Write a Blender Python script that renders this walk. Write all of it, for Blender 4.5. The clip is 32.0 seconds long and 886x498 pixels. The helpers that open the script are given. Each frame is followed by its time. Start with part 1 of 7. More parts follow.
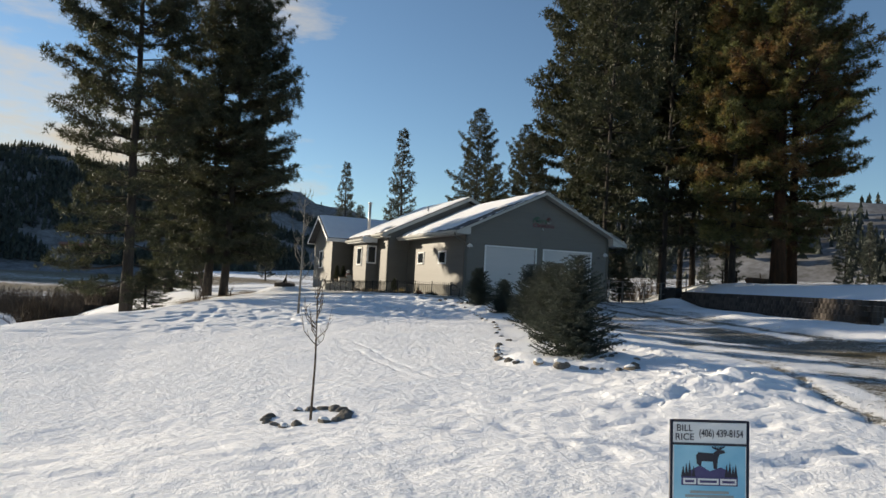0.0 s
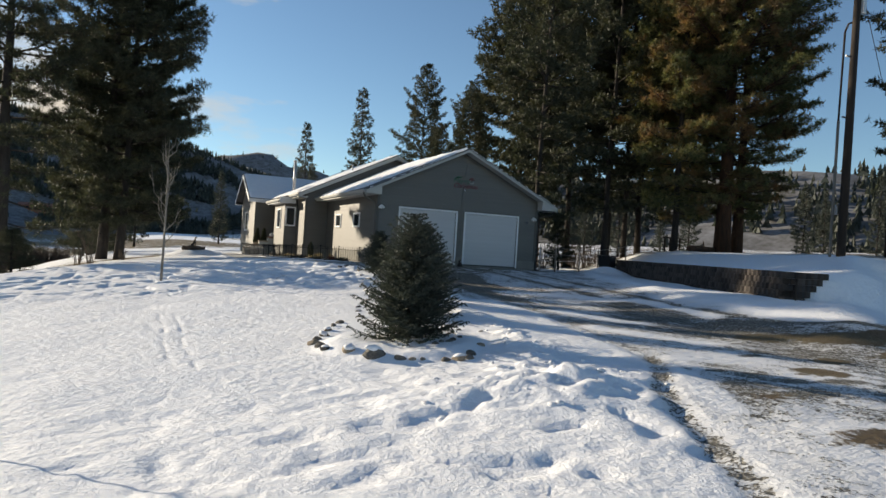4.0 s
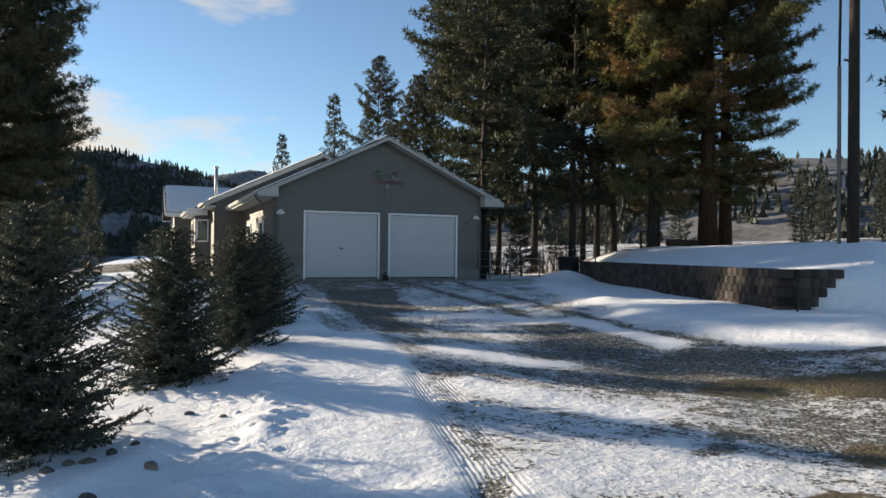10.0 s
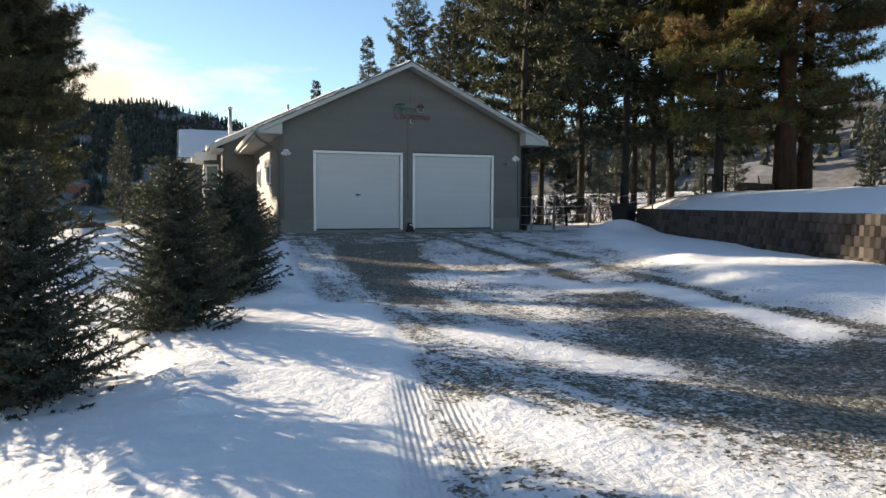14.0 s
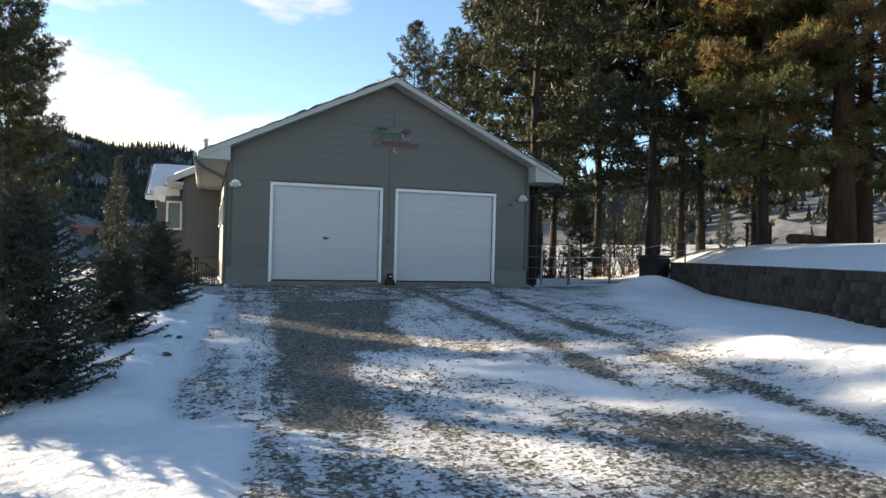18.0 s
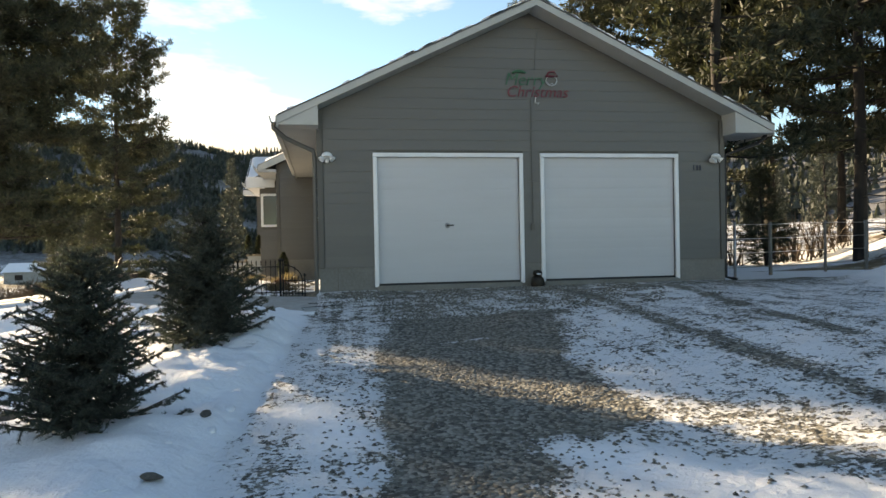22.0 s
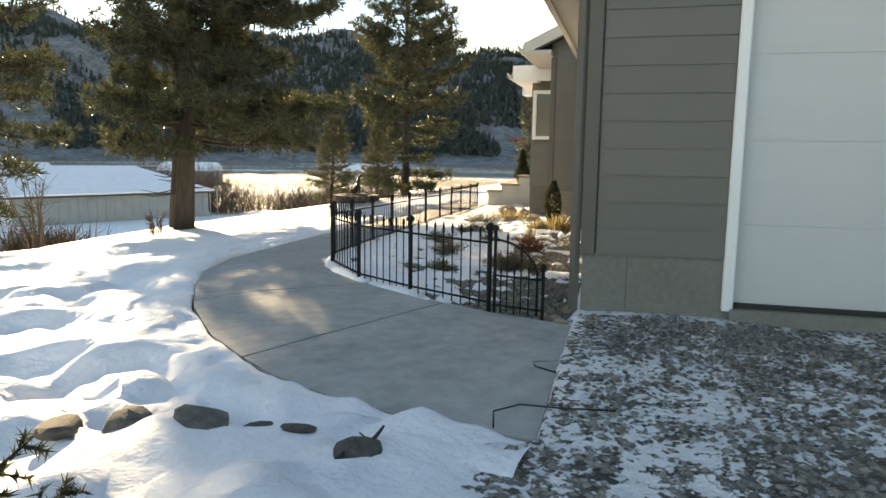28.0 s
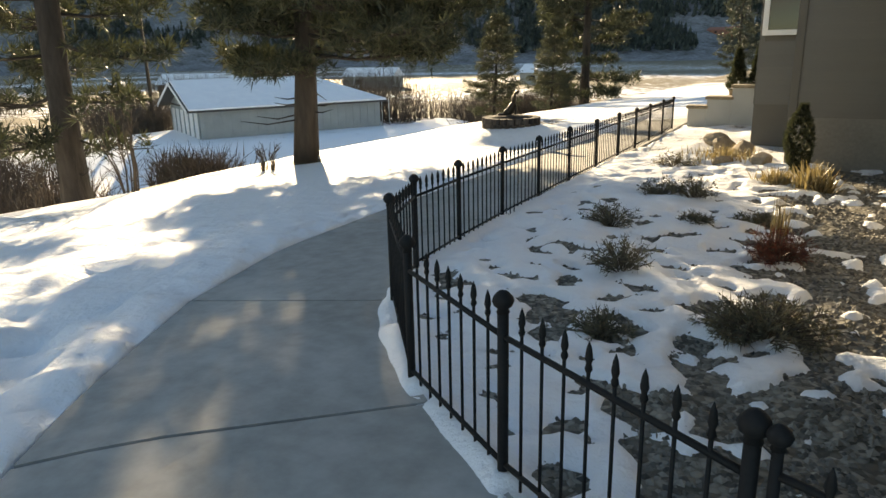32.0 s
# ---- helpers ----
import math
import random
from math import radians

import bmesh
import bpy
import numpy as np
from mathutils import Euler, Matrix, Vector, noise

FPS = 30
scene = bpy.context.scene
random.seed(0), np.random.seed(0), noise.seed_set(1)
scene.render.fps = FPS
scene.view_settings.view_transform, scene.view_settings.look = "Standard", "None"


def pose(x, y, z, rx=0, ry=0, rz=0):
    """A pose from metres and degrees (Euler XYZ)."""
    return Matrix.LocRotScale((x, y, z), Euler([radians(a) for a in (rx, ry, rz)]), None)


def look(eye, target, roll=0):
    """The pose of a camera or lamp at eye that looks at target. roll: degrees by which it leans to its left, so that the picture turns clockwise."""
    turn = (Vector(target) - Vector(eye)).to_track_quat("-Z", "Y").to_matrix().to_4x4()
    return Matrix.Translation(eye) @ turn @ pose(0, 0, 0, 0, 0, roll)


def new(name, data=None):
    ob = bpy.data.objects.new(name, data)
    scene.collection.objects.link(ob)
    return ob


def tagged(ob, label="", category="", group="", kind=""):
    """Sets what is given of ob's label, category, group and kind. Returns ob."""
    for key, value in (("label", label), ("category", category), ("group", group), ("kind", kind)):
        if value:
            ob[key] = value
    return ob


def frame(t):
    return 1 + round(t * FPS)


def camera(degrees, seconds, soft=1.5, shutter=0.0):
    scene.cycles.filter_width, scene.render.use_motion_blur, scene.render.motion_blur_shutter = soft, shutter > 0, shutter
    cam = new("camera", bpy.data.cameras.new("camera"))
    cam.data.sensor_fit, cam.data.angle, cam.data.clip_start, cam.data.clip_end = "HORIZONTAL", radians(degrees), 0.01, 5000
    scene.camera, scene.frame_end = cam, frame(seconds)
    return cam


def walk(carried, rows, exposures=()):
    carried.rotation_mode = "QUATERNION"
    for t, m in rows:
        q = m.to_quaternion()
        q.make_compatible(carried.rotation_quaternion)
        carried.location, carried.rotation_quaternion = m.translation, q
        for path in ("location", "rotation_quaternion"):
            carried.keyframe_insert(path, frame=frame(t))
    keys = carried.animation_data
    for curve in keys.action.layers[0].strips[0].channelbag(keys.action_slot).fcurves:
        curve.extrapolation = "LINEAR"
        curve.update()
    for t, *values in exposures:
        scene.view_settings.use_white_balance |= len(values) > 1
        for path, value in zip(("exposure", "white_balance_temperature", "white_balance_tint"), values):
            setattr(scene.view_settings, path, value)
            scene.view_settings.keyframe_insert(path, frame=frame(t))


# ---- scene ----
cam = camera(65.3, 32.0)
PATH = [
    (0, (-12.545, -27.59, 0.587), (-11.829, -25.725, 0.678), 3.0),
    (0.5, (-12.119, -27.436, 0.575), (-11.192, -25.666, 0.658), 3.0),
    (1, (-11.703, -27.306, 0.585), (-10.847, -25.501, 0.672), 3.8),
    (1.5, (-11.267, -27.2, 0.626), (-10.394, -25.405, 0.747), 3.9),
    (2, (-10.846, -27.023, 0.664), (-9.848, -25.298, 0.828), 3.0),
    (2.5, (-10.46, -26.795, 0.674), (-9.483, -25.052, 0.753), 4.4),
    (3, (-10.063, -26.533, 0.68), (-9.119, -24.772, 0.755), 4.3),
    (3.5, (-9.613, -26.305, 0.691), (-8.762, -24.496, 0.705), 3.4),
    (5.5, (-7.857, -25.033, 0.829), (-7.172, -23.154, 0.818), 4.5),
    (6, (-7.413, -24.766, 0.856), (-6.834, -22.852, 0.849), 1.5),
    (6.5, (-6.957, -24.494, 0.871), (-6.282, -22.612, 0.919), 3.5),
    (7, (-6.512, -24.226, 0.882), (-5.889, -22.326, 0.899), 2.6),
    (7.5, (-6.128, -23.999, 0.891), (-5.575, -22.077, 0.891), 5.4),
    (8, (-5.805, -23.743, 0.877), (-5.27, -21.816, 0.856), 4.1),
    (8.5, (-5.492, -23.444, 0.839), (-4.986, -21.51, 0.771), 5.9),
    (9, (-5.232, -23.056, 0.817), (-4.467, -21.208, 0.813), 4.9),
    (9.5, (-4.955, -22.688, 0.816), (-4.113, -20.874, 0.841), 2.3),
    (10, (-4.699, -22.318, 0.831), (-3.907, -20.481, 0.849), 0.5),
    (10.5, (-4.46, -21.921, 0.822), (-3.561, -20.135, 0.874), 3.1),
    (11, (-4.234, -21.528, 0.826), (-3.57, -19.642, 0.834), 1.9),
    (11.5, (-4.055, -21.168, 0.814), (-3.279, -19.325, 0.806), 2.0),
    (12, (-3.857, -20.826, 0.793), (-2.798, -19.129, 0.801), 1.2),
    (12.5, (-3.721, -20.486, 0.778), (-2.555, -18.861, 0.727), 0.0),
    (13, (-3.563, -20.135, 0.768), (-2.358, -18.543, 0.65), 1.0),
    (13.5, (-3.404, -19.741, 0.765), (-2.514, -17.954, 0.636), -1.1),
    (14, (-3.23, -19.351, 0.759), (-2.545, -17.477, 0.631), 0.2),
    (14.5, (-2.995, -18.966, 0.761), (-2.382, -17.062, 0.771), -1.0),
    (16.5, (-1.902, -17.246, 0.794), (-1.269, -15.35, 0.715), 2.4),
    (17, (-1.678, -16.799, 0.792), (-1.055, -14.898, 0.761), 0.1),
    (17.5, (-1.5, -16.348, 0.779), (-0.913, -14.436, 0.783), -1.0),
    (18, (-1.363, -15.849, 0.757), (-0.71, -13.959, 0.768), 1.4),
    (18.5, (-1.253, -15.283, 0.726), (-0.873, -13.32, 0.678), 0.6),
    (19, (-1.2, -14.741, 0.683), (-0.692, -12.808, 0.735), 1.0),
    (19.5, (-1.151, -14.149, 0.643), (-0.877, -12.168, 0.691), 0.6),
    (20, (-1.129, -13.608, 0.614), (-0.751, -11.644, 0.606), -0.4),
    (20.5, (-1.063, -13.055, 0.613), (-0.663, -11.095, 0.647), -0.6),
    (21, (-0.97, -12.523, 0.637), (-0.525, -10.574, 0.662), -1.3),
    (21.5, (-0.891, -12.002, 0.678), (-0.368, -10.071, 0.687), -0.6),
    (22, (-0.865, -11.515, 0.718), (-0.519, -9.545, 0.703), -1.1),
    (22.5, (-0.865, -11.008, 0.75), (-0.501, -9.043, 0.66), -3.2),
    (23, (-0.817, -10.397, 0.78), (-0.542, -8.416, 0.798), -4.1),
    (23.5, (-0.806, -9.86, 0.803), (-0.552, -7.877, 0.751), -2.4),
    (24, (-0.602, -9.241, 0.834), (-0.304, -7.264, 0.782), -0.8),
    (24.5, (-0.569, -8.66, 0.849), (-0.476, -6.664, 0.744), -1.3),
    (26.5, (-0.661, -6.24, 1.001), (-0.736, -4.258, 0.744), 0.3),
    (27, (-0.65, -5.781, 1.012), (-0.912, -3.814, 0.766), -0.0),
    (27.5, (-0.627, -5.259, 0.988), (-0.903, -3.291, 0.762), 0.6),
    (28, (-0.612, -4.743, 1.01), (-1.124, -2.829, 0.736), 0.8),
    (28.5, (-0.609, -4.291, 1.026), (-1.178, -2.399, 0.717), 0.3),
    (29, (-0.549, -3.804, 1.059), (-1.241, -1.972, 0.654), 4.2),
    (29.5, (-0.61, -3.336, 1.07), (-1.404, -1.528, 0.755), 4.0),
    (30, (-0.66, -2.864, 1.09), (-1.509, -1.104, 0.667), 4.0),
    (30.5, (-0.753, -2.43, 1.11), (-1.741, -0.763, 0.614), 2.6),
    (31, (-0.904, -2.036, 1.162), (-1.856, -0.362, 0.624), 2.0),
    (31.5, (-1.111, -1.644, 1.213), (-2.248, -0.063, 0.757), 1.7),
    (32, (-1.449, -1.336, 1.189), (-2.416, 0.327, 0.643), -1.3),
]
EXPOSURES = [(0, 0.3, 8700, 9), (3, 0.36, 8700, 9), (6, 0.42, 8700, 9), (9, 0.56, 8600, 10), (13, 0.98, 9700, 12), (17, 1.28, 9300, 11), (20, 1.48, 11000, 11), (24, 1.68, 13400, 12), (28, 2.0, 14800, 12), (30, 1.68, 14200, 11), (32, 1.5, 13000, 10)]

walk(cam, [(t, look(eye, target, roll)) for t, eye, target, roll in PATH], EXPOSURES)

# ---- light ----
SUN_AZ = radians(40.8)      # west of the y axis
SUN_EL = radians(13.5)
sun_way = Vector((-math.sin(SUN_AZ) * math.cos(SUN_EL), math.cos(SUN_AZ) * math.cos(SUN_EL), math.sin(SUN_EL)))
sun = new("sun", bpy.data.lights.new("sun", "SUN"))
sun.data.energy, sun.data.angle, sun.data.color = 5.0, radians(0.55), (1.0, 0.99, 0.975)
sun.matrix_world = look((0, 0, 60), Vector((0, 0, 60)) - sun_way)

world = bpy.data.worlds.new("world")
scene.world = world
world.use_nodes = True
wn, wl = world.node_tree.nodes, world.node_tree.links
wn.clear()
w_out, w_bg = wn.new("ShaderNodeOutputWorld"), wn.new("ShaderNodeBackground")
sky = wn.new("ShaderNodeTexSky")
sky.sky_type, sky.sun_disc = "NISHITA", False
sky.sun_elevation, sky.sun_rotation = SUN_EL, -SUN_AZ
sky.air_density, sky.dust_density, sky.ozone_density, sky.altitude = 1.0, 0.1, 4.5, 1400
w_co, w_map, w_n = wn.new("ShaderNodeTexCoord"), wn.new("ShaderNodeMapping"), wn.new("ShaderNodeTexNoise")
w_map.inputs["Scale"].default_value = (1.3, 1.3, 4.5)
w_map.inputs["Location"].default_value = (3.1, 0.4, 1.2)
w_n.inputs["Scale"].default_value, w_n.inputs["Detail"].default_value, w_n.inputs["Roughness"].default_value = 2.3, 7.0, 0.58
w_r = wn.new("ShaderNodeValToRGB")
w_r.color_ramp.elements[0].position, w_r.color_ramp.elements[1].position = 0.53, 0.71
w_mix = wn.new("ShaderNodeMix")
w_mix.data_type = "RGBA"
w_mix.inputs["B"].default_value = (3.3, 3.4, 3.6, 1)
wl.new(w_co.outputs["Generated"], w_map.inputs["Vector"])
wl.new(w_map.outputs["Vector"], w_n.inputs["Vector"])
w_sep = wn.new("ShaderNodeSeparateXYZ")
wl.new(w_co.outputs["Generated"], w_sep.inputs["Vector"])
w_a, w_b = wn.new("ShaderNodeMath"), wn.new("ShaderNodeMath")
w_a.operation = w_b.operation = "MULTIPLY_ADD"
w_a.inputs[1].default_value, w_b.inputs[1].default_value = -0.16, -0.26
wl.new(w_sep.outputs["X"], w_a.inputs[0])
wl.new(w_n.outputs["Fac"], w_a.inputs[2])
wl.new(w_sep.outputs["Z"], w_b.inputs[0])
wl.new(w_a.outputs[0], w_b.inputs[2])
fac = w_b.outputs[0]
for centre, scale, gain in (((-0.19, 0.94, 0.31), (8.0, 0.0, 15.0), 0.14), ((-0.08, 0.98, 0.155), (4.0, 0.0, 20.0), 0.19)):
    # cloud banks over the valley
    w_s, w_m, w_l, w_k, w_t = (wn.new(k) for k in ("ShaderNodeVectorMath", "ShaderNodeVectorMath", "ShaderNodeVectorMath", "ShaderNodeMapRange", "ShaderNodeMath"))
    w_s.operation, w_m.operation, w_l.operation, w_t.operation = "SUBTRACT", "MULTIPLY", "LENGTH", "ADD"
    w_s.inputs[1].default_value, w_m.inputs[1].default_value = centre, scale
    w_k.inputs["From Min"].default_value, w_k.inputs["From Max"].default_value = 1.4, 0.2
    w_k.inputs["To Max"].default_value = gain
    wl.new(w_co.outputs["Generated"], w_s.inputs[0])
    wl.new(w_s.outputs[0], w_m.inputs[0])
    wl.new(w_m.outputs[0], w_l.inputs[0])
    wl.new(w_l.outputs["Value"], w_k.inputs["Value"])
    wl.new(w_k.outputs["Result"], w_t.inputs[0])
    wl.new(fac, w_t.inputs[1])
    fac = w_t.outputs[0]
wl.new(fac, w_r.inputs["Fac"])
wl.new(w_r.outputs["Color"], w_mix.inputs["Factor"])
w_hue = wn.new("ShaderNodeHueSaturation")
w_hue.inputs["Saturation"].default_value, w_hue.inputs["Value"].default_value = 1.01, 0.96
wl.new(sky.outputs["Color"], w_hue.inputs["Color"])
wl.new(w_hue.outputs["Color"], w_mix.inputs["A"])
wl.new(w_mix.outputs["Result"], w_bg.inputs["Color"])
wl.new(w_bg.outputs["Background"], w_out.inputs["Surface"])
w_bg.inputs["Strength"].default_value = 0.148

# ---- materials ----
def nodes_of(name):
    m = bpy.data.materials.new(name)
    m.use_nodes = True
    n, l = m.node_tree.nodes, m.node_tree.links
    return m, n, l, n["Principled BSDF"]


def noise_node(n, l, vec, scale, detail=4.0, rough=0.6):
    t = n.new("ShaderNodeTexNoise")
    t.inputs["Scale"].default_value, t.inputs["Detail"].default_value, t.inputs["Roughness"].default_value = scale, detail, rough
    l.new(vec, t.inputs["Vector"])
    return t.outputs["Fac"]


def ramp(n, l, fac, a, b, lo=(0, 0, 0, 1), hi=(1, 1, 1, 1)):
    r = n.new("ShaderNodeValToRGB")
    r.color_ramp.elements[0].position, r.color_ramp.elements[1].position = a, b
    r.color_ramp.elements[0].color, r.color_ramp.elements[1].color = lo, hi
    l.new(fac, r.inputs["Fac"])
    return r.outputs["Color"]


def mixed(n, l, fac, a, b, blend="MIX"):
    m = n.new("ShaderNodeMix")
    m.data_type, m.blend_type = "RGBA", blend
    for key, v in (("Factor", fac), ("A", a), ("B", b)):
        if isinstance(v, (tuple, list)):
            m.inputs[key].default_value = (*v[:3], 1)
        elif isinstance(v, float):
            m.inputs[key].default_value = v
        else:
            l.new(v, m.inputs[key])
    return m.outputs["Result"]


def arith(n, l, op, a, b):
    m = n.new("ShaderNodeMath")
    m.operation = op
    for i, v in enumerate((a, b)):
        if isinstance(v, (int, float)):
            m.inputs[i].default_value = v
        else:
            l.new(v, m.inputs[i])
    return m.outputs[0]


def bumped(n, l, bsdf, h, strength, dist):
    b = n.new("ShaderNodeBump")
    b.inputs["Strength"].default_value, b.inputs["Distance"].default_value = strength, dist
    l.new(h, b.inputs["Height"])
    l.new(b.outputs["Normal"], bsdf.inputs["Normal"])


def surf(name, c1, c2, fine=40.0, broad=2.5, rough=0.75, bump=0.25, dist=0.004, metal=0.0, stretch=(1, 1, 1), vary=0.0, spec=0.4):
    """A two-tone surface: fine grain over broad wear, with a little relief."""
    m, n, l, p = nodes_of(name)
    co, mp = n.new("ShaderNodeTexCoord"), n.new("ShaderNodeMapping")
    mp.inputs["Scale"].default_value = stretch
    l.new(co.outputs["Object"], mp.inputs["Vector"])
    v = mp.outputs["Vector"]
    f, b = noise_node(n, l, v, fine), noise_node(n, l, v, broad, 3.0)
    s = arith(n, l, "ADD", arith(n, l, "MULTIPLY", f, 0.45), arith(n, l, "MULTIPLY", b, 0.55))
    col = mixed(n, l, ramp(n, l, s, 0.36, 0.64), c1, c2)
    if vary:
        o = n.new("ShaderNodeObjectInfo")
        k = arith(n, l, "ADD", arith(n, l, "MULTIPLY", o.outputs["Random"], 2 * vary), 1 - vary)
        hv = n.new("ShaderNodeHueSaturation")
        l.new(k, hv.inputs["Value"])
        l.new(col, hv.inputs["Color"])
        col = hv.outputs["Color"]
    l.new(col, p.inputs["Base Color"])
    l.new(arith(n, l, "ADD", arith(n, l, "MULTIPLY", b, 0.25), rough - 0.12), p.inputs["Roughness"])
    p.inputs["Metallic"].default_value = metal
    p.inputs["Specular IOR Level"].default_value = spec
    if bump:
        bumped(n, l, p, f, bump, dist)
    return m


def ground_material():
    """Snow over crushed gravel, dry grass and asphalt; how much of each lies bare comes with the mesh."""
    m, n, l, p = nodes_of("snowy_ground")
    co = n.new("ShaderNodeTexCoord")
    v = co.outputs["Object"]

    def cover(name):
        a = n.new("ShaderNodeAttribute")
        a.attribute_name = name
        return a.outputs["Fac"]

    tr = n.new("ShaderNodeAttribute")
    tr.attribute_name = "track"
    mp = n.new("ShaderNodeMapping")
    mp.inputs["Scale"].default_value = (2.6, 0.32, 1.0)
    l.new(tr.outputs["Vector"], mp.inputs["Vector"])
    streak = noise_node(n, l, mp.outputs["Vector"], 1.6, 6.0, 0.66)
    patch = noise_node(n, l, v, 9.0, 6.0, 0.7)
    speck = noise_node(n, l, v, 29.0, 3.0, 0.6)
    wild = noise_node(n, l, v, 0.5, 7.0, 0.6)
    # stones
    vo = n.new("ShaderNodeTexVoronoi")
    vo.inputs["Scale"].default_value = 30.0
    l.new(v, vo.inputs["Vector"])
    stone = mixed(n, l, ramp(n, l, vo.outputs["Color"], 0.28, 0.72), (0.065, 0.061, 0.053), (0.34, 0.32, 0.275))
    stone = mixed(n, l, ramp(n, l, vo.outputs["Distance"], 0.45, 1.0), stone, (0.07, 0.066, 0.058))
    stone = mixed(n, l, ramp(n, l, wild, 0.4, 0.65), stone, mixed(n, l, 0.4, stone, (0.15, 0.13, 0.095)))
    snow = mixed(n, l, ramp(n, l, patch, 0.3, 0.7), (0.85, 0.86, 0.88), (0.92, 0.92, 0.92))
    grass = mixed(n, l, ramp(n, l, speck, 0.3, 0.7), (0.085, 0.07, 0.04), (0.27, 0.21, 0.115))
    grass = mixed(n, l, ramp(n, l, wild, 0.42, 0.6), grass, (0.14, 0.10, 0.062))
    tar = mixed(n, l, ramp(n, l, speck, 0.3, 0.7), (0.04, 0.04, 0.042), (0.085, 0.083, 0.08))

    def bare(name, texture, soft=0.08):
        # cover 0: all snow, 1: all bare; between, the texture decides
        lift = arith(n, l, "SUBTRACT", arith(n, l, "ADD", texture, cover(name)), 1.0)
        return ramp(n, l, arith(n, l, "ADD", lift, 0.5), 0.5 - soft, 0.5 + soft)

    tex_g = arith(n, l, "ADD", arith(n, l, "MULTIPLY", streak, 0.28), arith(n, l, "ADD", arith(n, l, "MULTIPLY", patch, 0.36), arith(n, l, "MULTIPLY", speck, 0.36)))
    k = arith(n, l, "ADD", arith(n, l, "MULTIPLY", arith(n, l, "SUBTRACT", tex_g, 0.5), 3.2), 0.5)
    k2 = arith(n, l, "ADD", arith(n, l, "MULTIPLY", arith(n, l, "SUBTRACT", arith(n, l, "ADD", arith(n, l, "MULTIPLY", wild, 0.65), arith(n, l, "MULTIPLY", patch, 0.35)), 0.5), 2.6), 0.5)
    snow = mixed(n, l, arith(n, l, "MULTIPLY", cover("tread"), arith(n, l, "MULTIPLY", speck, 0.6)), snow, (0.42, 0.42, 0.42))
    bg = bare("gravel", k, 0.055)
    dirty = mixed(n, l, arith(n, l, "MULTIPLY", cover("gravel"), 0.85), snow, (0.47, 0.46, 0.44))
    col = mixed(n, l, bg, dirty, stone)
    bt = bare("grass", k2)
    col = mixed(n, l, bt, col, grass)
    br = bare("road", k2, 0.2)
    col = mixed(n, l, br, col, tar)
    l.new(col, p.inputs["Base Color"])
    p.inputs["Roughness"].default_value = 0.72
    p.inputs["Specular IOR Level"].default_value = 0.25
    crust = noise_node(n, l, v, 6.5, 8.0, 0.6)
    hs = arith(n, l, "ADD", arith(n, l, "MULTIPLY", crust, 0.85), arith(n, l, "ADD", arith(n, l, "MULTIPLY", wild, 1.0), arith(n, l, "MULTIPLY", patch, 0.28)))
    # ridged tread of tyres pressed into the snow
    wv, wm = n.new("ShaderNodeTexWave"), n.new("ShaderNodeMapping")
    wm.inputs["Rotation"].default_value = (0, 0, radians(12.5))
    wv.inputs["Scale"].default_value, wv.inputs["Distortion"].default_value = 7.5, 1.2
    wv.bands_direction = "X"
    l.new(v, wm.inputs["Vector"])
    l.new(wm.outputs["Vector"], wv.inputs["Vector"])
    hs = arith(n, l, "ADD", hs, arith(n, l, "MULTIPLY", cover("tread"), arith(n, l, "MULTIPLY", wv.outputs["Fac"], 0.13)))
    hb = arith(n, l, "MULTIPLY", vo.outputs["Distance"], -0.28)
    h = n.new("ShaderNodeMix")
    l.new(bg, h.inputs["Factor"])
    l.new(hs, h.inputs["A"])
    l.new(hb, h.inputs["B"])
    bumped(n, l, p, h.outputs["Result"], 0.9, 0.05)
    return m


def needle_material(name, c1, c2, c3, rust=0.0, thin=0.24):
    m, n, l, p = nodes_of(name)
    co, g = n.new("ShaderNodeTexCoord"), n.new("ShaderNodeNewGeometry")
    broad = noise_node(n, l, co.outputs["Object"], 0.55, 4.0)
    col = mixed(n, l, g.outputs["Random Per Island"], c1, c2)
    col = mixed(n, l, ramp(n, l, broad, 0.5 - rust * 0.16, 0.72 - rust * 0.14), col, c3)
    l.new(col, p.inputs["Base Color"])
    p.inputs["Roughness"].default_value = 0.6
    p.inputs["Specular IOR Level"].default_value = 0.3
    # thin leaves let some sun through
    tr, mx = n.new("ShaderNodeBsdfTranslucent"), n.new("ShaderNodeMixShader")
    l.new(mixed(n, l, 0.5, col, mixed(n, l, 1.0, col, (1.6, 1.5, 0.7), "MULTIPLY")), tr.inputs["Color"])
    mx.inputs["Fac"].default_value = thin
    l.new(p.outputs["BSDF"], mx.inputs[1])
    l.new(tr.outputs["BSDF"], mx.inputs[2])
    l.new(mx.outputs["Shader"], n["Material Output"].inputs["Surface"])
    return m


M_GROUND = ground_material()
M_SNOW = surf("packed_snow", (0.80, 0.81, 0.83), (0.89, 0.89, 0.89), 14, 1.5, 0.75, 0.5, 0.02)
M_SIDING = surf("grey_green_siding", (0.104, 0.096, 0.083), (0.122, 0.113, 0.098), 90, 3, 0.5, 0.2, 0.002, stretch=(0.25, 1, 3), vary=0.05, spec=0.6)
M_TRIMGREY = surf("grey_green_trim", (0.104, 0.096, 0.083), (0.122, 0.113, 0.098), 90, 3, 0.7, 0.1, 0.001)
M_CREAM = surf("pale_trim_paint", (0.37, 0.37, 0.345), (0.45, 0.45, 0.42), 60, 2, 0.6, 0.1, 0.001)
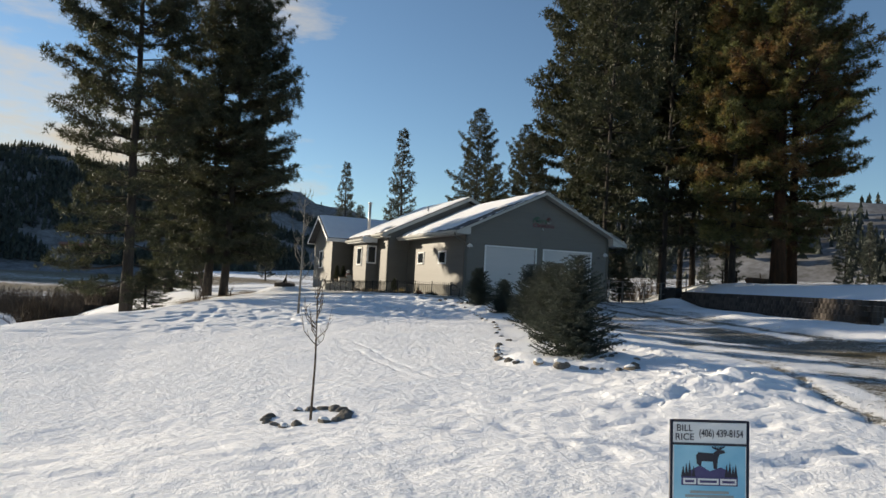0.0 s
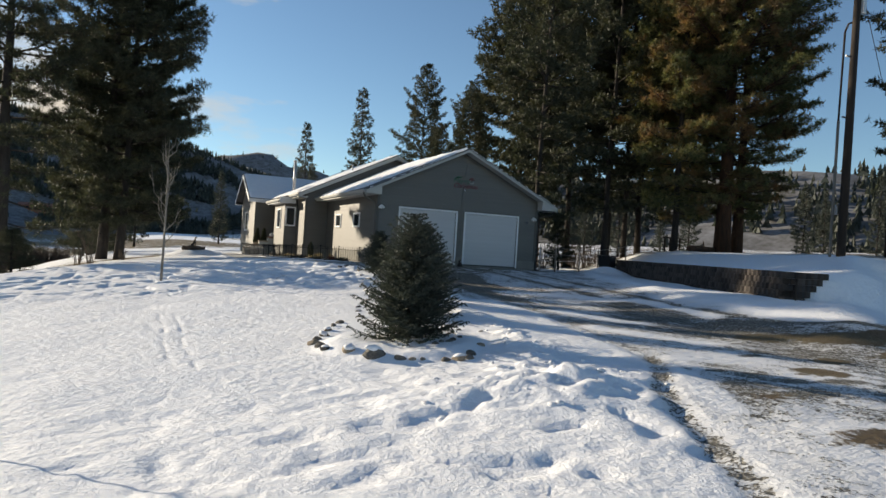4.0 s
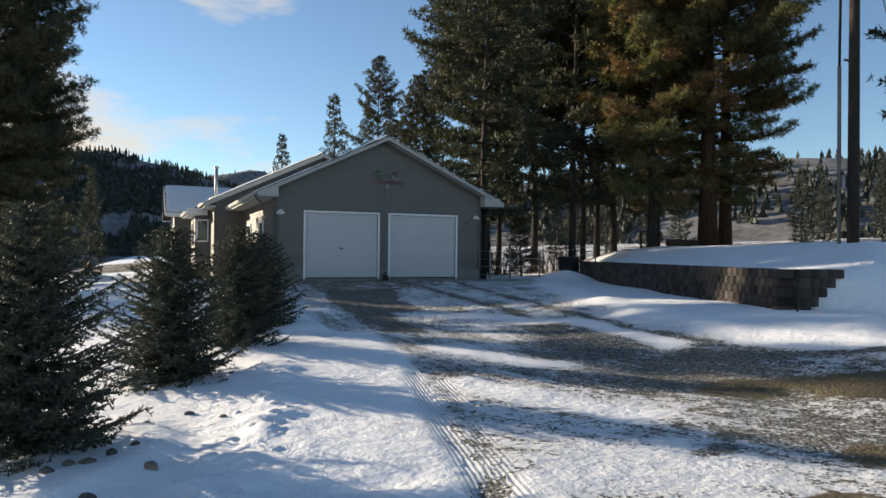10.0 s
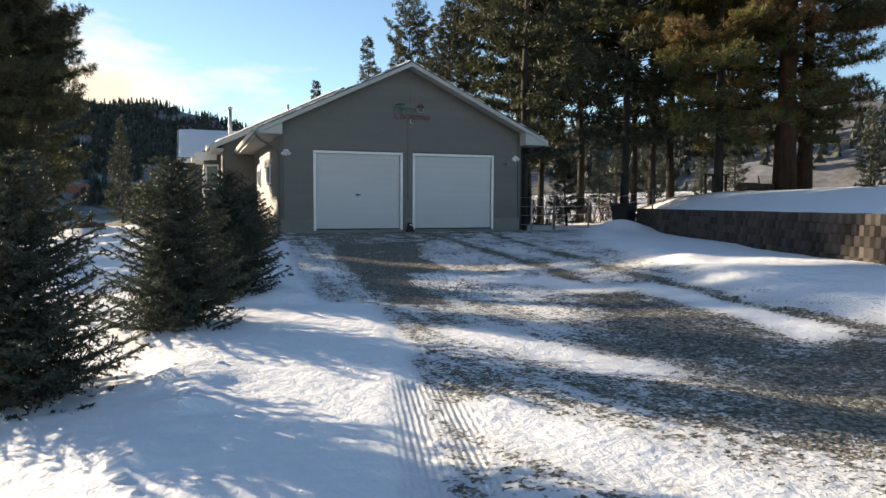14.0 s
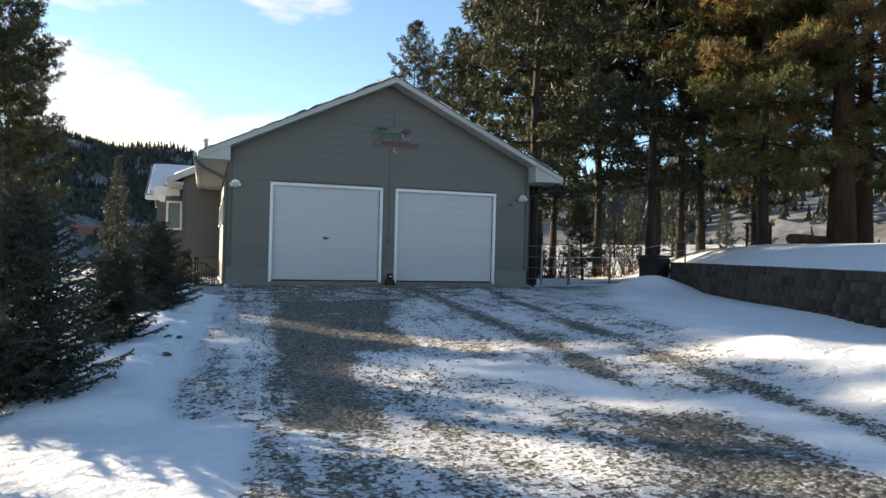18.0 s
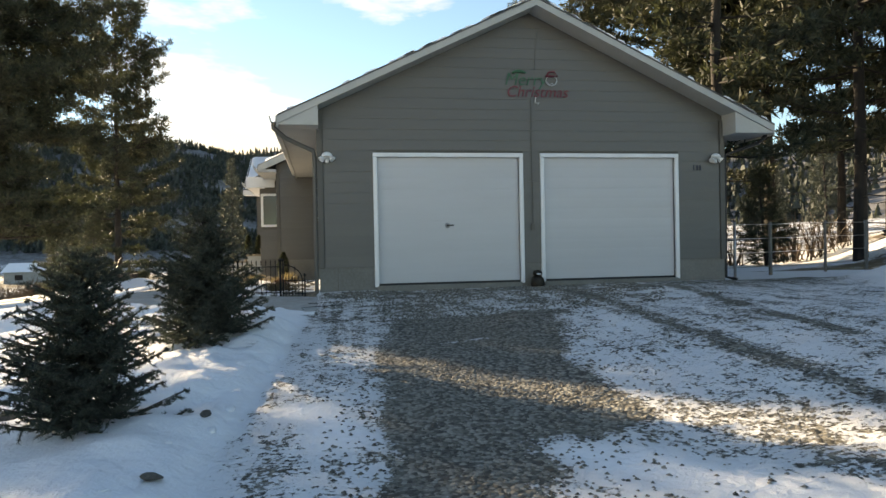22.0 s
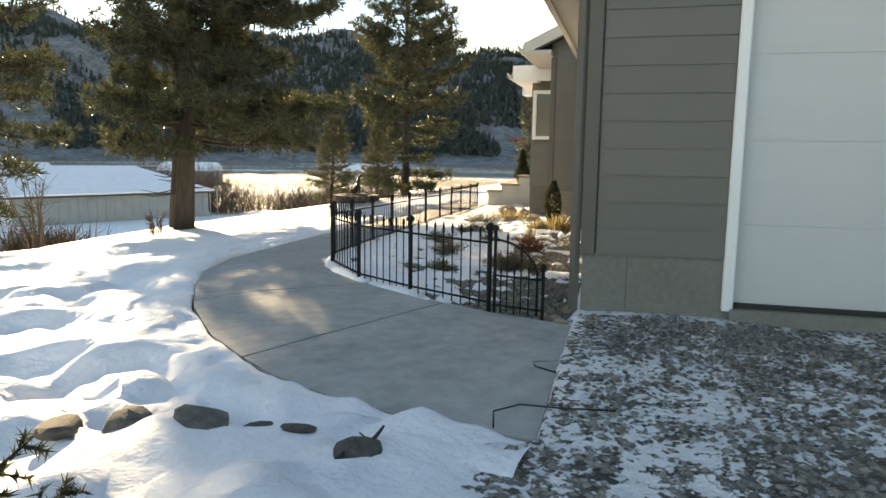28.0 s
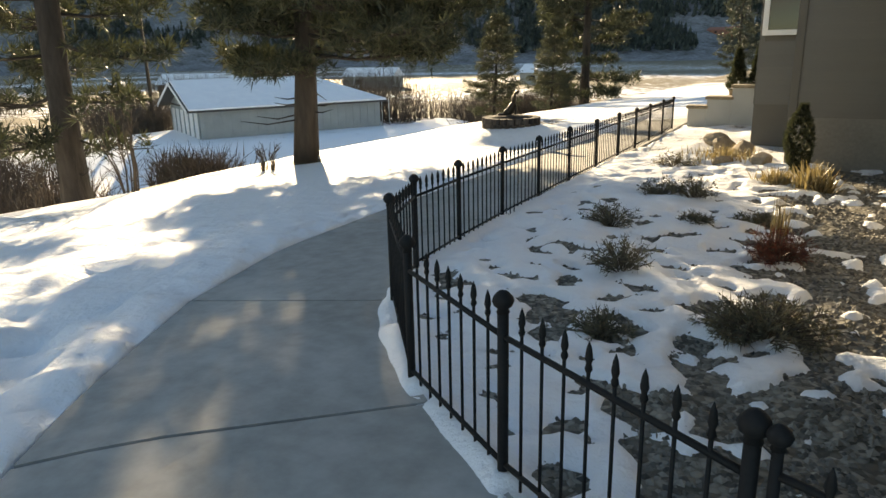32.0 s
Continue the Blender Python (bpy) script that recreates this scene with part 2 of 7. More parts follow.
M_WHITE = surf("white_paint", (0.72, 0.72, 0.71), (0.80, 0.80, 0.79), 50, 2, 0.5, 0.08, 0.001)
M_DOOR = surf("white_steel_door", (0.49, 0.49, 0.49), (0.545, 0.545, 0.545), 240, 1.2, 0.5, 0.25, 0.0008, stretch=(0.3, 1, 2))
M_SHINGLE = surf("dark_shingles", (0.055, 0.055, 0.056), (0.11, 0.105, 0.10), 60, 3, 0.9, 0.6, 0.004, vary=0.2)
M_CONC = surf("grey_concrete", (0.28, 0.273, 0.252), (0.44, 0.43, 0.405), 9, 1.1, 0.85, 0.3, 0.002)
M_FOUND = surf("foundation_concrete", (0.155, 0.147, 0.128), (0.225, 0.215, 0.19), 25, 1.5, 0.9, 0.3, 0.003)
M_GLASS = nodes_of("window_glass")[0]
M_GLASS.node_tree.nodes["Principled BSDF"].inputs["Base Color"].default_value = (0.02, 0.024, 0.028, 1)
M_GLASS.node_tree.nodes["Principled BSDF"].inputs["Roughness"].default_value = 0.05
M_IRON = surf("black_iron", (0.007, 0.007, 0.008), (0.014, 0.014, 0.014), 80, 6, 0.68, 0.3, 0.001, spec=0.25)
M_BLOCK = surf("brown_split_block", (0.036, 0.031, 0.028), (0.078, 0.064, 0.055), 34, 4, 0.95, 0.9, 0.012, vary=0.4)
M_STONE = surf("field_stone", (0.075, 0.07, 0.062), (0.19, 0.17, 0.145), 18, 3, 0.9, 0.8, 0.01, vary=0.3)
M_TANSTONE = surf("tan_sandstone", (0.19, 0.145, 0.1), (0.33, 0.265, 0.195), 18, 4, 0.9, 0.6, 0.008, vary=0.2)
M_BARK = surf("pine_bark", (0.02, 0.017, 0.015), (0.062, 0.052, 0.046), 9, 1.2, 0.95, 1.0, 0.04, stretch=(1, 1, 0.22))
M_REDBARK = surf("orange_pine_bark", (0.034, 0.021, 0.015), (0.115, 0.058, 0.034), 8, 1.0, 0.95, 1.0, 0.04, stretch=(1, 1, 0.22))
M_TWIG = surf("brown_twigs", (0.058, 0.043, 0.032), (0.13, 0.095, 0.07), 20, 2, 0.9, 0.2, 0.002)
M_NEEDLE = needle_material("pine_needles", (0.025, 0.032, 0.022), (0.068, 0.077, 0.048), (0.074, 0.071, 0.043))
M_RUSTY = needle_material("rusting_pine_needles", (0.058, 0.073, 0.036), (0.172, 0.178, 0.082), (0.24, 0.125, 0.066), 0.17, 0.4)
M_SPRUCE = needle_material("spruce_needles", (0.024, 0.034, 0.028), (0.078, 0.094, 0.082), (0.048, 0.06, 0.047))
# lighter and bluer than near needles: aerial haze put into the colour
M_FARTREE = needle_material("hazed_far_conifers", (0.036, 0.046, 0.042), (0.07, 0.083, 0.07), (0.058, 0.064, 0.052))
M_DRYGRASS = needle_material("dry_straw", (0.20, 0.155, 0.085), (0.36, 0.29, 0.18), (0.22, 0.15, 0.09))
M_SAGE = needle_material("grey_green_leaves", (0.075, 0.07, 0.052), (0.18, 0.165, 0.12), (0.12, 0.095, 0.068))
M_REDTWIG = needle_material("dark_red_twigs", (0.06, 0.018, 0.014), (0.16, 0.05, 0.035), (0.10, 0.03, 0.02))
M_POLE = surf("weathered_pole_wood", (0.02, 0.016, 0.013), (0.052, 0.037, 0.027), 20, 1, 0.9, 0.6, 0.006, stretch=(1, 1, 0.08))
M_GREYWOOD = surf("grey_wood", (0.12, 0.11, 0.095), (0.26, 0.24, 0.21), 20, 2, 0.9, 0.5, 0.004, stretch=(1, 1, 0.15))
M_BLACKPLASTIC = surf("black_plastic", (0.012, 0.012, 0.013), (0.022, 0.022, 0.023), 60, 3, 0.5, 0.15, 0.001)
M_BRONZE = surf("dark_bronze", (0.02, 0.016, 0.012), (0.05, 0.04, 0.03), 30, 4, 0.5, 0.3, 0.003, metal=0.5)
M_GALV = surf("galvanised_metal", (0.38, 0.39, 0.40), (0.5, 0.5, 0.5), 40, 3, 0.45, 0.15, 0.001, metal=0.7)
M_SHEDWALL = surf("pale_metal_cladding", (0.26, 0.295, 0.29), (0.33, 0.36, 0.355), 20, 1.0, 0.55, 0.1, 0.002)
M_DARK = surf("dark_interior", (0.012, 0.012, 0.012), (0.02, 0.02, 0.02), 20, 2, 0.9, 0.0)
M_RED = surf("red_enamel", (0.15, 0.022, 0.034), (0.24, 0.035, 0.05), 60, 5, 0.5, 0.0)
M_GREEN = surf("green_enamel", (0.018, 0.09, 0.05), (0.026, 0.14, 0.075), 60, 5, 0.5, 0.0)
M_SIGNBLUE = surf("sign_sky_blue", (0.10, 0.42, 0.62), (0.28, 0.60, 0.74), 3, 1.6, 0.4, 0.0)
M_SIGNDARK = surf("sign_dark_ink", (0.018, 0.018, 0.03), (0.03, 0.03, 0.045), 60, 5, 0.5, 0.0)
M_SIGNPURPLE = surf("sign_purple_ink", (0.05, 0.045, 0.13), (0.08, 0.07, 0.18), 60, 5, 0.5, 0.0)
M_RUSTROOF = surf("rust_red_boards", (0.24, 0.085, 0.055), (0.32, 0.14, 0.10), 10, 1, 0.8, 0.0)


# ---- helpers of the scene ----
def mesh_of(name, verts, faces, material, smooth=False):
    me = bpy.data.meshes.new(name)
    me.from_pydata([tuple(v) for v in verts], [], faces)
    me.materials.append(material)
    if smooth:
        me.shade_smooth()
    me.update()
    return me


def from_bm(name, bm, material, smooth=False):
    me = bpy.data.meshes.new(name)
    bm.normal_update()
    bm.to_mesh(me)
    bm.free()
    me.materials.append(material)
    if smooth:
        me.shade_smooth()
    return me


def part(name, data, material, parent, label="", at=None, smooth=False):
    """One mesh object under a thing or a part; data is a bmesh or a mesh."""
    me = data if isinstance(data, bpy.types.Mesh) else from_bm(name, data, material, smooth)
    ob = new(name, me)
    ob.parent = parent
    if at is not None:
        ob.matrix_basis = at
    return tagged(ob, label)


def thing(name, label, category, group="", at=None):
    ob = new(name)
    ob.empty_display_size = 0.2
    if at is not None:
        ob.matrix_basis = at
    return tagged(ob, label, category, group)


def box(bm, x0, y0, z0, x1, y1, z1, bevel=0.0):
    m = Matrix.LocRotScale(((x0 + x1) / 2, (y0 + y1) / 2, (z0 + z1) / 2), None, (abs(x1 - x0), abs(y1 - y0), abs(z1 - z0)))
    made = bmesh.ops.create_cube(bm, size=1, matrix=m)["verts"]
    if bevel:
        bmesh.ops.bevel(bm, geom=list({e for v in made for e in v.link_edges}), offset=bevel, segments=1, affect="EDGES")
    return bm


def a_box(x0, y0, z0, x1, y1, z1, bevel=0.0):
    return box(bmesh.new(), x0, y0, z0, x1, y1, z1, bevel)


def prism(points, way):
    """A solid from a flat outline, drawn out along way."""
    bm, way = bmesh.new(), Vector(way)
    a = [bm.verts.new(p) for p in points]
    b = [bm.verts.new(Vector(p) + way) for p in points]
    bm.faces.new(a)
    bm.faces.new(b[::-1])
    for i in range(len(a)):
        j = (i + 1) % len(a)
        bm.faces.new((a[j], a[i], b[i], b[j]))
    bmesh.ops.recalc_face_normals(bm, faces=bm.faces)
    return bm


def tube_data(points, radii, sides=8):
    """Verts and faces of a round bar along points, with closed ends."""
    pts = [Vector(p) for p in points]
    verts, faces = [], []
    up = Vector((0.3, 0.1, 1)).normalized()
    for i, p in enumerate(pts):
        d = (pts[min(i + 1, len(pts) - 1)] - pts[max(i - 1, 0)]).normalized()
        s = d.cross(up)
        s = s.normalized() if s.length > 1e-3 else d.cross(Vector((1, 0, 0))).normalized()
        u = s.cross(d)
        r = radii[i] if isinstance(radii, (list, tuple)) else radii
        for k in range(sides):
            a = 2 * math.pi * k / sides
            verts.append(p + r * (math.cos(a) * s + math.sin(a) * u))
    for i in range(len(pts) - 1):
        for k in range(sides):
            j = (k + 1) % sides
            faces.append((i * sides + k, i * sides + j, (i + 1) * sides + j, (i + 1) * sides + k))
    faces.append(tuple(range(sides))[::-1])
    faces.append(tuple((len(pts) - 1) * sides + k for k in range(sides)))
    return verts, faces


def tube(name, points, radii, material, sides=8, smooth=True):
    v, f = tube_data(points, radii, sides)
    return mesh_of(name, v, f, material, smooth)


def lathe(name, profile, material, sides=20, smooth=True):
    """A turned shape from (radius, z) pairs."""
    verts, faces = [], []
    for r, z in profile:
        for k in range(sides):
            a = 2 * math.pi * k / sides
            verts.append((r * math.cos(a), r * math.sin(a), z))
    for i in range(len(profile) - 1):
        for k in range(sides):
            j = (k + 1) % sides
            faces.append((i * sides + k, i * sides + j, (i + 1) * sides + j, (i + 1) * sides + k))
    faces.append(tuple(range(sides))[::-1])
    faces.append(tuple((len(profile) - 1) * sides + k for k in range(sides)))
    return mesh_of(name, verts, faces, material, smooth)


def rock_mesh(seed, material, sx=1.0, sy=0.8, sz=0.6):
    rng = random.Random(seed)
    bm = bmesh.new()
    bmesh.ops.create_icosphere(bm, subdivisions=2, radius=1.0)
    cuts = [(Vector((rng.uniform(-1, 1), rng.uniform(-1, 1), rng.uniform(-1, 1))).normalized(), rng.uniform(0.55, 0.85)) for _ in range(7)]
    for v in bm.verts:
        for way, far in cuts:
            over = v.co.dot(way) - far
            if over > 0:
                v.co -= way * over * 0.85
        v.co = Vector((v.co.x * sx, v.co.y * sy, v.co.z * sz))
    return from_bm("stone", bm, material)


def text_mesh(body, size, material, depth=0.003, shear=0.0, thin=0.0):
    c = bpy.data.curves.new("lettering", "FONT")
    c.body, c.size, c.extrude, c.shear = body, size, depth, shear
    c.offset = thin
    c.align_x, c.align_y = "CENTER", "CENTER"
    ob = new("lettering", c)
    bpy.context.view_layer.update()
    me = bpy.data.meshes.new_from_object(ob.evaluated_get(bpy.context.evaluated_depsgraph_get()))
    bpy.data.objects.remove(ob)
    me.materials.clear()
    me.materials.append(material)
    return me


# ---- ground ----
YS = (-400, -60, -40, -28, -20, -14, -8, -5, -3, -1, 0, 4, 10, 16, 30, 60, 400)
ZS = (-2.2, -1.2, -.9, -.78, -.62, -.58, -.5, -.36, -.22, -.09, -.04, -.12, -.2, -.25, -.5, -1.0, -1.2)


ROAD = [(-16, -38), (-8, -31), (2, -23), (8, -18.4), (12.5, -15.2), (18, -12.4), (25, -10.2), (36, -7.6), (70, -3)]


def smooth(a, b, v):
    t = np.clip((v - a) / (b - a), 0, 1)
    return t * t * (3 - 2 * t)


def height(x, y):
    """The lie of the land, without its lumps."""
    x, y = np.asarray(x, float), np.asarray(y, float)
    z = np.interp(y, YS, ZS)
    z = z - np.interp(y, (-30, -24, -19), (.012, .03, .08)) * np.clip(-3.5 - x, 0, 10)
    crest = np.interp(y, (-60, -12, -4, 1, 6, 11, 20, 40, 80), (-30, -19, -14.5, -10.6, -10.1, -11.0, -10.8, -11, -12))
    z = z - 4.2 * smooth(0, 16, crest - x)
    w = np.interp(y, (-60, -25, -16, -14.4, -.4, 4, 30), (60, 24, 8.5, 5.0, 10.6, 13, 22))
    d = x - w
    z = z + (-.02 - z) * smooth(.5, 5.0, x) * smooth(-24, -15.5, y) * smooth(.5, -.5, y)
    keep = smooth(-15.2, -14.3, y) * smooth(.4, -.5, y)
    step = keep * (.62 * smooth(.08, .3, d) + .65 * smooth(.3, 5, d)) + (1 - keep) * 1.27 * smooth(-.5, 4, d)
    z = z + step * smooth(-24, -15.5, y) * smooth(18, 5, y)
    z = z + .035 * np.clip(x - 14, 0, 60) + .05 * np.clip(x - 40, 0, 60)
    # the lane that runs past the end of the drive
    away = np.full(np.shape(x), 1e9)
    for (ax, ay), (bx, by) in zip(ROAD, ROAD[1:]):
        t = np.clip(((x - ax) * (bx - ax) + (y - ay) * (by - ay)) / ((bx - ax) ** 2 + (by - ay) ** 2), 0, 1)
        away = np.minimum(away, np.hypot(x - ax - t * (bx - ax), y - ay - t * (by - ay)))
    flat = np.interp(x, (-8, 2, 8, 12.5, 18, 26, 60, 200), (-.95, -.66, -.45, -.3, -.1, .35, 1.5, 6))
    return z + (flat - z) * smooth(4.2, 1.9, away)


def at_ground(x, y, dz=0.0):
    return float(height(x, y)) + dz


def lumps(x, y, size, seed):
    """Smooth value noise on arrays."""
    rs = np.random.RandomState(seed)
    g = rs.rand(128, 128)
    u, v = x / size, y / size
    i, j = np.floor(u).astype(int), np.floor(v).astype(int)
    a, b = u - i, v - j
    a, b = a * a * (3 - 2 * a), b * b * (3 - 2 * b)
    q = lambda di, dj: g[(i + di) % 128, (j + dj) % 128]
    return (q(0, 0) * (1 - a) + q(1, 0) * a) * (1 - b) + (q(0, 1) * (1 - a) + q(1, 1) * a) * b - 0.5


def spread(lo, hi, step, far, grow=1.18):
    mid = list(np.arange(lo, hi + step / 2, step))
    out, d, v = [], step, hi
    while v < far:
        d *= grow
        v += d
        out.append(v)
    back, d, v = [], step, lo
    while v > -far:
        d *= grow
        v -= d
        back.append(v)
    return np.array(back[::-1] + mid + out)


def near_line(x, y, pts):
    """Distance to a run of straight pieces."""
    best = np.full(np.shape(x), 1e9)
    for (ax, ay), (bx, by) in zip(pts, pts[1:]):
        dx, dy = bx - ax, by - ay
        t = np.clip(((x - ax) * dx + (y - ay) * dy) / (dx * dx + dy * dy), 0, 1)
        best = np.minimum(best, np.hypot(x - ax - t * dx, y - ay - t * dy))
    return best


# outlines of the plan
PATH_OUT = [(-0.93, -1.95), (-1.5, -1.88), (-2.0, -1.74), (-2.5, -1.5), (-3.1, -1.05), (-3.6, -0.5), (-4.1, 0.25), (-4.7, 1.25), (-5.15, 2.5), (-5.35, 4.2), (-5.45, 6.5), (-5.5, 9.0), (-5.55, 12.5), (-5.6, 15.5)]
PATH_IN = [(-0.93, -0.27), (-1.12, -0.22), (-1.53, -0.1), (-1.9, 0.08), (-2.23, 0.33), (-2.75, 0.72), (-3.15, 1.1), (-3.5, 1.6), (-3.72, 2.2), (-3.84, 3.0), (-3.95, 4.2), (-4.03, 6.0), (-4.15, 9.0), (-4.3, 12.6), (-4.45, 15.5)]
WALL_LINE = [(4.75, -14.3), (10.5, -0.45)]


DIRT = [(-2.9, -18.9), (-0.8, -18.3), (1.6, -17.6), (5.0, -17.4), (9.0, -18.5), (9, -24), (0, -28), (-6.2, -24.5), (-5.05, -22.4), (-4.2, -20.6)]
SKIS = ([(-8.75, -16.6), (-8.84, -14.6), (-8.78, -13.0), (-8.84, -11.2)], [(-8.46, -16.9), (-8.56, -14.8), (-8.5, -13.2), (-8.56, -11.6)])
RUT = [(-2.62, -18.35), (-2.9, -18.85), (-3.55, -19.65), (-4.1, -20.35), (-4.5, -21.1), (-5.05, -22.2), (-5.65, -23.2), (-7.0, -25.6)]
RUT_IN = [(-2.55, -18.75), (-2.85, -19.4), (-3.2, -20.3), (-3.8, -21.5)]
TREADS = ([(-1.72, -14.5), (-2.0, -15.5), (-2.25, -16.4), (-2.6, -17.9), (-2.75, -18.5)], [(-1.35, -13.6), (-1.62, -15.2), (-1.98, -16.5), (-2.4, -17.9), (-2.6, -18.6)])
# the bare strip before the left door, and other places worn down to gravel
STRIP = [(0.0, -3.0), (-0.12, -4.1), (-0.42, -5.8), (-0.5, -7.2), (-0.58, -8.8), (-0.7, -10.7), (-0.2, -10.8), (0.02, -9.6), (0.15, -8.3), (0.45, -7.7), (1.2, -7.3), (1.28, -5.6), (1.7, -4.0), (2.1, -2.9)]
WORN = [(0.2, -13.4), (0.7, -13.1), (1.3, -12.0), (1.4, -11.2), (2.45, -10.9), (2.4, -12.2), (2.1, -13.7), (1.9, -14.4), (1.4, -14.8), (0.2, -14.2)]
WORN_B = [(0.25, -15.8), (1.2, -15.0), (2.3, -14.9), (2.5, -16.2), (1.2, -16.6), (0.3, -16.5)]


def inside_of(x, y, poly):
    inside = np.zeros(np.shape(x), bool)
    for (ax, ay), (bx, by) in zip(poly, poly[1:] + poly[:1]):
        if ay != by:
            inside ^= ((ay > y) != (by > y)) & (x < (bx - ax) * (y - ay) / (by - ay) + ax)
    return inside


gx, gy = spread(-13.5, 11.5, 0.085, 1600), spread(-27.5, 10.5, 0.085, 1600)
gx = np.sort(np.concatenate([gx[(gx < -9.12) | (gx > -8.19)], np.arange(-9.1, -8.2, 0.028)]))     # finer where the ski tracks run
X, Y = np.meshgrid(gx, gy)
Z = height(X, Y)
drive_l = np.interp(Y, (-60, -25.6, -23.2, -21.1, -20.3, -18.7, -17.1, -16.2, -15, -13.3, -12.3, -10.6, -10.3, -8.2, -6.4, -3.1, 0), (-40, -7.0, -5.65, -4.5, -4.05, -2.8, -2.4, -2.1, -1.78, -1.4, -1.2, -1.05, -1.64, -1.56, -1.41, -1.15, -0.97))
drive_r = np.interp(Y, (-60, -24, -18.2, -17.2, -16.6, -15.5, -13.3, -10, -8, -5.7, -3.0, 0), (40, 24, 10, 4.6, 3.2, 2.7, 3.0, 3.85, 4.5, 5.4, 7.1, 8.4))
ragged = 0.10 * lumps(X, Y, 0.45, 51) + 0.05 * lumps(X, Y, 0.2, 52)
on_drive = smooth(-0.07, 0.10, X - drive_l + ragged) * smooth(-0.35, 0.5, drive_r - X + 2 * ragged) * smooth(0.6, -0.3, Y)


def worn(poly, soft=0.16):
    edge = near_line(X, Y, poly + poly[:1])
    return smooth(-soft, soft, np.where(inside_of(X, Y, poly), edge, -edge) + 1.6 * ragged)


on_path = inside_of(X, Y, PATH_OUT + PATH_IN[::-1])
bed = (X > np.interp(Y, [p[1] for p in PATH_IN], [p[0] for p in PATH_IN])) & (X < -0.94) & (Y > -0.35) & (Y < 16) & ~on_path
near_snow = (1 - on_drive) * (~on_path)
Z += near_snow * (0.03 * lumps(X, Y, 0.9, 1) + (0.08 - 0.03 * smooth(-14, -19, Y)) * lumps(X, Y, 2.6, 2) + 0.012 * lumps(X, Y, 0.36, 3)) * smooth(0, 3, 60 - np.hypot(X, Y))
Z += on_drive * 0.03 * lumps(X, Y, 0.5, 4)
# ploughed ridges along the drive and thrown-up snow beside it
ridge_l = np.exp(-((X - drive_l + 0.45) / 0.3) ** 2) * smooth(-10.6, -9.8, Y) * smooth(-1.5, -3.5, Y)
Z += 0.09 * smooth(0.02, -0.22, X - drive_l + ragged) * smooth(-3.0, -2.4, X) * smooth(-10.5, -10.0, Y) * smooth(-2.0, -3.0, Y)
Z += 0.035 * smooth(0.02, -0.12, X - drive_l) * smooth(-4.0, -3.0, X) * smooth(-18.5, -17.5, Y) * smooth(-10.3, -10.8, Y)
clods = np.clip(np.abs(lumps(X, Y, 0.32, 5)) * 1.2 + np.abs(lumps(X, Y, 0.19, 6)) + 0.4 * lumps(X, Y, 0.8, 25) - 0.25, 0, 1)
Z += ridge_l * (0.02 + 0.12 * clods)
heap = np.exp(-(((X + 5.2) / 1.3) ** 2 + ((Y + 19.6) / 0.85) ** 2)) + 0.6 * np.exp(-(near_line(X, Y, [(-3.4, -13.9), (-3.6, -15.9), (-4.0, -17.2), (-4.7, -18.6)]) / 0.42) ** 2)
Z += heap * (0.05 + 0.16 * np.clip(lumps(X, Y, 0.6, 7) + 0.2, 0, 1) + 0.20 * clods + 0.05 * lumps(X, Y, 0.17, 60))
ridge_r = np.exp(-((X - drive_r - 0.2) / 0.6) ** 2) * smooth(-15.5, -14, Y) * smooth(0, -2, Y)
Z += ridge_r * (0.05 + 0.10 * lumps(X, Y, 0.7, 9))
Z += np.exp(-(((X - 9.0) / 0.9) ** 2 + ((Y + 1.6) / 0.8) ** 2)) * 0.35
# lawn pocked by footprints
pock = 0.34 * smooth(0.10, 0.24, 0.5 * lumps(X, Y, 0.4, 10) + 0.8 * lumps(X * 0.75, Y, 0.21, 11))
Z -= near_snow * pock * (0.05 + 0.10 * smooth(-9, -6.5, X)) * smooth(-17, -20, Y)
Z += near_snow * smooth(-8.0, -5.5, X) * (0.03 * lumps(X, Y, 0.7, 23) + 0.065 * lumps(X, Y, 0.23, 24) + 0.03 * lumps(X, Y, 0.17, 64)) * smooth(-1.0, -1.8, X) * smooth(-9, -6, Y) * smooth(3, 0, Y)
Z -= near_snow * pock * 0.22 * smooth(-1.0, -1.6, X) * smooth(-9, -5, Y) * smooth(1.5, 0, Y)
for line in SKIS:
    Z -= (0.012 + 0.03 * lumps(X, Y, 0.35, 56)) * np.exp(-(near_line(X, Y, line) / 0.035) ** 2)
Z -= 0.03 * np.exp(-(near_line(X, Y, RUT) / 0.14) ** 4) + 0.012 * np.exp(-(near_line(X, Y, RUT_IN) / 0.08) ** 2)
tread = np.zeros_like(Z)
for line in TREADS:
    tread = np.maximum(tread, np.exp(-(near_line(X, Y, line) / 0.11) ** 4))
Z -= 0.02 * tread
# bank of shovelled snow at the end of the walk
Z += 0.09 * np.exp(-(((X + 1.65) / 0.42) ** 2 + ((Y + 3.3) / 1.0) ** 2)) * (0.8 + 0.7 * lumps(X, Y, 0.5, 17) + 0.8 * lumps(X, Y, 0.2, 61))
Z += 0.3 * np.exp(-(((X + 7.0) / 1.2) ** 2 + ((Y - 10.9) / 1.2) ** 2) ** 2)
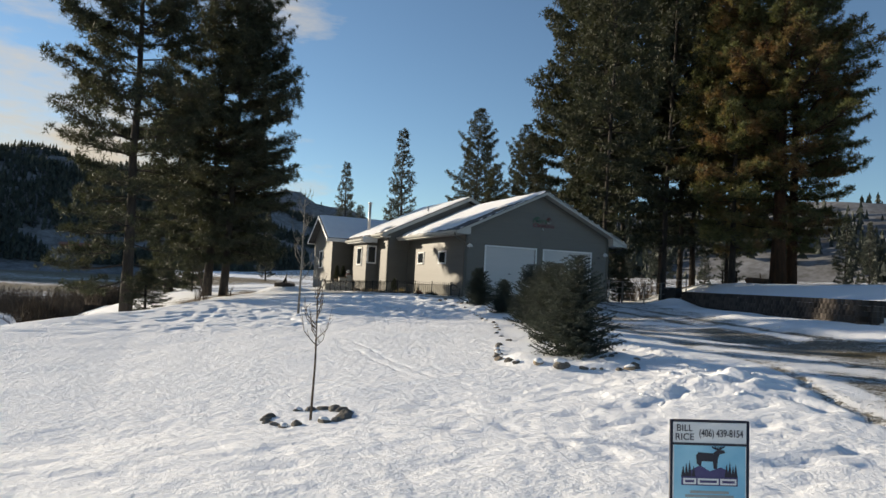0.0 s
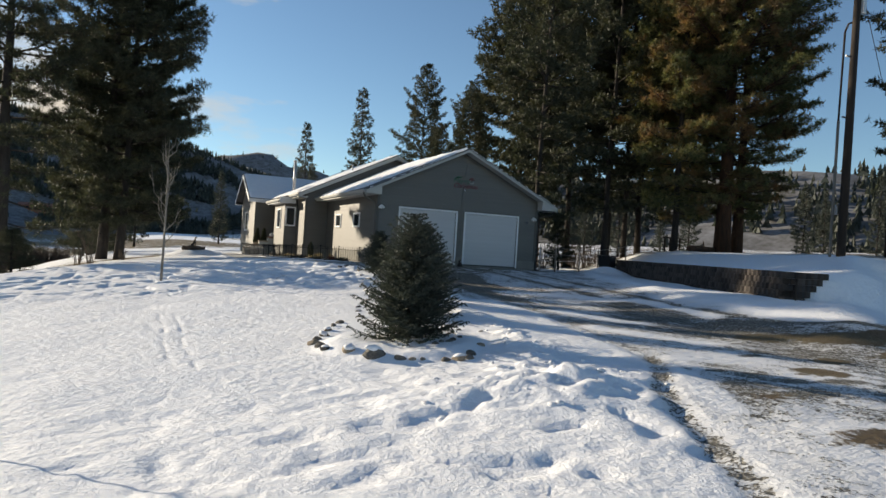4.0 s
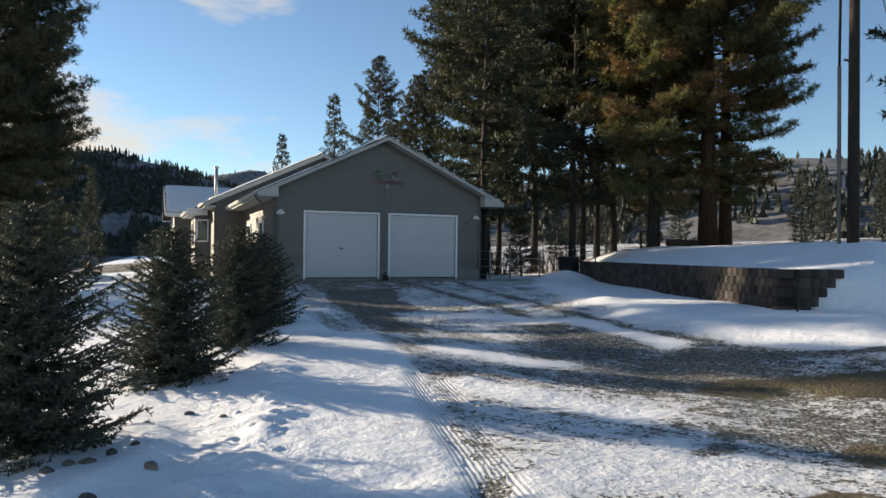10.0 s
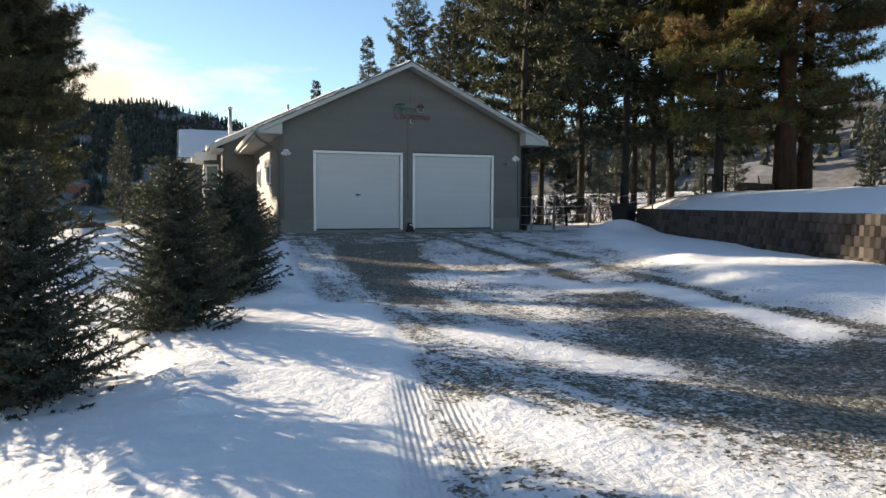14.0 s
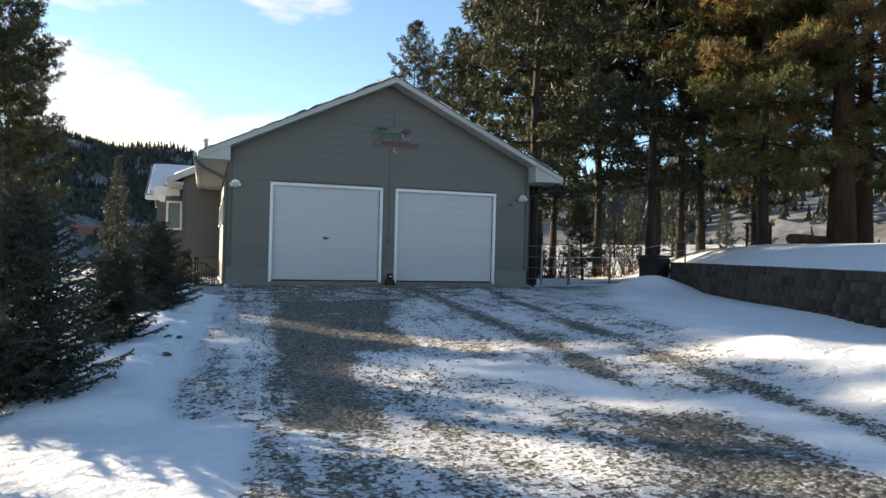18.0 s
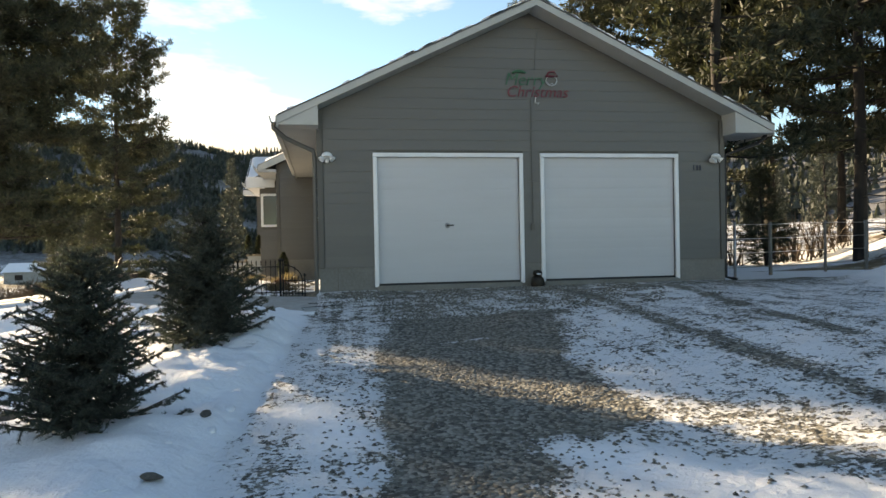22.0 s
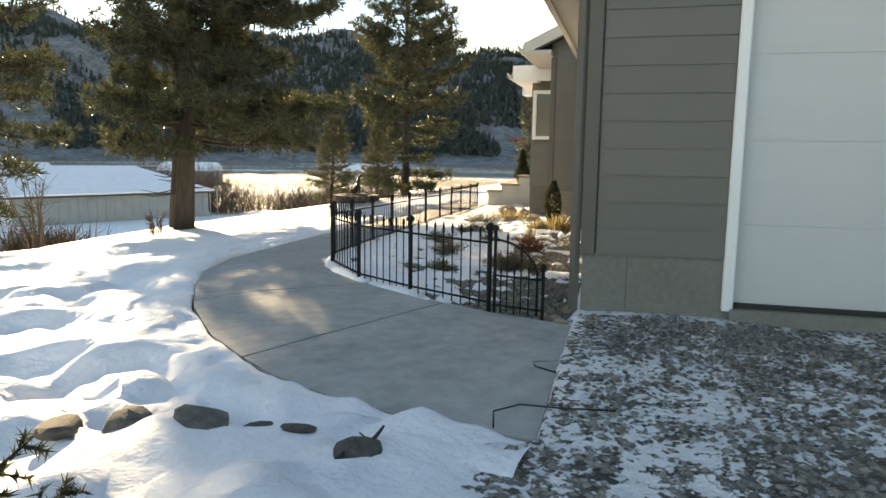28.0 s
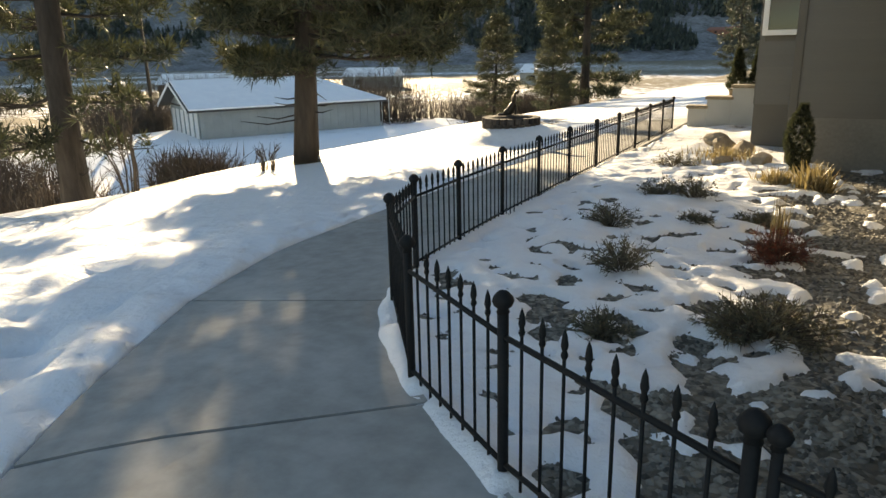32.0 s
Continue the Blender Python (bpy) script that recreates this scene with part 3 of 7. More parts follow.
# small dimples in the thawing crust of the lawn
dim = np.clip(lumps(X, Y, 0.23, 26) + 0.6 * lumps(X, Y, 0.5, 27) - 0.12, 0, 1)
Z -= near_snow * dim * (0.06 + 0.12 * smooth(-9, -4, Y) * smooth(-7.5, -5.5, X)) * smooth(-2.0, -3.0, X) * (0.35 + 0.65 * np.clip(smooth(-15, -21, Y) + smooth(-10, -6, Y), 0, 1)) * smooth(6, 2, Y)
# low mound of snow under the ring of edging stones
Z += 0.10 * smooth(1.35, 0.95, np.hypot(X + 5.6, Y + 16.4)) * (0.8 + 0.6 * lumps(X, Y, 0.45, 59))
# the concrete walk lies in a shallow cut; the planting bed is level with it
Z = np.where(on_path | ((near_line(X, Y, PATH_OUT) < 0.13) & (X < -0.95)), height(X, Y) - 0.16, Z)
Z = np.where(bed, height(X, Y) - 0.06 + 0.05 * lumps(X, Y, 0.35, 12) + 0.03 * lumps(X, Y, 0.19, 13), Z)
house_in = (X > -0.8) & (X < 6.3) & (Y > 0.12) & (Y < 20)
Z = np.where(house_in, Z - 0.25, Z)
valley = smooth(-3.2, -4.6, Z)
# level yard round the storage shed
yard = smooth(14, 8, near_line(X, Y, [(-43, 34), (-36.5, 46)]))
Z = Z + (-4.25 - Z) * yard
yard = np.maximum(yard, smooth(12, 7, near_line(X, Y, [(-36, 26), (-27, 38)])))
# cover: what lies bare
gravel = 0.405 + 0.16 * lumps(X, Y, 1.3, 20) + 0.14 * lumps(X, Y, 0.24, 21) + 0.04 * smooth(-13, -15, Y) + 0.07 * smooth(-13, -15, Y) * smooth(-1.4, -0.2, X)
gravel += 0.55 * worn(STRIP) + 0.26 * worn(WORN, 0.4) + 0.2 * worn(WORN_B, 0.4)
for line, depth in (([(3.05, -0.9), (2.85, -4.0), (2.62, -7.0), (2.5, -8.8), (2.2, -10.4), (2.0, -12)], 0.72), ([(4.75, -0.9), (4.1, -3.6), (3.45, -7.1), (3.25, -9.0), (2.6, -12)], 0.62),
                    ([(2.9, -10.8), (2.55, -13.2), (2.5, -15.0), (2.75, -16.4), (3.9, -17.4), (7, -18.1)], 0.8)):
    gravel = np.maximum(gravel, (depth + 0.3 * lumps(X, Y, 0.5, 53)) * np.exp(-(near_line(X, Y, line) / 0.19) ** 2))
# white runs between the wheel tracks, and a scrap of snow left on the strip
# some are packed snow, some are sunlit streaks painted in as white cover
for line, width in (([(0.5, -7.6), (1.2, -8.6), (1.9, -10.0), (2.2, -11.4)], 0.22), ([(2.5, -11.6), (2.4, -13.1), (2.2, -14.6)], 0.2), ([(-0.6, -12.9), (-0.2, -13.6), (0.2, -14.6)], 0.25), ([(-1.0, -6.6), (-0.75, -7.2)], 0.2), ([(0.35, -4.35), (0.85, -4.3)], 0.07), ([(-1.4, -15.3), (-0.9, -16.6), (-0.6, -17.2)], 0.28)):
    gravel -= 0.55 * np.exp(-(near_line(X, Y, line) / width) ** 2)
gravel += 0.06 * smooth(-3.4, -1.6, Y) * smooth(-1.0, 0.4, X) + 0.10 * smooth(-1.2, -0.4, Y)
gravel = np.clip(gravel, 0, 1) * on_drive * (1 - 0.6 * smooth(-17.6, -18.6, Y) * smooth(0.2, -1.0, X))
dirt = worn(DIRT, 0.55)
gravel = np.maximum(gravel, dirt * ((0.33 + 0.12 * smooth(-1.5, 0.5, X)) + 0.34 * lumps(X, Y, 1.1, 18) + 0.3 * lumps(X, Y, 0.45, 58)))
for x, y, r in ((0.15, -17.3, 0.35), (0.7, -17.9, 0.3), (-0.3, -18.1, 0.3), (-0.7, -18.35, 0.35), (0.35, -18.5, 0.25), (-2.45, -19.42, 0.3), (-2.1, -19.65, 0.35), (-2.0, -20.1, 0.45), (-2.9, -20.1, 0.3), (-1.2, -20.2, 0.5), (-2.4, -20.7, 0.6), (-0.6, -20.6, 0.6)):
    gravel = np.maximum(gravel, 0.85 * np.exp(-(((X - x) / r) ** 2 + ((Y - y) / (0.45 * r)) ** 2) + 2 * ragged))
gravel = gravel * (1 - 0.9 * np.exp(-(near_line(X, Y, [(-2.95, -19.2), (-3.35, -19.95), (-3.9, -21.0)]) / 0.2) ** 4))
gravel = np.maximum(gravel, (0.53 + 0.25 * lumps(X, Y, 0.3, 54)) * np.exp(-(near_line(X, Y, RUT) / 0.15) ** 4))
gravel = np.maximum(gravel, (0.42 + 0.5 * lumps(X, Y, 0.3, 54)) * np.exp(-(near_line(X, Y, RUT_IN) / 0.08) ** 4))
in_bed = bed * (0.26 - 0.35 * lumps(X, Y, 0.35, 12) - 0.3 * lumps(X, Y, 0.19, 13) + 0.46 * smooth(-2.1, -1.2, X) + 0.18 * smooth(1.2, 0, Y) * smooth(-2.6, -1.8, X))
gravel = np.where(bed, np.where(Y < 8.4, 0.93, in_bed), gravel)
grass = 0.95 * np.exp(-(near_line(X, Y, [(1.1, -16.9), (2.4, -17.7), (4.5, -18.2), (8, -19)]) / 0.55) ** 4) * (0.8 + 0.5 * lumps(X, Y, 0.7, 55))
grass = np.maximum(grass, dirt * smooth(2.5, 5.0, X) * (0.56 + 0.6 * lumps(X, Y, 1.1, 19)))
for x, y, rx, ry in ((-0.9, -19.65, 0.55, 0.4), (0.2, -18.95, 0.5, 0.3), (-2.6, -20.75, 0.7, 0.22), (1.9, -18.9, 1.2, 0.5), (-0.3, -20.9, 1.4, 0.5), (-3.0, -22.6, 1.2, 0.8)):
    grass = np.maximum(grass, (0.66 + 0.5 * lumps(X, Y, 0.4, 57)) * np.exp(-(((X - x) / rx) ** 2 + ((Y - y) / ry) ** 2) ** 2))
grass = grass * (1 - 0.9 * np.exp(-(near_line(X, Y, [(-2.95, -19.2), (-3.35, -19.95), (-3.9, -21.0)]) / 0.2) ** 4))
grass = np.maximum(grass, valley * (0.66 + 0.20 * np.sin(np.hypot(X, Y) / 11.0 + 1.5 * lumps(X, Y, 60, 22)) * smooth(60, 110, np.hypot(X, Y)) + 0.12 * lumps(X, Y, 18, 15)))
grass = grass * (1 - 0.85 * yard)
# tan fields on the flat beyond the house, and bare turf along the brow
grass = np.maximum(grass, (0.8 + 0.3 * lumps(X, Y, 9, 62)) * np.exp(-(((X + 10) / 22) ** 2 + ((Y - 95) / 48) ** 2) ** 2))
grass = np.maximum(grass, (0.72 + 0.5 * lumps(X, Y, 0.6, 63)) * np.exp(-(near_line(X, Y, [(-11.9, 6.0), (-10.6, 8.0), (-8.8, 11.0)]) / 0.55) ** 2))
grass = np.maximum(grass, 0.62 * np.exp(-(((X + 8.4) / 1.6) ** 2 + ((Y - 13) / 4.5) ** 2)))
grass = np.maximum(grass, 0.55 * np.exp(-(((X + 11.5) / 1.3) ** 2 + ((Y - 7.5) / 3) ** 2)))
grass = np.maximum(grass, 0.5 * smooth(13, 18, X) * smooth(-16, -6, Y))
grass = np.maximum(grass, 0.72 * np.exp(-(((X - 20) / 4.5) ** 2 + ((Y + 8.4) / 2.0) ** 2)))
grass = np.maximum(grass, 0.75 * np.exp(-(((X - 12) / 3.0) ** 2 + ((Y - 4) / 2.0) ** 2)))
road = np.exp(-(near_line(X, Y, ROAD) / 1.8) ** 4) * (0.8 * smooth(7, 11, X) + 0.42 * smooth(11, 7, X))
# how far along and across the wheel tracks each place lies
LANE = [(2.9, 30.0), (2.9, 0.5), (2.65, -5.0), (2.2, -9.5), (2.05, -12.5), (2.4, -15.0), (3.6, -17.0), (6.5, -18.4), (40.0, -22.0)]
best, across, ahead, gone = np.full(X.shape, 1e9), np.zeros_like(X), np.zeros_like(X), 0.0
for (ax, ay), (bx, by) in zip(LANE, LANE[1:]):
    run = math.hypot(bx - ax, by - ay)
    ux, uy = (bx - ax) / run, (by - ay) / run
    q = np.clip((X - ax) * ux + (Y - ay) * uy, 0, run)
    d = np.hypot(X - ax - q * ux, Y - ay - q * uy)
    side = np.sign((X - ax) * uy - (Y - ay) * ux)
    near = d < best
    best, across, ahead = np.where(near, d, best), np.where(near, side * d, across), np.where(near, gone + q, ahead)
    gone += run
me = bpy.data.meshes.new("ground")
ny, nx = X.shape
idx = np.arange(nx * ny).reshape(ny, nx)
quads = np.stack([idx[:-1, :-1], idx[:-1, 1:], idx[1:, 1:], idx[1:, :-1]], -1).reshape(-1, 4)
me.vertices.add(nx * ny)
me.vertices.foreach_set("co", np.stack([X, Y, Z], -1).ravel())
me.loops.add(quads.size)
me.loops.foreach_set("vertex_index", quads.ravel())
me.polygons.add(len(quads))
me.polygons.foreach_set("loop_start", np.arange(0, quads.size, 4))
me.update(calc_edges=True)
me.shade_smooth()
for key, value in (("gravel", gravel), ("grass", grass), ("road", road), ("tread", tread)):
    me.attributes.new(key, "FLOAT", "POINT").data.foreach_set("value", np.asarray(value, np.float32).ravel())
me.attributes.new("track", "FLOAT_VECTOR", "POINT").data.foreach_set("vector", np.stack([across, ahead, 0 * across], -1).astype(np.float32).ravel())
me.materials.append(M_GROUND)
tagged(new("ground", me), "snow-covered lawn with a bare gravel drive and brown valley grass", "ground", kind="structure")


def lie(x, y):
    """Height of the finished ground at a place."""
    i = int(np.clip(np.searchsorted(gx, x) - 1, 0, nx - 2))
    j = int(np.clip(np.searchsorted(gy, y) - 1, 0, ny - 2))
    a, b = (x - gx[i]) / (gx[i + 1] - gx[i]), (y - gy[j]) / (gy[j + 1] - gy[j])
    return float((Z[j, i] * (1 - a) + Z[j, i + 1] * a) * (1 - b) + (Z[j + 1, i] * (1 - a) + Z[j + 1, i + 1] * a) * b)


# ---- house ----
PITCH = 0.474
LAP = 0.176
house = thing("house", "single-storey grey-green house with snowy roofs and a two-door garage", "house")


def board(wall, a0, a1, b0, b1, zb, zt, spot, material=None):
    """One lap board: lower edge from a0 to a1, upper edge from b0 to b1, proud at the bottom."""
    v = [(a0, 0, zb), (a1, 0, zb), (a1, -0.0175, zb), (a0, -0.0175, zb), (b0, 0, zt), (b1, 0, zt), (b1, -0.007, zt), (b0, -0.007, zt)]
    f = [(0, 1, 2, 3), (4, 7, 6, 5), (3, 2, 6, 7), (0, 4, 5, 1), (0, 3, 7, 4), (1, 5, 6, 2)]
    part("siding_board", mesh_of("siding_board", v, f, material or M_SIDING), None, wall, at=spot)


def siding(wall, spot, z0, z1, spans, reach=None):
    """Lap boards from z0 to z1; spans(z) gives the free stretches at a height, reach(z) the two ends of the wall."""
    z = z0
    while z < z1 - 0.02:
        top = min(z + LAP, z1)
        lo, hi = reach(z) if reach else (-99, 99)
        lo2, hi2 = reach(top) if reach else (-99, 99)
        for a, b in spans((z + top) / 2):
            p, q, r, s = max(a, lo), min(b, hi), max(a, lo2), min(b, hi2)
            if q - p > 0.05 and s - r > 0.01:
                board(wall, p, q, r, s, z, top + 0.006, spot)
        z = top


def facing(x, y, turn=0.0):
    return pose(x, y, 0, 0, 0, turn)


def window(parent, spot, w, h, z, label="white-framed window with dark glass"):
    win = part("window", a_box(-w / 2 - 0.03, -0.012, z - 0.03, w / 2 + 0.03, 0.02, z + h + 0.03), M_DARK, parent, label, spot)
    fr = 0.075
    for n, b in (("frame_side", (-w / 2 - fr, -0.055, z - fr, -w / 2, 0.0, z + h + fr)), ("frame_side", (w / 2, -0.055, z - fr, w / 2 + fr, 0.0, z + h + fr)),
                 ("frame_head", (-w / 2, -0.052, z + h, w / 2, 0.0, z + h + fr)), ("sill", (-w / 2, -0.075, z - fr, w / 2, 0.0, z))):
        part(n, a_box(*b, bevel=0.006), M_WHITE, win, "white-painted frame")
    part("pane", a_box(-w / 2, -0.026, z, w / 2, -0.018, z + h), M_GLASS, win, "dark reflecting glass")
    return win


# garage front wall, with its two openings
GX0, GX1, RX, RZ = -0.90, 6.36, 2.73, 4.80
FOOT = 0.357
DOORS = (0.07, 2.955)
DW, DTOP, DBOT = 2.44, 2.18, 0.05


def gable_z(x):
    return RZ - 0.135 - PITCH * abs(x - RX)


wall = part("garage_wall", a_box(GX0, 0.0, -0.6, DOORS[0], 0.15, FOOT), M_FOUND, house, "lap-sided garage wall on a concrete footing")
outline = [(GX0, 0, FOOT), (DOORS[0], 0, FOOT), (DOORS[0], 0, DTOP), (DOORS[0] + DW, 0, DTOP), (DOORS[0] + DW, 0, FOOT), (DOORS[1], 0, FOOT), (DOORS[1], 0, DTOP), (DOORS[1] + DW, 0, DTOP),
           (DOORS[1] + DW, 0, FOOT), (GX1, 0, FOOT), (GX1, 0, gable_z(GX1)), (RX, 0, gable_z(RX)), (GX0, 0, gable_z(GX0))]
part("wall_core", prism([(x, 0.004, z) for x, _, z in outline], (0, 0.14, 0)), M_TRIMGREY, wall)
part("footing", a_box(DOORS[0] + DW, 0.0, -0.6, DOORS[1], 0.15, FOOT), M_FOUND, wall, "bare concrete footing")
part("footing", a_box(DOORS[1] + DW, 0.0, -0.6, GX1, 0.15, FOOT), M_FOUND, wall, "bare concrete footing")
part("footing_joint", a_box(GX0 + 0.295, -0.002, -0.3, GX0 + 0.299, 0.0, FOOT - 0.01), M_BLOCK, wall)
for dx in DOORS:
    part("threshold", a_box(dx - 0.02, -0.05, -0.5, dx + DW + 0.02, 0.3, DBOT - 0.012), M_FOUND, wall, "worn concrete threshold")


def garage_spans(z):
    if z < DTOP + 0.07:
        return [(GX0 + 0.09, DOORS[0] - 0.07), (DOORS[0] + DW + 0.07, DOORS[1] - 0.07), (DOORS[1] + DW + 0.07, GX1 - 0.09)]
    return [(GX0 + 0.09, GX1 - 0.09)]


def garage_reach(z):
    half = (RZ - 0.145 - z) / PITCH
    return RX - half, RX + half


siding(wall, facing(0, 0), FOOT, gable_z(RX) - 0.02, garage_spans, garage_reach)
for a in (GX0 - 0.012, GX1 - 0.08):
    part("corner_board", a_box(a, -0.034, FOOT - 0.01, a + 0.092, 0.05, 2.86, 0.004), M_TRIMGREY, wall, "grey-green corner board")

# garage doors
for i, dx in enumerate(DOORS):
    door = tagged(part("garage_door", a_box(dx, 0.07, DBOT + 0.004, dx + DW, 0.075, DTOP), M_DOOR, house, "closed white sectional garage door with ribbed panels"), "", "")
    hgt = (DTOP - DBOT) / 4
    for k in range(4):
        z0 = DBOT + k * hgt
        bm = bmesh.new()
        # three shallow ribs to a section
        prof, n = [], 12
        for s in range(n + 1):
            z = z0 + 0.0009 + (hgt - 0.0018) * s / n
            prof.append((0.035 + (0.0012 if s in (0, n) else (0.0014 if s % 4 == 0 else 0.0)), z))
        va = [bm.verts.new((dx + 0.004, y, z)) for y, z in prof]
        vb = [bm.verts.new((dx + DW - 0.004, y, z)) for y, z in prof]
        for s in range(n):
            bm.faces.new((va[s], vb[s], vb[s + 1], va[s + 1]))
        back_a, back_b = [bm.verts.new((dx + 0.004, 0.068, z)) for z in (prof[0][1], prof[-1][1])], [bm.verts.new((dx + DW - 0.004, 0.068, z)) for z in (prof[0][1], prof[-1][1])]
        bm.faces.new((va[0], back_a[0], back_b[0], vb[0]))
        bm.faces.new((va[-1], vb[-1], back_b[1], back_a[1]))
        bmesh.ops.recalc_face_normals(bm, faces=bm.faces)
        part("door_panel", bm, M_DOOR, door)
    # seal set proud, so its black also stands for the shadow line below
    part("bottom_seal", a_box(dx + 0.004, 0.012, DBOT - 0.012, dx + DW - 0.004, 0.066, DBOT + 0.022, 0.004), M_BLACKPLASTIC, door, "black rubber seal")
    for n, b in (("frame_side", (dx - 0.07, -0.04, DBOT - 0.03, dx, 0.034, DTOP)), ("frame_side", (dx + DW, -0.04, DBOT - 0.03, dx + DW + 0.07, 0.034, DTOP)), ("frame_head", (dx - 0.07, -0.042, DTOP, dx + DW + 0.07, 0.034, DTOP + 0.07))):
        part(n, a_box(*b, bevel=0.008), M_WHITE, door, "white-painted frame board")
    if i == 0:
        lock = part("door_handle", lathe("door_handle", [(0.0, 0), (0.045, 0), (0.045, 0.012), (0.02, 0.02), (0.018, 0.04), (0.0, 0.042)], M_GALV, 14), None, door, "chrome turn handle", pose(1.25, 0.036, 1.03, 90, 0, 0))
        part("handle_bar", a_box(-0.02, -0.012, 0.03, 0.1, 0.012, 0.05, 0.004), M_BLACKPLASTIC, lock)

# garage side wall towards the garden
side = part("garage_side_wall", a_box(GX0, 0.144, FOOT, GX0 + 0.14, 8.0, 2.86), M_TRIMGREY, house, "lap-sided garage wall with two small windows")
part("footing", a_box(GX0, 0.15, -0.6, GX0 + 0.15, 8.0, FOOT), M_FOUND, side)
side_spot = Matrix.Translation((GX0, 0, 0)) @ pose(0, 0, 0, 0, 0, -90)


def side_spans(z):
    holes = [(-6.25, -5.25), (-3.2, -2.25)] if 1.35 < z < 2.0 else []
    edges, out = -8.0, []
    for a, b in holes:
        out.append((edges, a))
        edges = b
    return out + [(edges, -0.06)]


siding(side, side_spot, FOOT, 2.86, side_spans)
for yc in (5.75, 2.72):
    window(side, side_spot @ pose(-yc, 0, 0), 0.8, 0.48, 1.43)


def roof_slope(parent, name, x_low, z_low, x_top, z_top, y0, y1, thick=0.115, material=None):
    """One roof slope, running along y, with boards hidden under shingle courses."""
    ob = part(name, prism([(x_low, y0, z_low), (x_top, y0, z_top), (x_top, y0, z_top - thick), (x_low, y0, z_low - thick)], (0, y1 - y0, 0)), material or M_SHINGLE, parent, "dark shingled roof slope")
    return ob


def snow_sheet(parent, low, high, y0, y1, seed, bare, step=0.12, along="y"):
    """Snow lying on a slope: thick and rounded, torn open where bare(u, v) says; u runs up the slope, v along it."""
    (xl, zl), (xt, zt) = low, high
    run = math.hypot(xt - xl, zt - zl)
    nu, nv = int(run / step), int((y1 - y0) / step)
    u, v = np.meshgrid(np.linspace(0, 1, nu), np.linspace(0, 1, nv), indexing="ij")
    pu, pv = u * run, y0 + v * (y1 - y0)
    depth = 0.06 + 0.035 * lumps(pu, pv, 0.8, seed) + 0.02 * lumps(pu, pv, 0.3, seed + 1)
    ragged = lumps(pu, pv, 0.7, seed + 2) * 0.5 + lumps(pu, pv, 0.25, seed + 3) * 0.3
    depth = depth - 0.25 * smooth(-0.12, 0.12, bare(pu, pv) + ragged - 0.5)
    edge = np.minimum(np.minimum(u * run, (1 - u) * run + 0.1), np.minimum(v, 1 - v) * (y1 - y0))
    depth = np.clip(np.minimum(depth, 0.02 + edge * 0.9), -0.06, 1)
    nxn, nzn = -(zt - zl) / run, (xt - xl) / run
    px, pz = xl + u * (xt - xl) + depth * nxn, zl + u * (zt - zl) + depth * abs(nzn)
    verts = np.stack([px, pv, pz], -1).reshape(-1, 3) if along == "y" else np.stack([pv, px, pz], -1).reshape(-1, 3)
    ids = np.arange(nu * nv).reshape(nu, nv)
    faces = np.stack([ids[:-1, :-1], ids[1:, :-1], ids[1:, 1:], ids[:-1, 1:]], -1).reshape(-1, 4)
    keep = (depth > -0.055).reshape(-1)[faces].any(1)
    return part("roof_snow", mesh_of("roof_snow", verts.tolist(), [tuple(f) for f in faces[keep].tolist()], M_SNOW, True), None, parent, "melting snow lying on the slope")


def gutter(parent, x, z, y0, y1):
    prof = [(x, z), (x - 0.012, z - 0.11), (x - 0.085, z - 0.115), (x - 0.115, z - 0.045), (x - 0.115, z), (x - 0.105, z), (x - 0.105, z - 0.04), (x - 0.08, z - 0.105), (x - 0.02, z - 0.1), (x - 0.01, z)]
    return part("gutter", prism([(a, y0, b) for a, b in prof], (0, y1 - y0, 0)), M_CREAM, parent, "pale metal gutter")


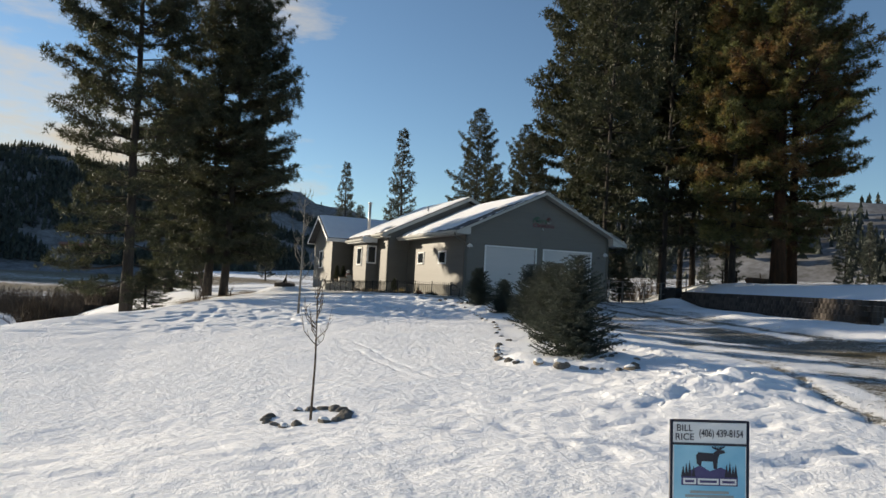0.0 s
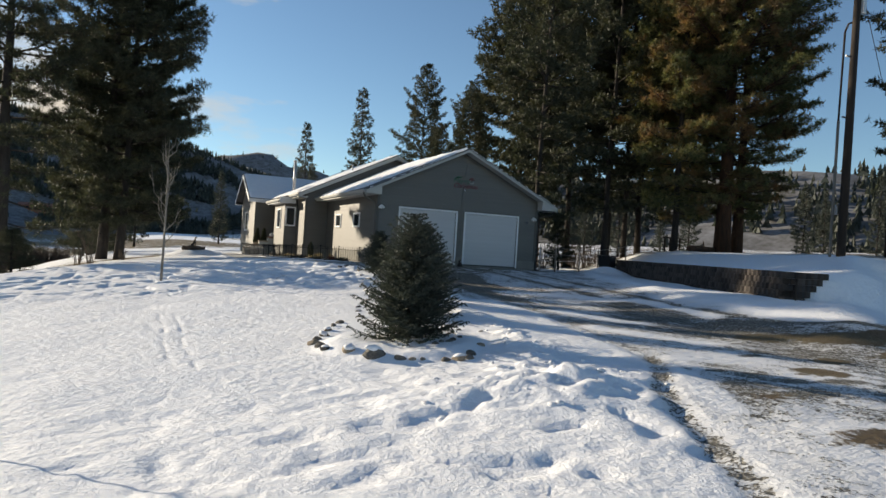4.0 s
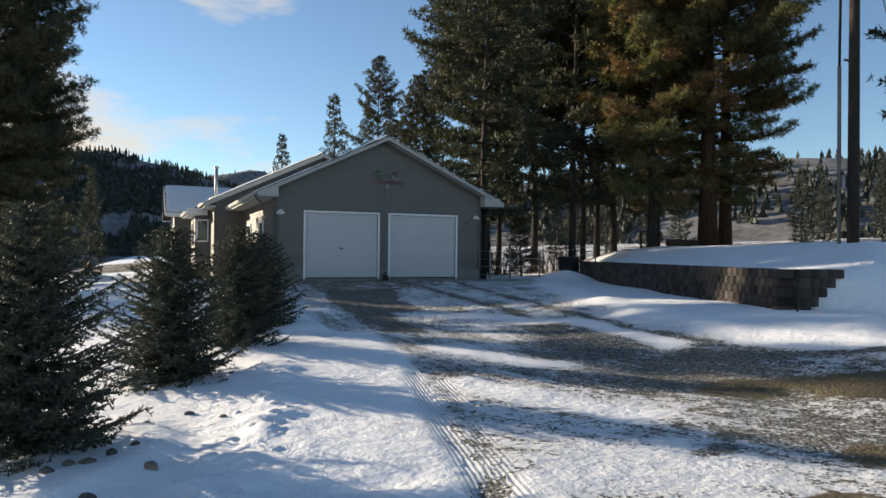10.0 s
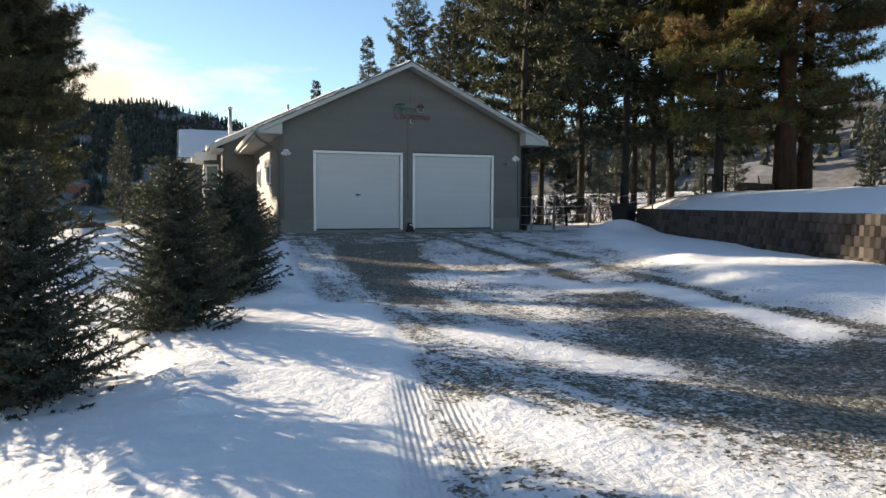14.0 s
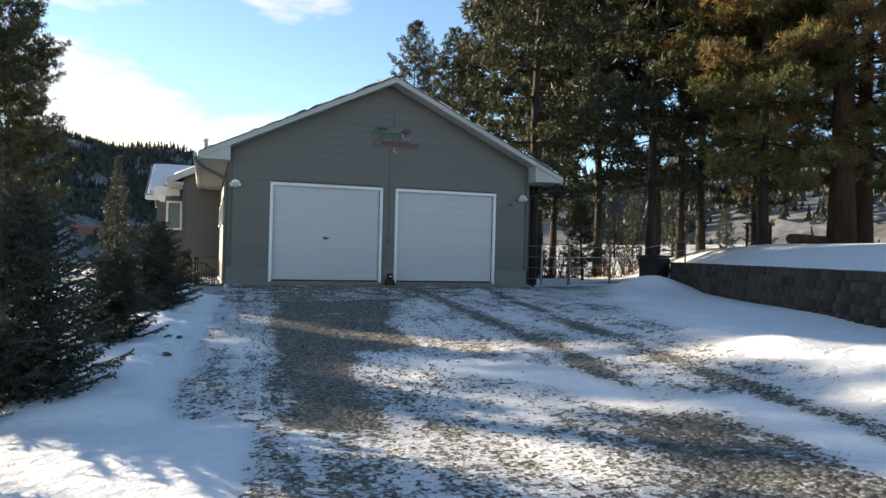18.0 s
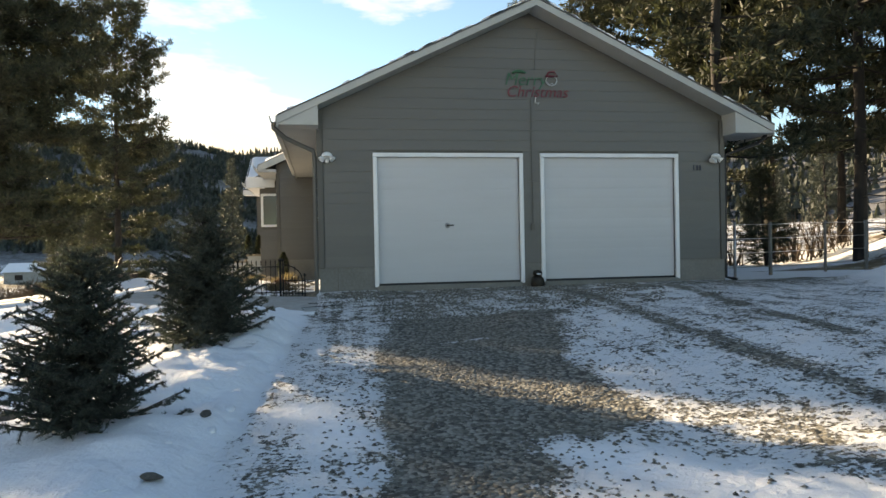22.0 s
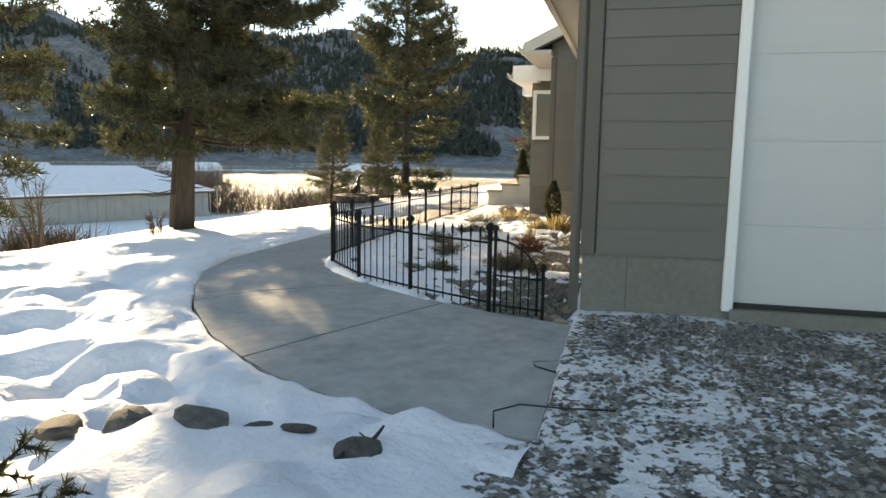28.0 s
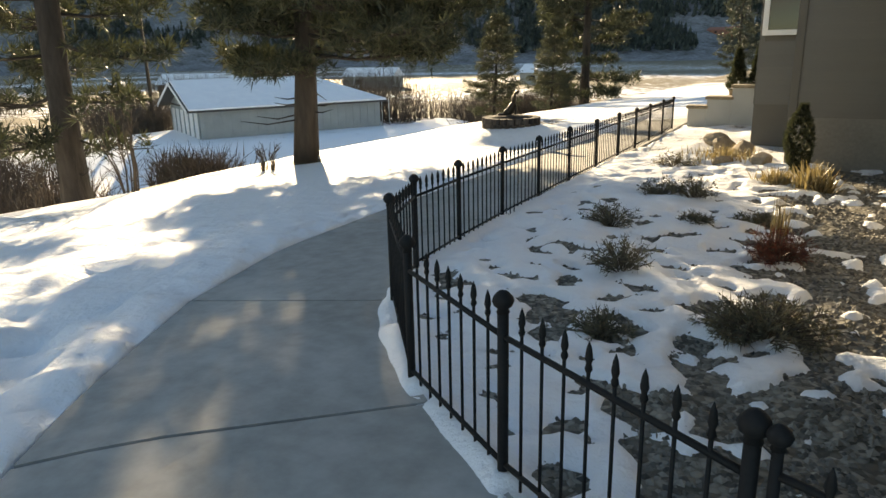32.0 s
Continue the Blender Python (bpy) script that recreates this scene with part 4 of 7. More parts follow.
# garage roof
EL, ER = RX - 4.23, RX + 4.35
zl, zr = RZ - PITCH * 4.23, RZ - PITCH * 4.35
YF = -0.44
roof = part("garage_roof", a_box(RX - 0.05, YF, RZ - 0.03, RX + 0.05, 8.0, RZ + 0.015), M_SHINGLE, house, "low gable roof of dark shingles under melting snow")
roof_slope(roof, "roof_slope", EL, zl, RX, RZ, YF, 8.0)
roof_slope(roof, "roof_slope", ER, zr, RX, RZ, YF, 8.0)
for xe, ze in ((EL, zl), (ER, zr)):
    s = 1 if xe < RX else -1
    # rake board, its shingle drip edge, boxed eave and soffit
    part("rake_board", prism([(xe, YF - 0.022, ze - 0.015), (RX, YF - 0.022, RZ - 0.015), (RX, YF - 0.022, RZ - 0.145), (xe, YF - 0.022, ze - 0.145)], (0, 0.02, 0)), M_CREAM, roof, "pale rake board")
    part("drip_edge", prism([(xe, YF - 0.034, ze - 0.005), (RX, YF - 0.034, RZ - 0.005), (RX, YF - 0.034, RZ - 0.03), (xe, YF - 0.034, ze - 0.03)], (0, 0.012, 0)), M_SHINGLE, roof, "dark shingle drip edge")
    # icy crumbs along the rake
    rng = random.Random(int(abs(xe) * 10))
    for _ in range(26):
        q = rng.uniform(0.03, 0.97)
        cx, cz, w = xe + (RX - xe) * q, ze + (RZ - ze) * q, rng.uniform(0.05, 0.16)
        part("ice_crumb", prism([(cx - w, YF - 0.03, cz - s * PITCH * w - 0.002), (cx + w, YF - 0.03, cz + s * PITCH * w - 0.002), (cx + w * 0.5, YF - 0.03, cz + s * PITCH * w * 0.5 + rng.uniform(0.012, 0.035)), (cx - w * 0.6, YF - 0.03, cz - s * PITCH * w * 0.6 + rng.uniform(0.01, 0.03))], (0, 0.1, 0)), M_SNOW, roof)
    part("rake_soffit", prism([(xe + s * 0.02, YF, ze - 0.118), (RX, YF, RZ - 0.118), (RX, YF, RZ - 0.132), (xe + s * 0.02, YF, ze - 0.132)], (0, 0.44, 0)), M_CREAM, roof)
    wx = GX0 if s > 0 else GX1
    part("eave_return", prism([(xe, YF + 0.004, ze - 0.165), (wx + s * 0.02, YF + 0.004, ze - 0.165), (wx + s * 0.02, YF + 0.004, ze - 0.132 + PITCH * abs(wx - xe) - 0.006), (xe, YF + 0.004, ze - 0.146)], (0, 0.43, 0)), M_CREAM, roof, "pale boxed eave return")
    part("eave_soffit", a_box(min(xe, wx), 0.0, ze - 0.165, max(xe, wx), 8.0, ze - 0.15), M_CREAM, roof)
    part("fascia", a_box(xe - 0.018, YF, ze - 0.2, xe + 0.0, 8.0, ze - 0.012) if s > 0 else a_box(xe, YF, ze - 0.2, xe + 0.018, 8.0, ze - 0.012), M_CREAM, roof)
gutter(roof, EL - 0.019, zl - 0.02, YF, 7.9)
sp = [(EL - 0.075, -0.32, zl - 0.12), (EL - 0.075, -0.32, zl - 0.2), (EL + 0.1, -0.2, zl - 0.34), (GX0 - 0.07, -0.02, zl - 0.52), (GX0 - 0.05, 0.0, zl - 0.62), (GX0 - 0.05, 0.0, -0.05), (GX0 - 0.1, -0.16, -0.1)]
part("downspout", tube("downspout", sp, 0.037, M_TRIMGREY, 6, False), None, roof, "grey-green metal downspout")
sp = [(ER + 0.05, -0.25, zr - 0.12), (ER - 0.1, -0.15, zr - 0.3), (GX1 + 0.06, 0.05, zr - 0.5), (GX1 + 0.05, 0.06, 0.02), (GX1 + 0.16, -0.12, -0.03)]
part("downspout", tube("downspout", sp, 0.037, M_BLACKPLASTIC, 6, False), None, roof, "dark metal downspout")
snow_sheet(roof, (EL + 0.02, zl), (RX - 0.02, RZ), YF + 0.05, 7.95, 20, lambda u, v: 0.75 * smooth(2.2, 0.2, v) * smooth(4.6, 2.2, u) + 0.42 * smooth(0.5, 0.1, u))

# middle block of the house: gable wall behind the garage, a shallow bay, low roof
AX, AY = -2.05, 8.0
r2x, r2z, e2x = 2.46, 5.28, -2.5
e2z = r2z - PITCH * (r2x - e2x)
mid = part("house_wall", prism([(AX, AY, FOOT), (7.0, AY, FOOT), (7.0, AY, 3.0), (r2x, AY, r2z - 0.16), (AX, AY, e2z + 0.04)], (0, 0.15, 0)), M_TRIMGREY, house, "lap-sided grey-green house wall")
siding(mid, facing(0, AY), FOOT, r2z - 0.2, lambda z: [(AX + 0.08, 7.0)] if z > 2.9 else [(AX + 0.08, GX0 - 0.01)], lambda z: (r2x - (r2z - 0.17 - z) / PITCH, r2x + (r2z - 0.17 - z) / PITCH))
part("footing", a_box(AX, AY, -0.7, GX0, AY + 0.15, FOOT), M_FOUND, mid, "bare concrete footing")
part("corner_board", a_box(AX - 0.012, AY - 0.034, FOOT, AX + 0.08, AY + 0.05, e2z - 0.05, 0.004), M_TRIMGREY, mid)
left = part("house_side_wall", a_box(AX, AY + 0.15, -0.7, AX + 0.15, 15.9, e2z), M_TRIMGREY, house, "lap-sided wall in sun and tree shade")
siding(left, Matrix.Translation((AX, 0, 0)) @ pose(0, 0, 0, 0, 0, -90), FOOT, 2.9, lambda z: [(-9.98, -8.05), (-15.9, -13.1)])
BX, BY = -2.66, 10.0
bay = part("bay_wall", a_box(BX, BY, -0.7, AX + 0.1, BY + 3.0, 2.75), M_TRIMGREY, house, "shallow bay with a tall window")
siding(bay, facing(0, BY), FOOT, 2.72, lambda z: [(BX + 0.01, AX)] if not 1.3 < z < 2.3 else [(BX + 0.01, BX + 0.06), (AX - 0.06, AX)])
siding(bay, Matrix.Translation((BX, 0, 0)) @ pose(0, 0, 0, 0, 0, -90), FOOT, 2.72, lambda z: [(-13.0, -10.02)] if not 1.2 < z < 2.25 else [(-13.0, -12.1), (-10.9, -10.02)])
window(bay, facing((BX + AX) / 2 - 0.02, BY), 0.38, 0.86, 1.40, "narrow white-framed window with dark glass")
window(bay, Matrix.Translation((BX, 0, 0)) @ pose(0, 0, 0, 0, 0, -90) @ pose(-11.5, 0, 0), 0.9, 0.9, 1.28)
roof2 = part("house_roof", a_box(r2x - 0.05, 7.58, r2z - 0.03, r2x + 0.05, 16.0, r2z + 0.015), M_SHINGLE, house, "low gable roof of dark shingles under snow")
roof_slope(roof2, "roof_slope", e2x, e2z, r2x, r2z, 7.58, 16.0)
roof_slope(roof2, "roof_slope", 7.45, r2z - PITCH * 4.99, r2x, r2z, 7.58, 16.0)
roof_slope(roof2, "roof_slope", -3.02, e2z - PITCH * 0.52, e2x + 0.02, e2z + 0.008, 9.6, 13.4)
for xe in (e2x, 7.45):
    ze = r2z - PITCH * abs(r2x - xe)
    part("rake_board", prism([(xe, 7.556, ze - 0.015), (r2x, 7.556, r2z - 0.015), (r2x, 7.556, r2z - 0.2), (xe, 7.556, ze - 0.2)], (0, 0.02, 0)), M_CREAM, roof2, "pale rake board")
    part("rake_soffit", prism([(xe, 7.58, ze - 0.135), (r2x, 7.58, r2z - 0.135), (r2x, 7.58, r2z - 0.15), (xe, 7.58, ze - 0.15)], (0, 0.42, 0)), M_CREAM, roof2)
part("eave_return", a_box(e2x, 7.585, e2z - 0.2, AX + 0.02, 8.0, e2z - 0.12), M_CREAM, roof2, "pale boxed eave return")
part("eave_soffit", a_box(e2x, 8.0, e2z - 0.2, AX + 0.02, 15.9, e2z - 0.18), M_CREAM, roof2)
part("eave_soffit", a_box(-3.02, 9.6, e2z - 0.44, e2x, 13.4, e2z - 0.39), M_WHITE, roof2)
part("eave_return", a_box(-3.02, 9.585, e2z - 0.44, e2x + 0.3, 9.6, e2z - 0.13), M_WHITE, roof2, "pale eave end")
gutter(roof2, -3.03, e2z - 0.27, 9.6, 13.4)
gutter(roof2, e2x - 0.01, e2z - 0.02, 7.6, 9.58)
snow_sheet(roof2, (e2x + 0.02, e2z), (r2x - 0.02, r2z), 7.62, 15.9, 40, lambda u, v: 0.9 * np.exp(-(((u - 0.9) / 0.7) ** 2 + ((v - 9.0) / 0.7) ** 2)) + 0.45 * smooth(0.4, 0.1, u))
flue = part("flue_pipe", tube("flue_pipe", [(-1.4, 14.6, 3.2), (-1.4, 14.6, 5.15)], 0.085, M_GALV, 12), None, roof2, "tall galvanised flue pipe")
part("flue_cap", lathe("flue_cap", [(0.0, 0.0), (0.13, 0.0), (0.13, 0.05), (0.02, 0.11)], M_GALV, 12), None, flue, "", pose(-1.4, 14.6, 5.17))
part("vent_pipe", tube("vent_pipe", [(0.55, 9.2, 4.2), (0.55, 9.2, 4.75)], 0.05, M_GALV, 10), None, roof2, "short galvanised vent pipe")

# far wing, its gable turned to the valley
wing_r, wing_z = 19.2, 4.55
wing = part("wing_wall", prism([(-3.3, 16.2, 0.2), (-3.3, 22.2, 0.2), (-3.3, 22.2, 3.0), (-3.3, wing_r, wing_z - 0.16), (-3.3, 16.2, 3.0)], (6, 0, 0)), M_TRIMGREY, house, "gabled wing with pale siding in the sun")
part("footing", a_box(-3.3, 16.2, -0.9, 2.7, 22.2, 0.2), M_FOUND, wing)
siding(wing, Matrix.Translation((-3.3, 0, 0)) @ pose(0, 0, 0, 0, 0, -90), 0.2, wing_z - 0.2, lambda z: [(-22.2, -16.2)] if not 1.0 < z < 2.2 else [(-22.2, -20.2), (-19.0, -16.2)], lambda z: (-wing_r - (wing_z - 0.18 - z) / PITCH, -wing_r + (wing_z - 0.18 - z) / PITCH))
siding(wing, facing(0, 16.2), 0.2, 2.95, lambda z: [(-3.29, -2.0)])
window(wing, Matrix.Translation((-3.3, 0, 0)) @ pose(0, 0, 0, 0, 0, -90) @ pose(-19.6, 0, 0), 1.0, 1.05, 1.08)
wroof = part("wing_roof", a_box(-3.75, wing_r - 0.05, wing_z - 0.03, 2.9, wing_r + 0.05, wing_z + 0.015), M_SHINGLE, house, "low gable roof with thin snow")
for ye in (15.75, 22.65):
    ze = wing_z - PITCH * abs(ye - wing_r)
    part("roof_slope", prism([(-3.75, ye, ze), (-3.75, wing_r, wing_z), (-3.75, wing_r, wing_z - 0.13), (-3.75, ye, ze - 0.13)], (6.6, 0, 0)), M_SHINGLE, wroof)
    part("rake_board", prism([(-3.77, ye, ze - 0.01), (-3.77, wing_r, wing_z - 0.01), (-3.77, wing_r, wing_z - 0.2), (-3.77, ye, ze - 0.2)], (0.02, 0, 0)), M_WHITE, wroof)
    part("fascia", a_box(-3.74, ye - 0.02, ze - 0.2, 2.8, ye, ze - 0.01), M_WHITE, wroof)
    part("eave_soffit", a_box(-3.74, min(ye, 19.2), ze - 0.2, 2.8, max(ye, 19.2) if ye > 19 else 16.2, ze - 0.18) if ye < 19 else a_box(-3.74, 22.2, ze - 0.2, 2.8, ye, ze - 0.18), M_WHITE, wroof)
snow_sheet(wroof, (15.78, wing_z - PITCH * 3.42), (wing_r - 0.02, wing_z), -3.7, 2.8, 60, lambda u, v: 0.1 + 0 * u, along="x")

# motion lamps, outlet, digits
for lx in (-0.75, 6.16):
    lamp = thing("security_lamp", "white twin-head security lamp on the garage wall", "lamp", "security lamps", pose(lx, -0.024, 2.17))
    part("wall_plate", lathe("wall_plate", [(0.0, 0), (0.062, 0), (0.058, 0.02), (0.03, 0.04), (0.0, 0.042)], M_WHITE, 16), None, lamp, at=pose(0, 0, 0, 90, 0, 0))
    part("hood", lathe("hood", [(0.0, 0.052), (0.045, 0.044), (0.078, 0.018), (0.088, -0.012), (0.08, -0.012), (0.05, 0.012), (0.0, 0.02)], M_WHITE, 18), None, lamp, at=pose(0, -0.075, 0.03, 12, 0, 0))
    for s in (-1, 1):
        aim = Vector((s * 0.62, -0.35, -0.7)).normalized()
        part("lamp_head", lathe("lamp_head", [(0.018, 0.0), (0.03, 0.02), (0.036, 0.05), (0.05, 0.085), (0.052, 0.1), (0.045, 0.096), (0.0, 0.08)], M_WHITE, 14), None, lamp, at=Matrix.Translation((s * 0.035, -0.06, 0.02)) @ Vector((0, 0, 1)).rotation_difference(aim).to_matrix().to_4x4())
    part("sensor", lathe("sensor", [(0.0, -0.03), (0.03, -0.025), (0.034, 0.0), (0.026, 0.03), (0.0, 0.034)], M_WHITE, 12), None, lamp, at=pose(0, -0.05, -0.065))
digits = thing("house_number", "small dark house number on the siding", "sign", at=pose(5.83, -0.028, 2.0))
for k in range(3):
    part("digit", a_box(-0.075 + k * 0.06, -0.004, -0.045, -0.045 + k * 0.06 - (0.012 if k == 0 else 0), 0, 0.045), M_SIGNDARK, digits)
outlet = thing("outlet_box", "small grey outlet box with a cord on the siding", "outlet", at=pose(2.735, -0.026, 0.98))
part("box_body", a_box(-0.035, -0.03, -0.055, 0.035, 0.0, 0.055, 0.006), M_TRIMGREY, outlet)
part("cord", tube("cord", [(0.0, -0.02, 0.05), (0.004, -0.012, 0.6), (-0.004, -0.012, 1.4), (0.0, -0.012, 2.2)], 0.006, M_TRIMGREY, 5), None, outlet, "thin cord up the wall")
meter = thing("garden_figure", "dark squat ornament standing between the garage doors", "ornament", at=pose(2.76, -0.16, at_ground(2.76, -0.16)))
part("body", lathe("body", [(0.0, -0.05), (0.11, -0.04), (0.12, 0.06), (0.10, 0.14), (0.06, 0.18), (0.0, 0.19)], M_BRONZE, 16), None, meter)
part("head", lathe("head", [(0.0, 0.15), (0.055, 0.17), (0.085, 0.215), (0.07, 0.265), (0.0, 0.285)], M_BRONZE, 16), None, meter)
part("patch", a_box(-0.035, -0.09, 0.2, 0.035, -0.07, 0.225, 0.006), M_WHITE, meter, "pale band")

# seasonal wire lettering high on the gable
greet = thing("holiday_sign", "green and red lettered holiday sign high on the gable", "sign", at=pose(2.83, -0.035, 3.38))
part("green_word", text_mesh("Merry", 0.30, M_GREEN, 0.006, 0.25, -0.002), None, greet, "green script word", pose(-0.19, 0, 0.13, 90, 0, 0))
part("red_word", text_mesh("Christmas", 0.27, M_RED, 0.006, 0.25, -0.002), None, greet, "red script word", pose(0.02, -0.002, -0.08, 90, 0, 0))
face = [(0.28 + 0.1 * math.cos(a), -0.01, 0.12 + 0.085 * math.sin(a)) for a in np.linspace(0, 2 * math.pi, 25)]
part("round_face", tube("round_face", face, 0.008, M_GALV, 6), None, greet, "pale wire ring of a face")
part("beard", tube("beard", [(0.2, -0.01, 0.1), (0.24, -0.01, 0.05), (0.29, -0.01, 0.075), (0.34, -0.01, 0.05), (0.37, -0.01, 0.11)], 0.008, M_GALV, 6), None, greet, "pale wire beard")
part("cap", tube("cap", [(0.18, -0.01, 0.19), (0.24, -0.01, 0.27), (0.33, -0.01, 0.28), (0.39, -0.01, 0.2), (0.28, -0.01, 0.2), (0.19, -0.01, 0.2)], 0.016, M_RED, 6), None, greet, "red wire cap")
part("sprig", tube("sprig", [(-0.42, -0.01, 0.24), (-0.34, -0.01, 0.28), (-0.25, -0.01, 0.27), (-0.17, -0.01, 0.25)], [0.02, 0.026, 0.024, 0.01], M_GREEN, 6), None, greet, "dark green sprig")
part("hanging_wire", tube("hanging_wire", [(-0.02, 0, 0.3), (0.0, 0, 0.6), (0.03, 0, 0.95)], 0.005, M_GREYWOOD, 5), None, greet, "thin pale wire up to the ridge")
part("hanging_cord", tube("hanging_cord", [(0.0, 0, -0.15), (-0.02, 0, -0.26), (0.05, 0, -0.27), (0.03, 0, -0.3)], 0.008, M_WHITE, 5), None, greet, "white cord end")

# ---- concrete walk ----
walkway = tagged(new("pavement"), "curved grey concrete walk with score joints", "pavement", kind="structure")


def along(line, s):
    """The point at a share s of a line's length."""
    pts = [Vector((*p, 0)) for p in line]
    cut = [(b - a).length for a, b in zip(pts, pts[1:])]
    left_over = s * sum(cut)
    for a, b, c in zip(pts, pts[1:], cut):
        if left_over <= c:
            return a.lerp(b, left_over / c)
        left_over -= c
    return pts[-1]


CUTS_OUT = [0.0, 0.096, 0.172, 0.267, 0.389, 0.511, 0.633, 0.756, 0.878, 1.0]
CUTS_IN = [0.0, 0.059, 0.118, 0.189, 0.324, 0.459, 0.595, 0.73, 0.865, 1.0]
for a, b, a2, b2 in zip(CUTS_OUT, CUTS_OUT[1:], CUTS_IN, CUTS_IN[1:]):
    n, rows = 6, []
    gap = 0.0006
    for k in range(n + 1):
        rows.append((along(PATH_OUT, a + gap + (b - a - 2 * gap) * k / n), along(PATH_IN, a2 + gap + (b2 - a2 - 2 * gap) * k / n)))
    bm = bmesh.new()
    top, low = [], []
    for o, i in rows:
        line = [o.lerp(i, q / 6) for q in range(7)]
        top.append([bm.verts.new((p.x, p.y, at_ground(p.x, p.y) - 0.035)) for p in line])
        low.append([bm.verts.new((p.x, p.y, at_ground(p.x, p.y) - 0.16)) for p in line])
    for k in range(n):
        for q in range(6):
            bm.faces.new((top[k][q], top[k][q + 1], top[k + 1][q + 1], top[k + 1][q]))
        bm.faces.new((top[k][0], top[k + 1][0], low[k + 1][0], low[k][0]))
        bm.faces.new((top[k][6], low[k][6], low[k + 1][6], top[k + 1][6]))
    for q in range(6):
        bm.faces.new((top[0][q], low[0][q], low[0][q + 1], top[0][q + 1]))
        bm.faces.new((top[n][q], top[n][q + 1], low[n][q + 1], low[n][q]))
    bmesh.ops.recalc_face_normals(bm, faces=bm.faces)
    part("slab", bm, M_CONC, walkway)

# snow lying against the outer edge of the walk, cleared to a soft, uneven lip
lip_v, lip_f, n = [], [], 420
for k in range(n + 1):
    q = k / n
    here, ahead = along(PATH_OUT, q), along(PATH_OUT, min(1.0, q + 0.004))
    back = along(PATH_OUT, max(0.0, q - 0.004))
    way = (ahead - back).normalized()
    out = Vector((way.y, -way.x, 0)) if (way.y, -way.x) < (0, 0) or way.x < -0.5 else Vector((-way.y, way.x, 0))
    if near_line(here.x + out.x * 0.1, here.y + out.y * 0.1, PATH_IN) < near_line(here.x, here.y, PATH_IN):
        out = -out
    shift = 0.022 * float(lumps(np.array(here.x), np.array(here.y), 0.45, 41)) + 0.022 * float(lumps(np.array(here.x), np.array(here.y), 0.16, 42))
    far = here + out * 0.31
    crown = lie(far.x, far.y)
    slab = at_ground(here.x, here.y) - 0.04
    for d, s in ((0.012, -0.6), (0.014, 0.25), (0.03, 0.62), (0.07, 0.85), (0.13, 0.95), (0.22, 1.0), (0.31, 1.0)):
        p = here + out * (d + shift)
        rough = 0.05 * float(lumps(np.array(p.x), np.array(p.y), 0.13, 49)) + 0.05 * float(lumps(np.array(p.x), np.array(p.y), 0.26, 50))
        lip_v.append((p.x, p.y, slab - 0.01 + (max(crown - slab, 0.02) + 0.018) * s + rough * (s > 0.5)))
    p = here + out * 0.46
    lip_v.append((p.x, p.y, lie(p.x, p.y) - 0.02))
for k in range(n):
    for j in range(7):
        lip_f.append((k * 8 + j, k * 8 + j + 1, k * 8 + j + 9, k * 8 + j + 8))
tagged(new("snow_edge", mesh_of("snow_edge", lip_v, lip_f, M_GROUND, True)), "soft uneven edge of cleared snow along the walk", "snow", kind="stuff")

# thawing snow over the pebble mulch of the planting bed, full of small melt holes
bx, by = np.meshgrid(np.arange(-4.35, -0.96, 0.034), np.arange(-0.3, 8.6, 0.034))
rim = bx - np.interp(by, [p[1] for p in PATH_IN], [p[0] for p in PATH_IN])
rim = np.sign(rim) * near_line(bx, by, PATH_IN)
melt = 0.35 * lumps(bx, by, 0.27, 43) + 1.3 * lumps(bx, by, 0.13, 44) + 0.8 * lumps(bx, by, 0.08, 45) + 0.3 * lumps(bx, by, 0.9, 46)
melt += 0.33 - 0.74 * smooth(-2.3, -1.35, bx) - 0.10 * smooth(1.3, 0.1, by) * smooth(-2.7, -1.8, bx) + 0.18 * smooth(4.0, 6.5, by)
melt += 0.35 * smooth(0.22, 0.05, rim) * smooth(0.1, 0.5, by) - 0.5 * smooth(0.25, 0.0, by)
melt = np.minimum(melt, (rim + 0.05 + 0.05 * lumps(bx, by, 0.2, 47)) * 4)
melt = np.minimum(melt, (8.55 - by) * 3)
thick = 0.036 * np.clip(melt / 0.3, 0, 1) ** 0.8 + 0.16 * np.clip(melt, -0.3, 0) + 0.02 * lumps(bx, by, 0.14, 48) * smooth(0.0, 0.2, melt)
bz = height(bx, by) - 0.06 + 0.05 * lumps(bx, by, 0.35, 12) + 0.03 * lumps(bx, by, 0.19, 13)
bz = np.where(rim < 0.1, bz + (height(bx, by) - 0.034 - bz) * smooth(0.1, 0.03, rim), bz) + thick
bn = bx.shape[1]
cell = (melt[:-1, :-1] > 0) | (melt[1:, :-1] > 0) | (melt[:-1, 1:] > 0) | (melt[1:, 1:] > 0)
rows_i, cols_i = np.nonzero(cell)
o = rows_i * bn + cols_i
bed_f = np.stack([o, o + 1, o + bn + 1, o + bn], -1).tolist()
bed_me = mesh_of("thawing_snow", np.stack([bx, by, bz], -1).reshape(-1, 3).tolist(), bed_f, M_GROUND, True)
tagged(new("thawing_snow", bed_me), "thawing snow with dark melt holes over pebble mulch", "snow", kind="stuff")

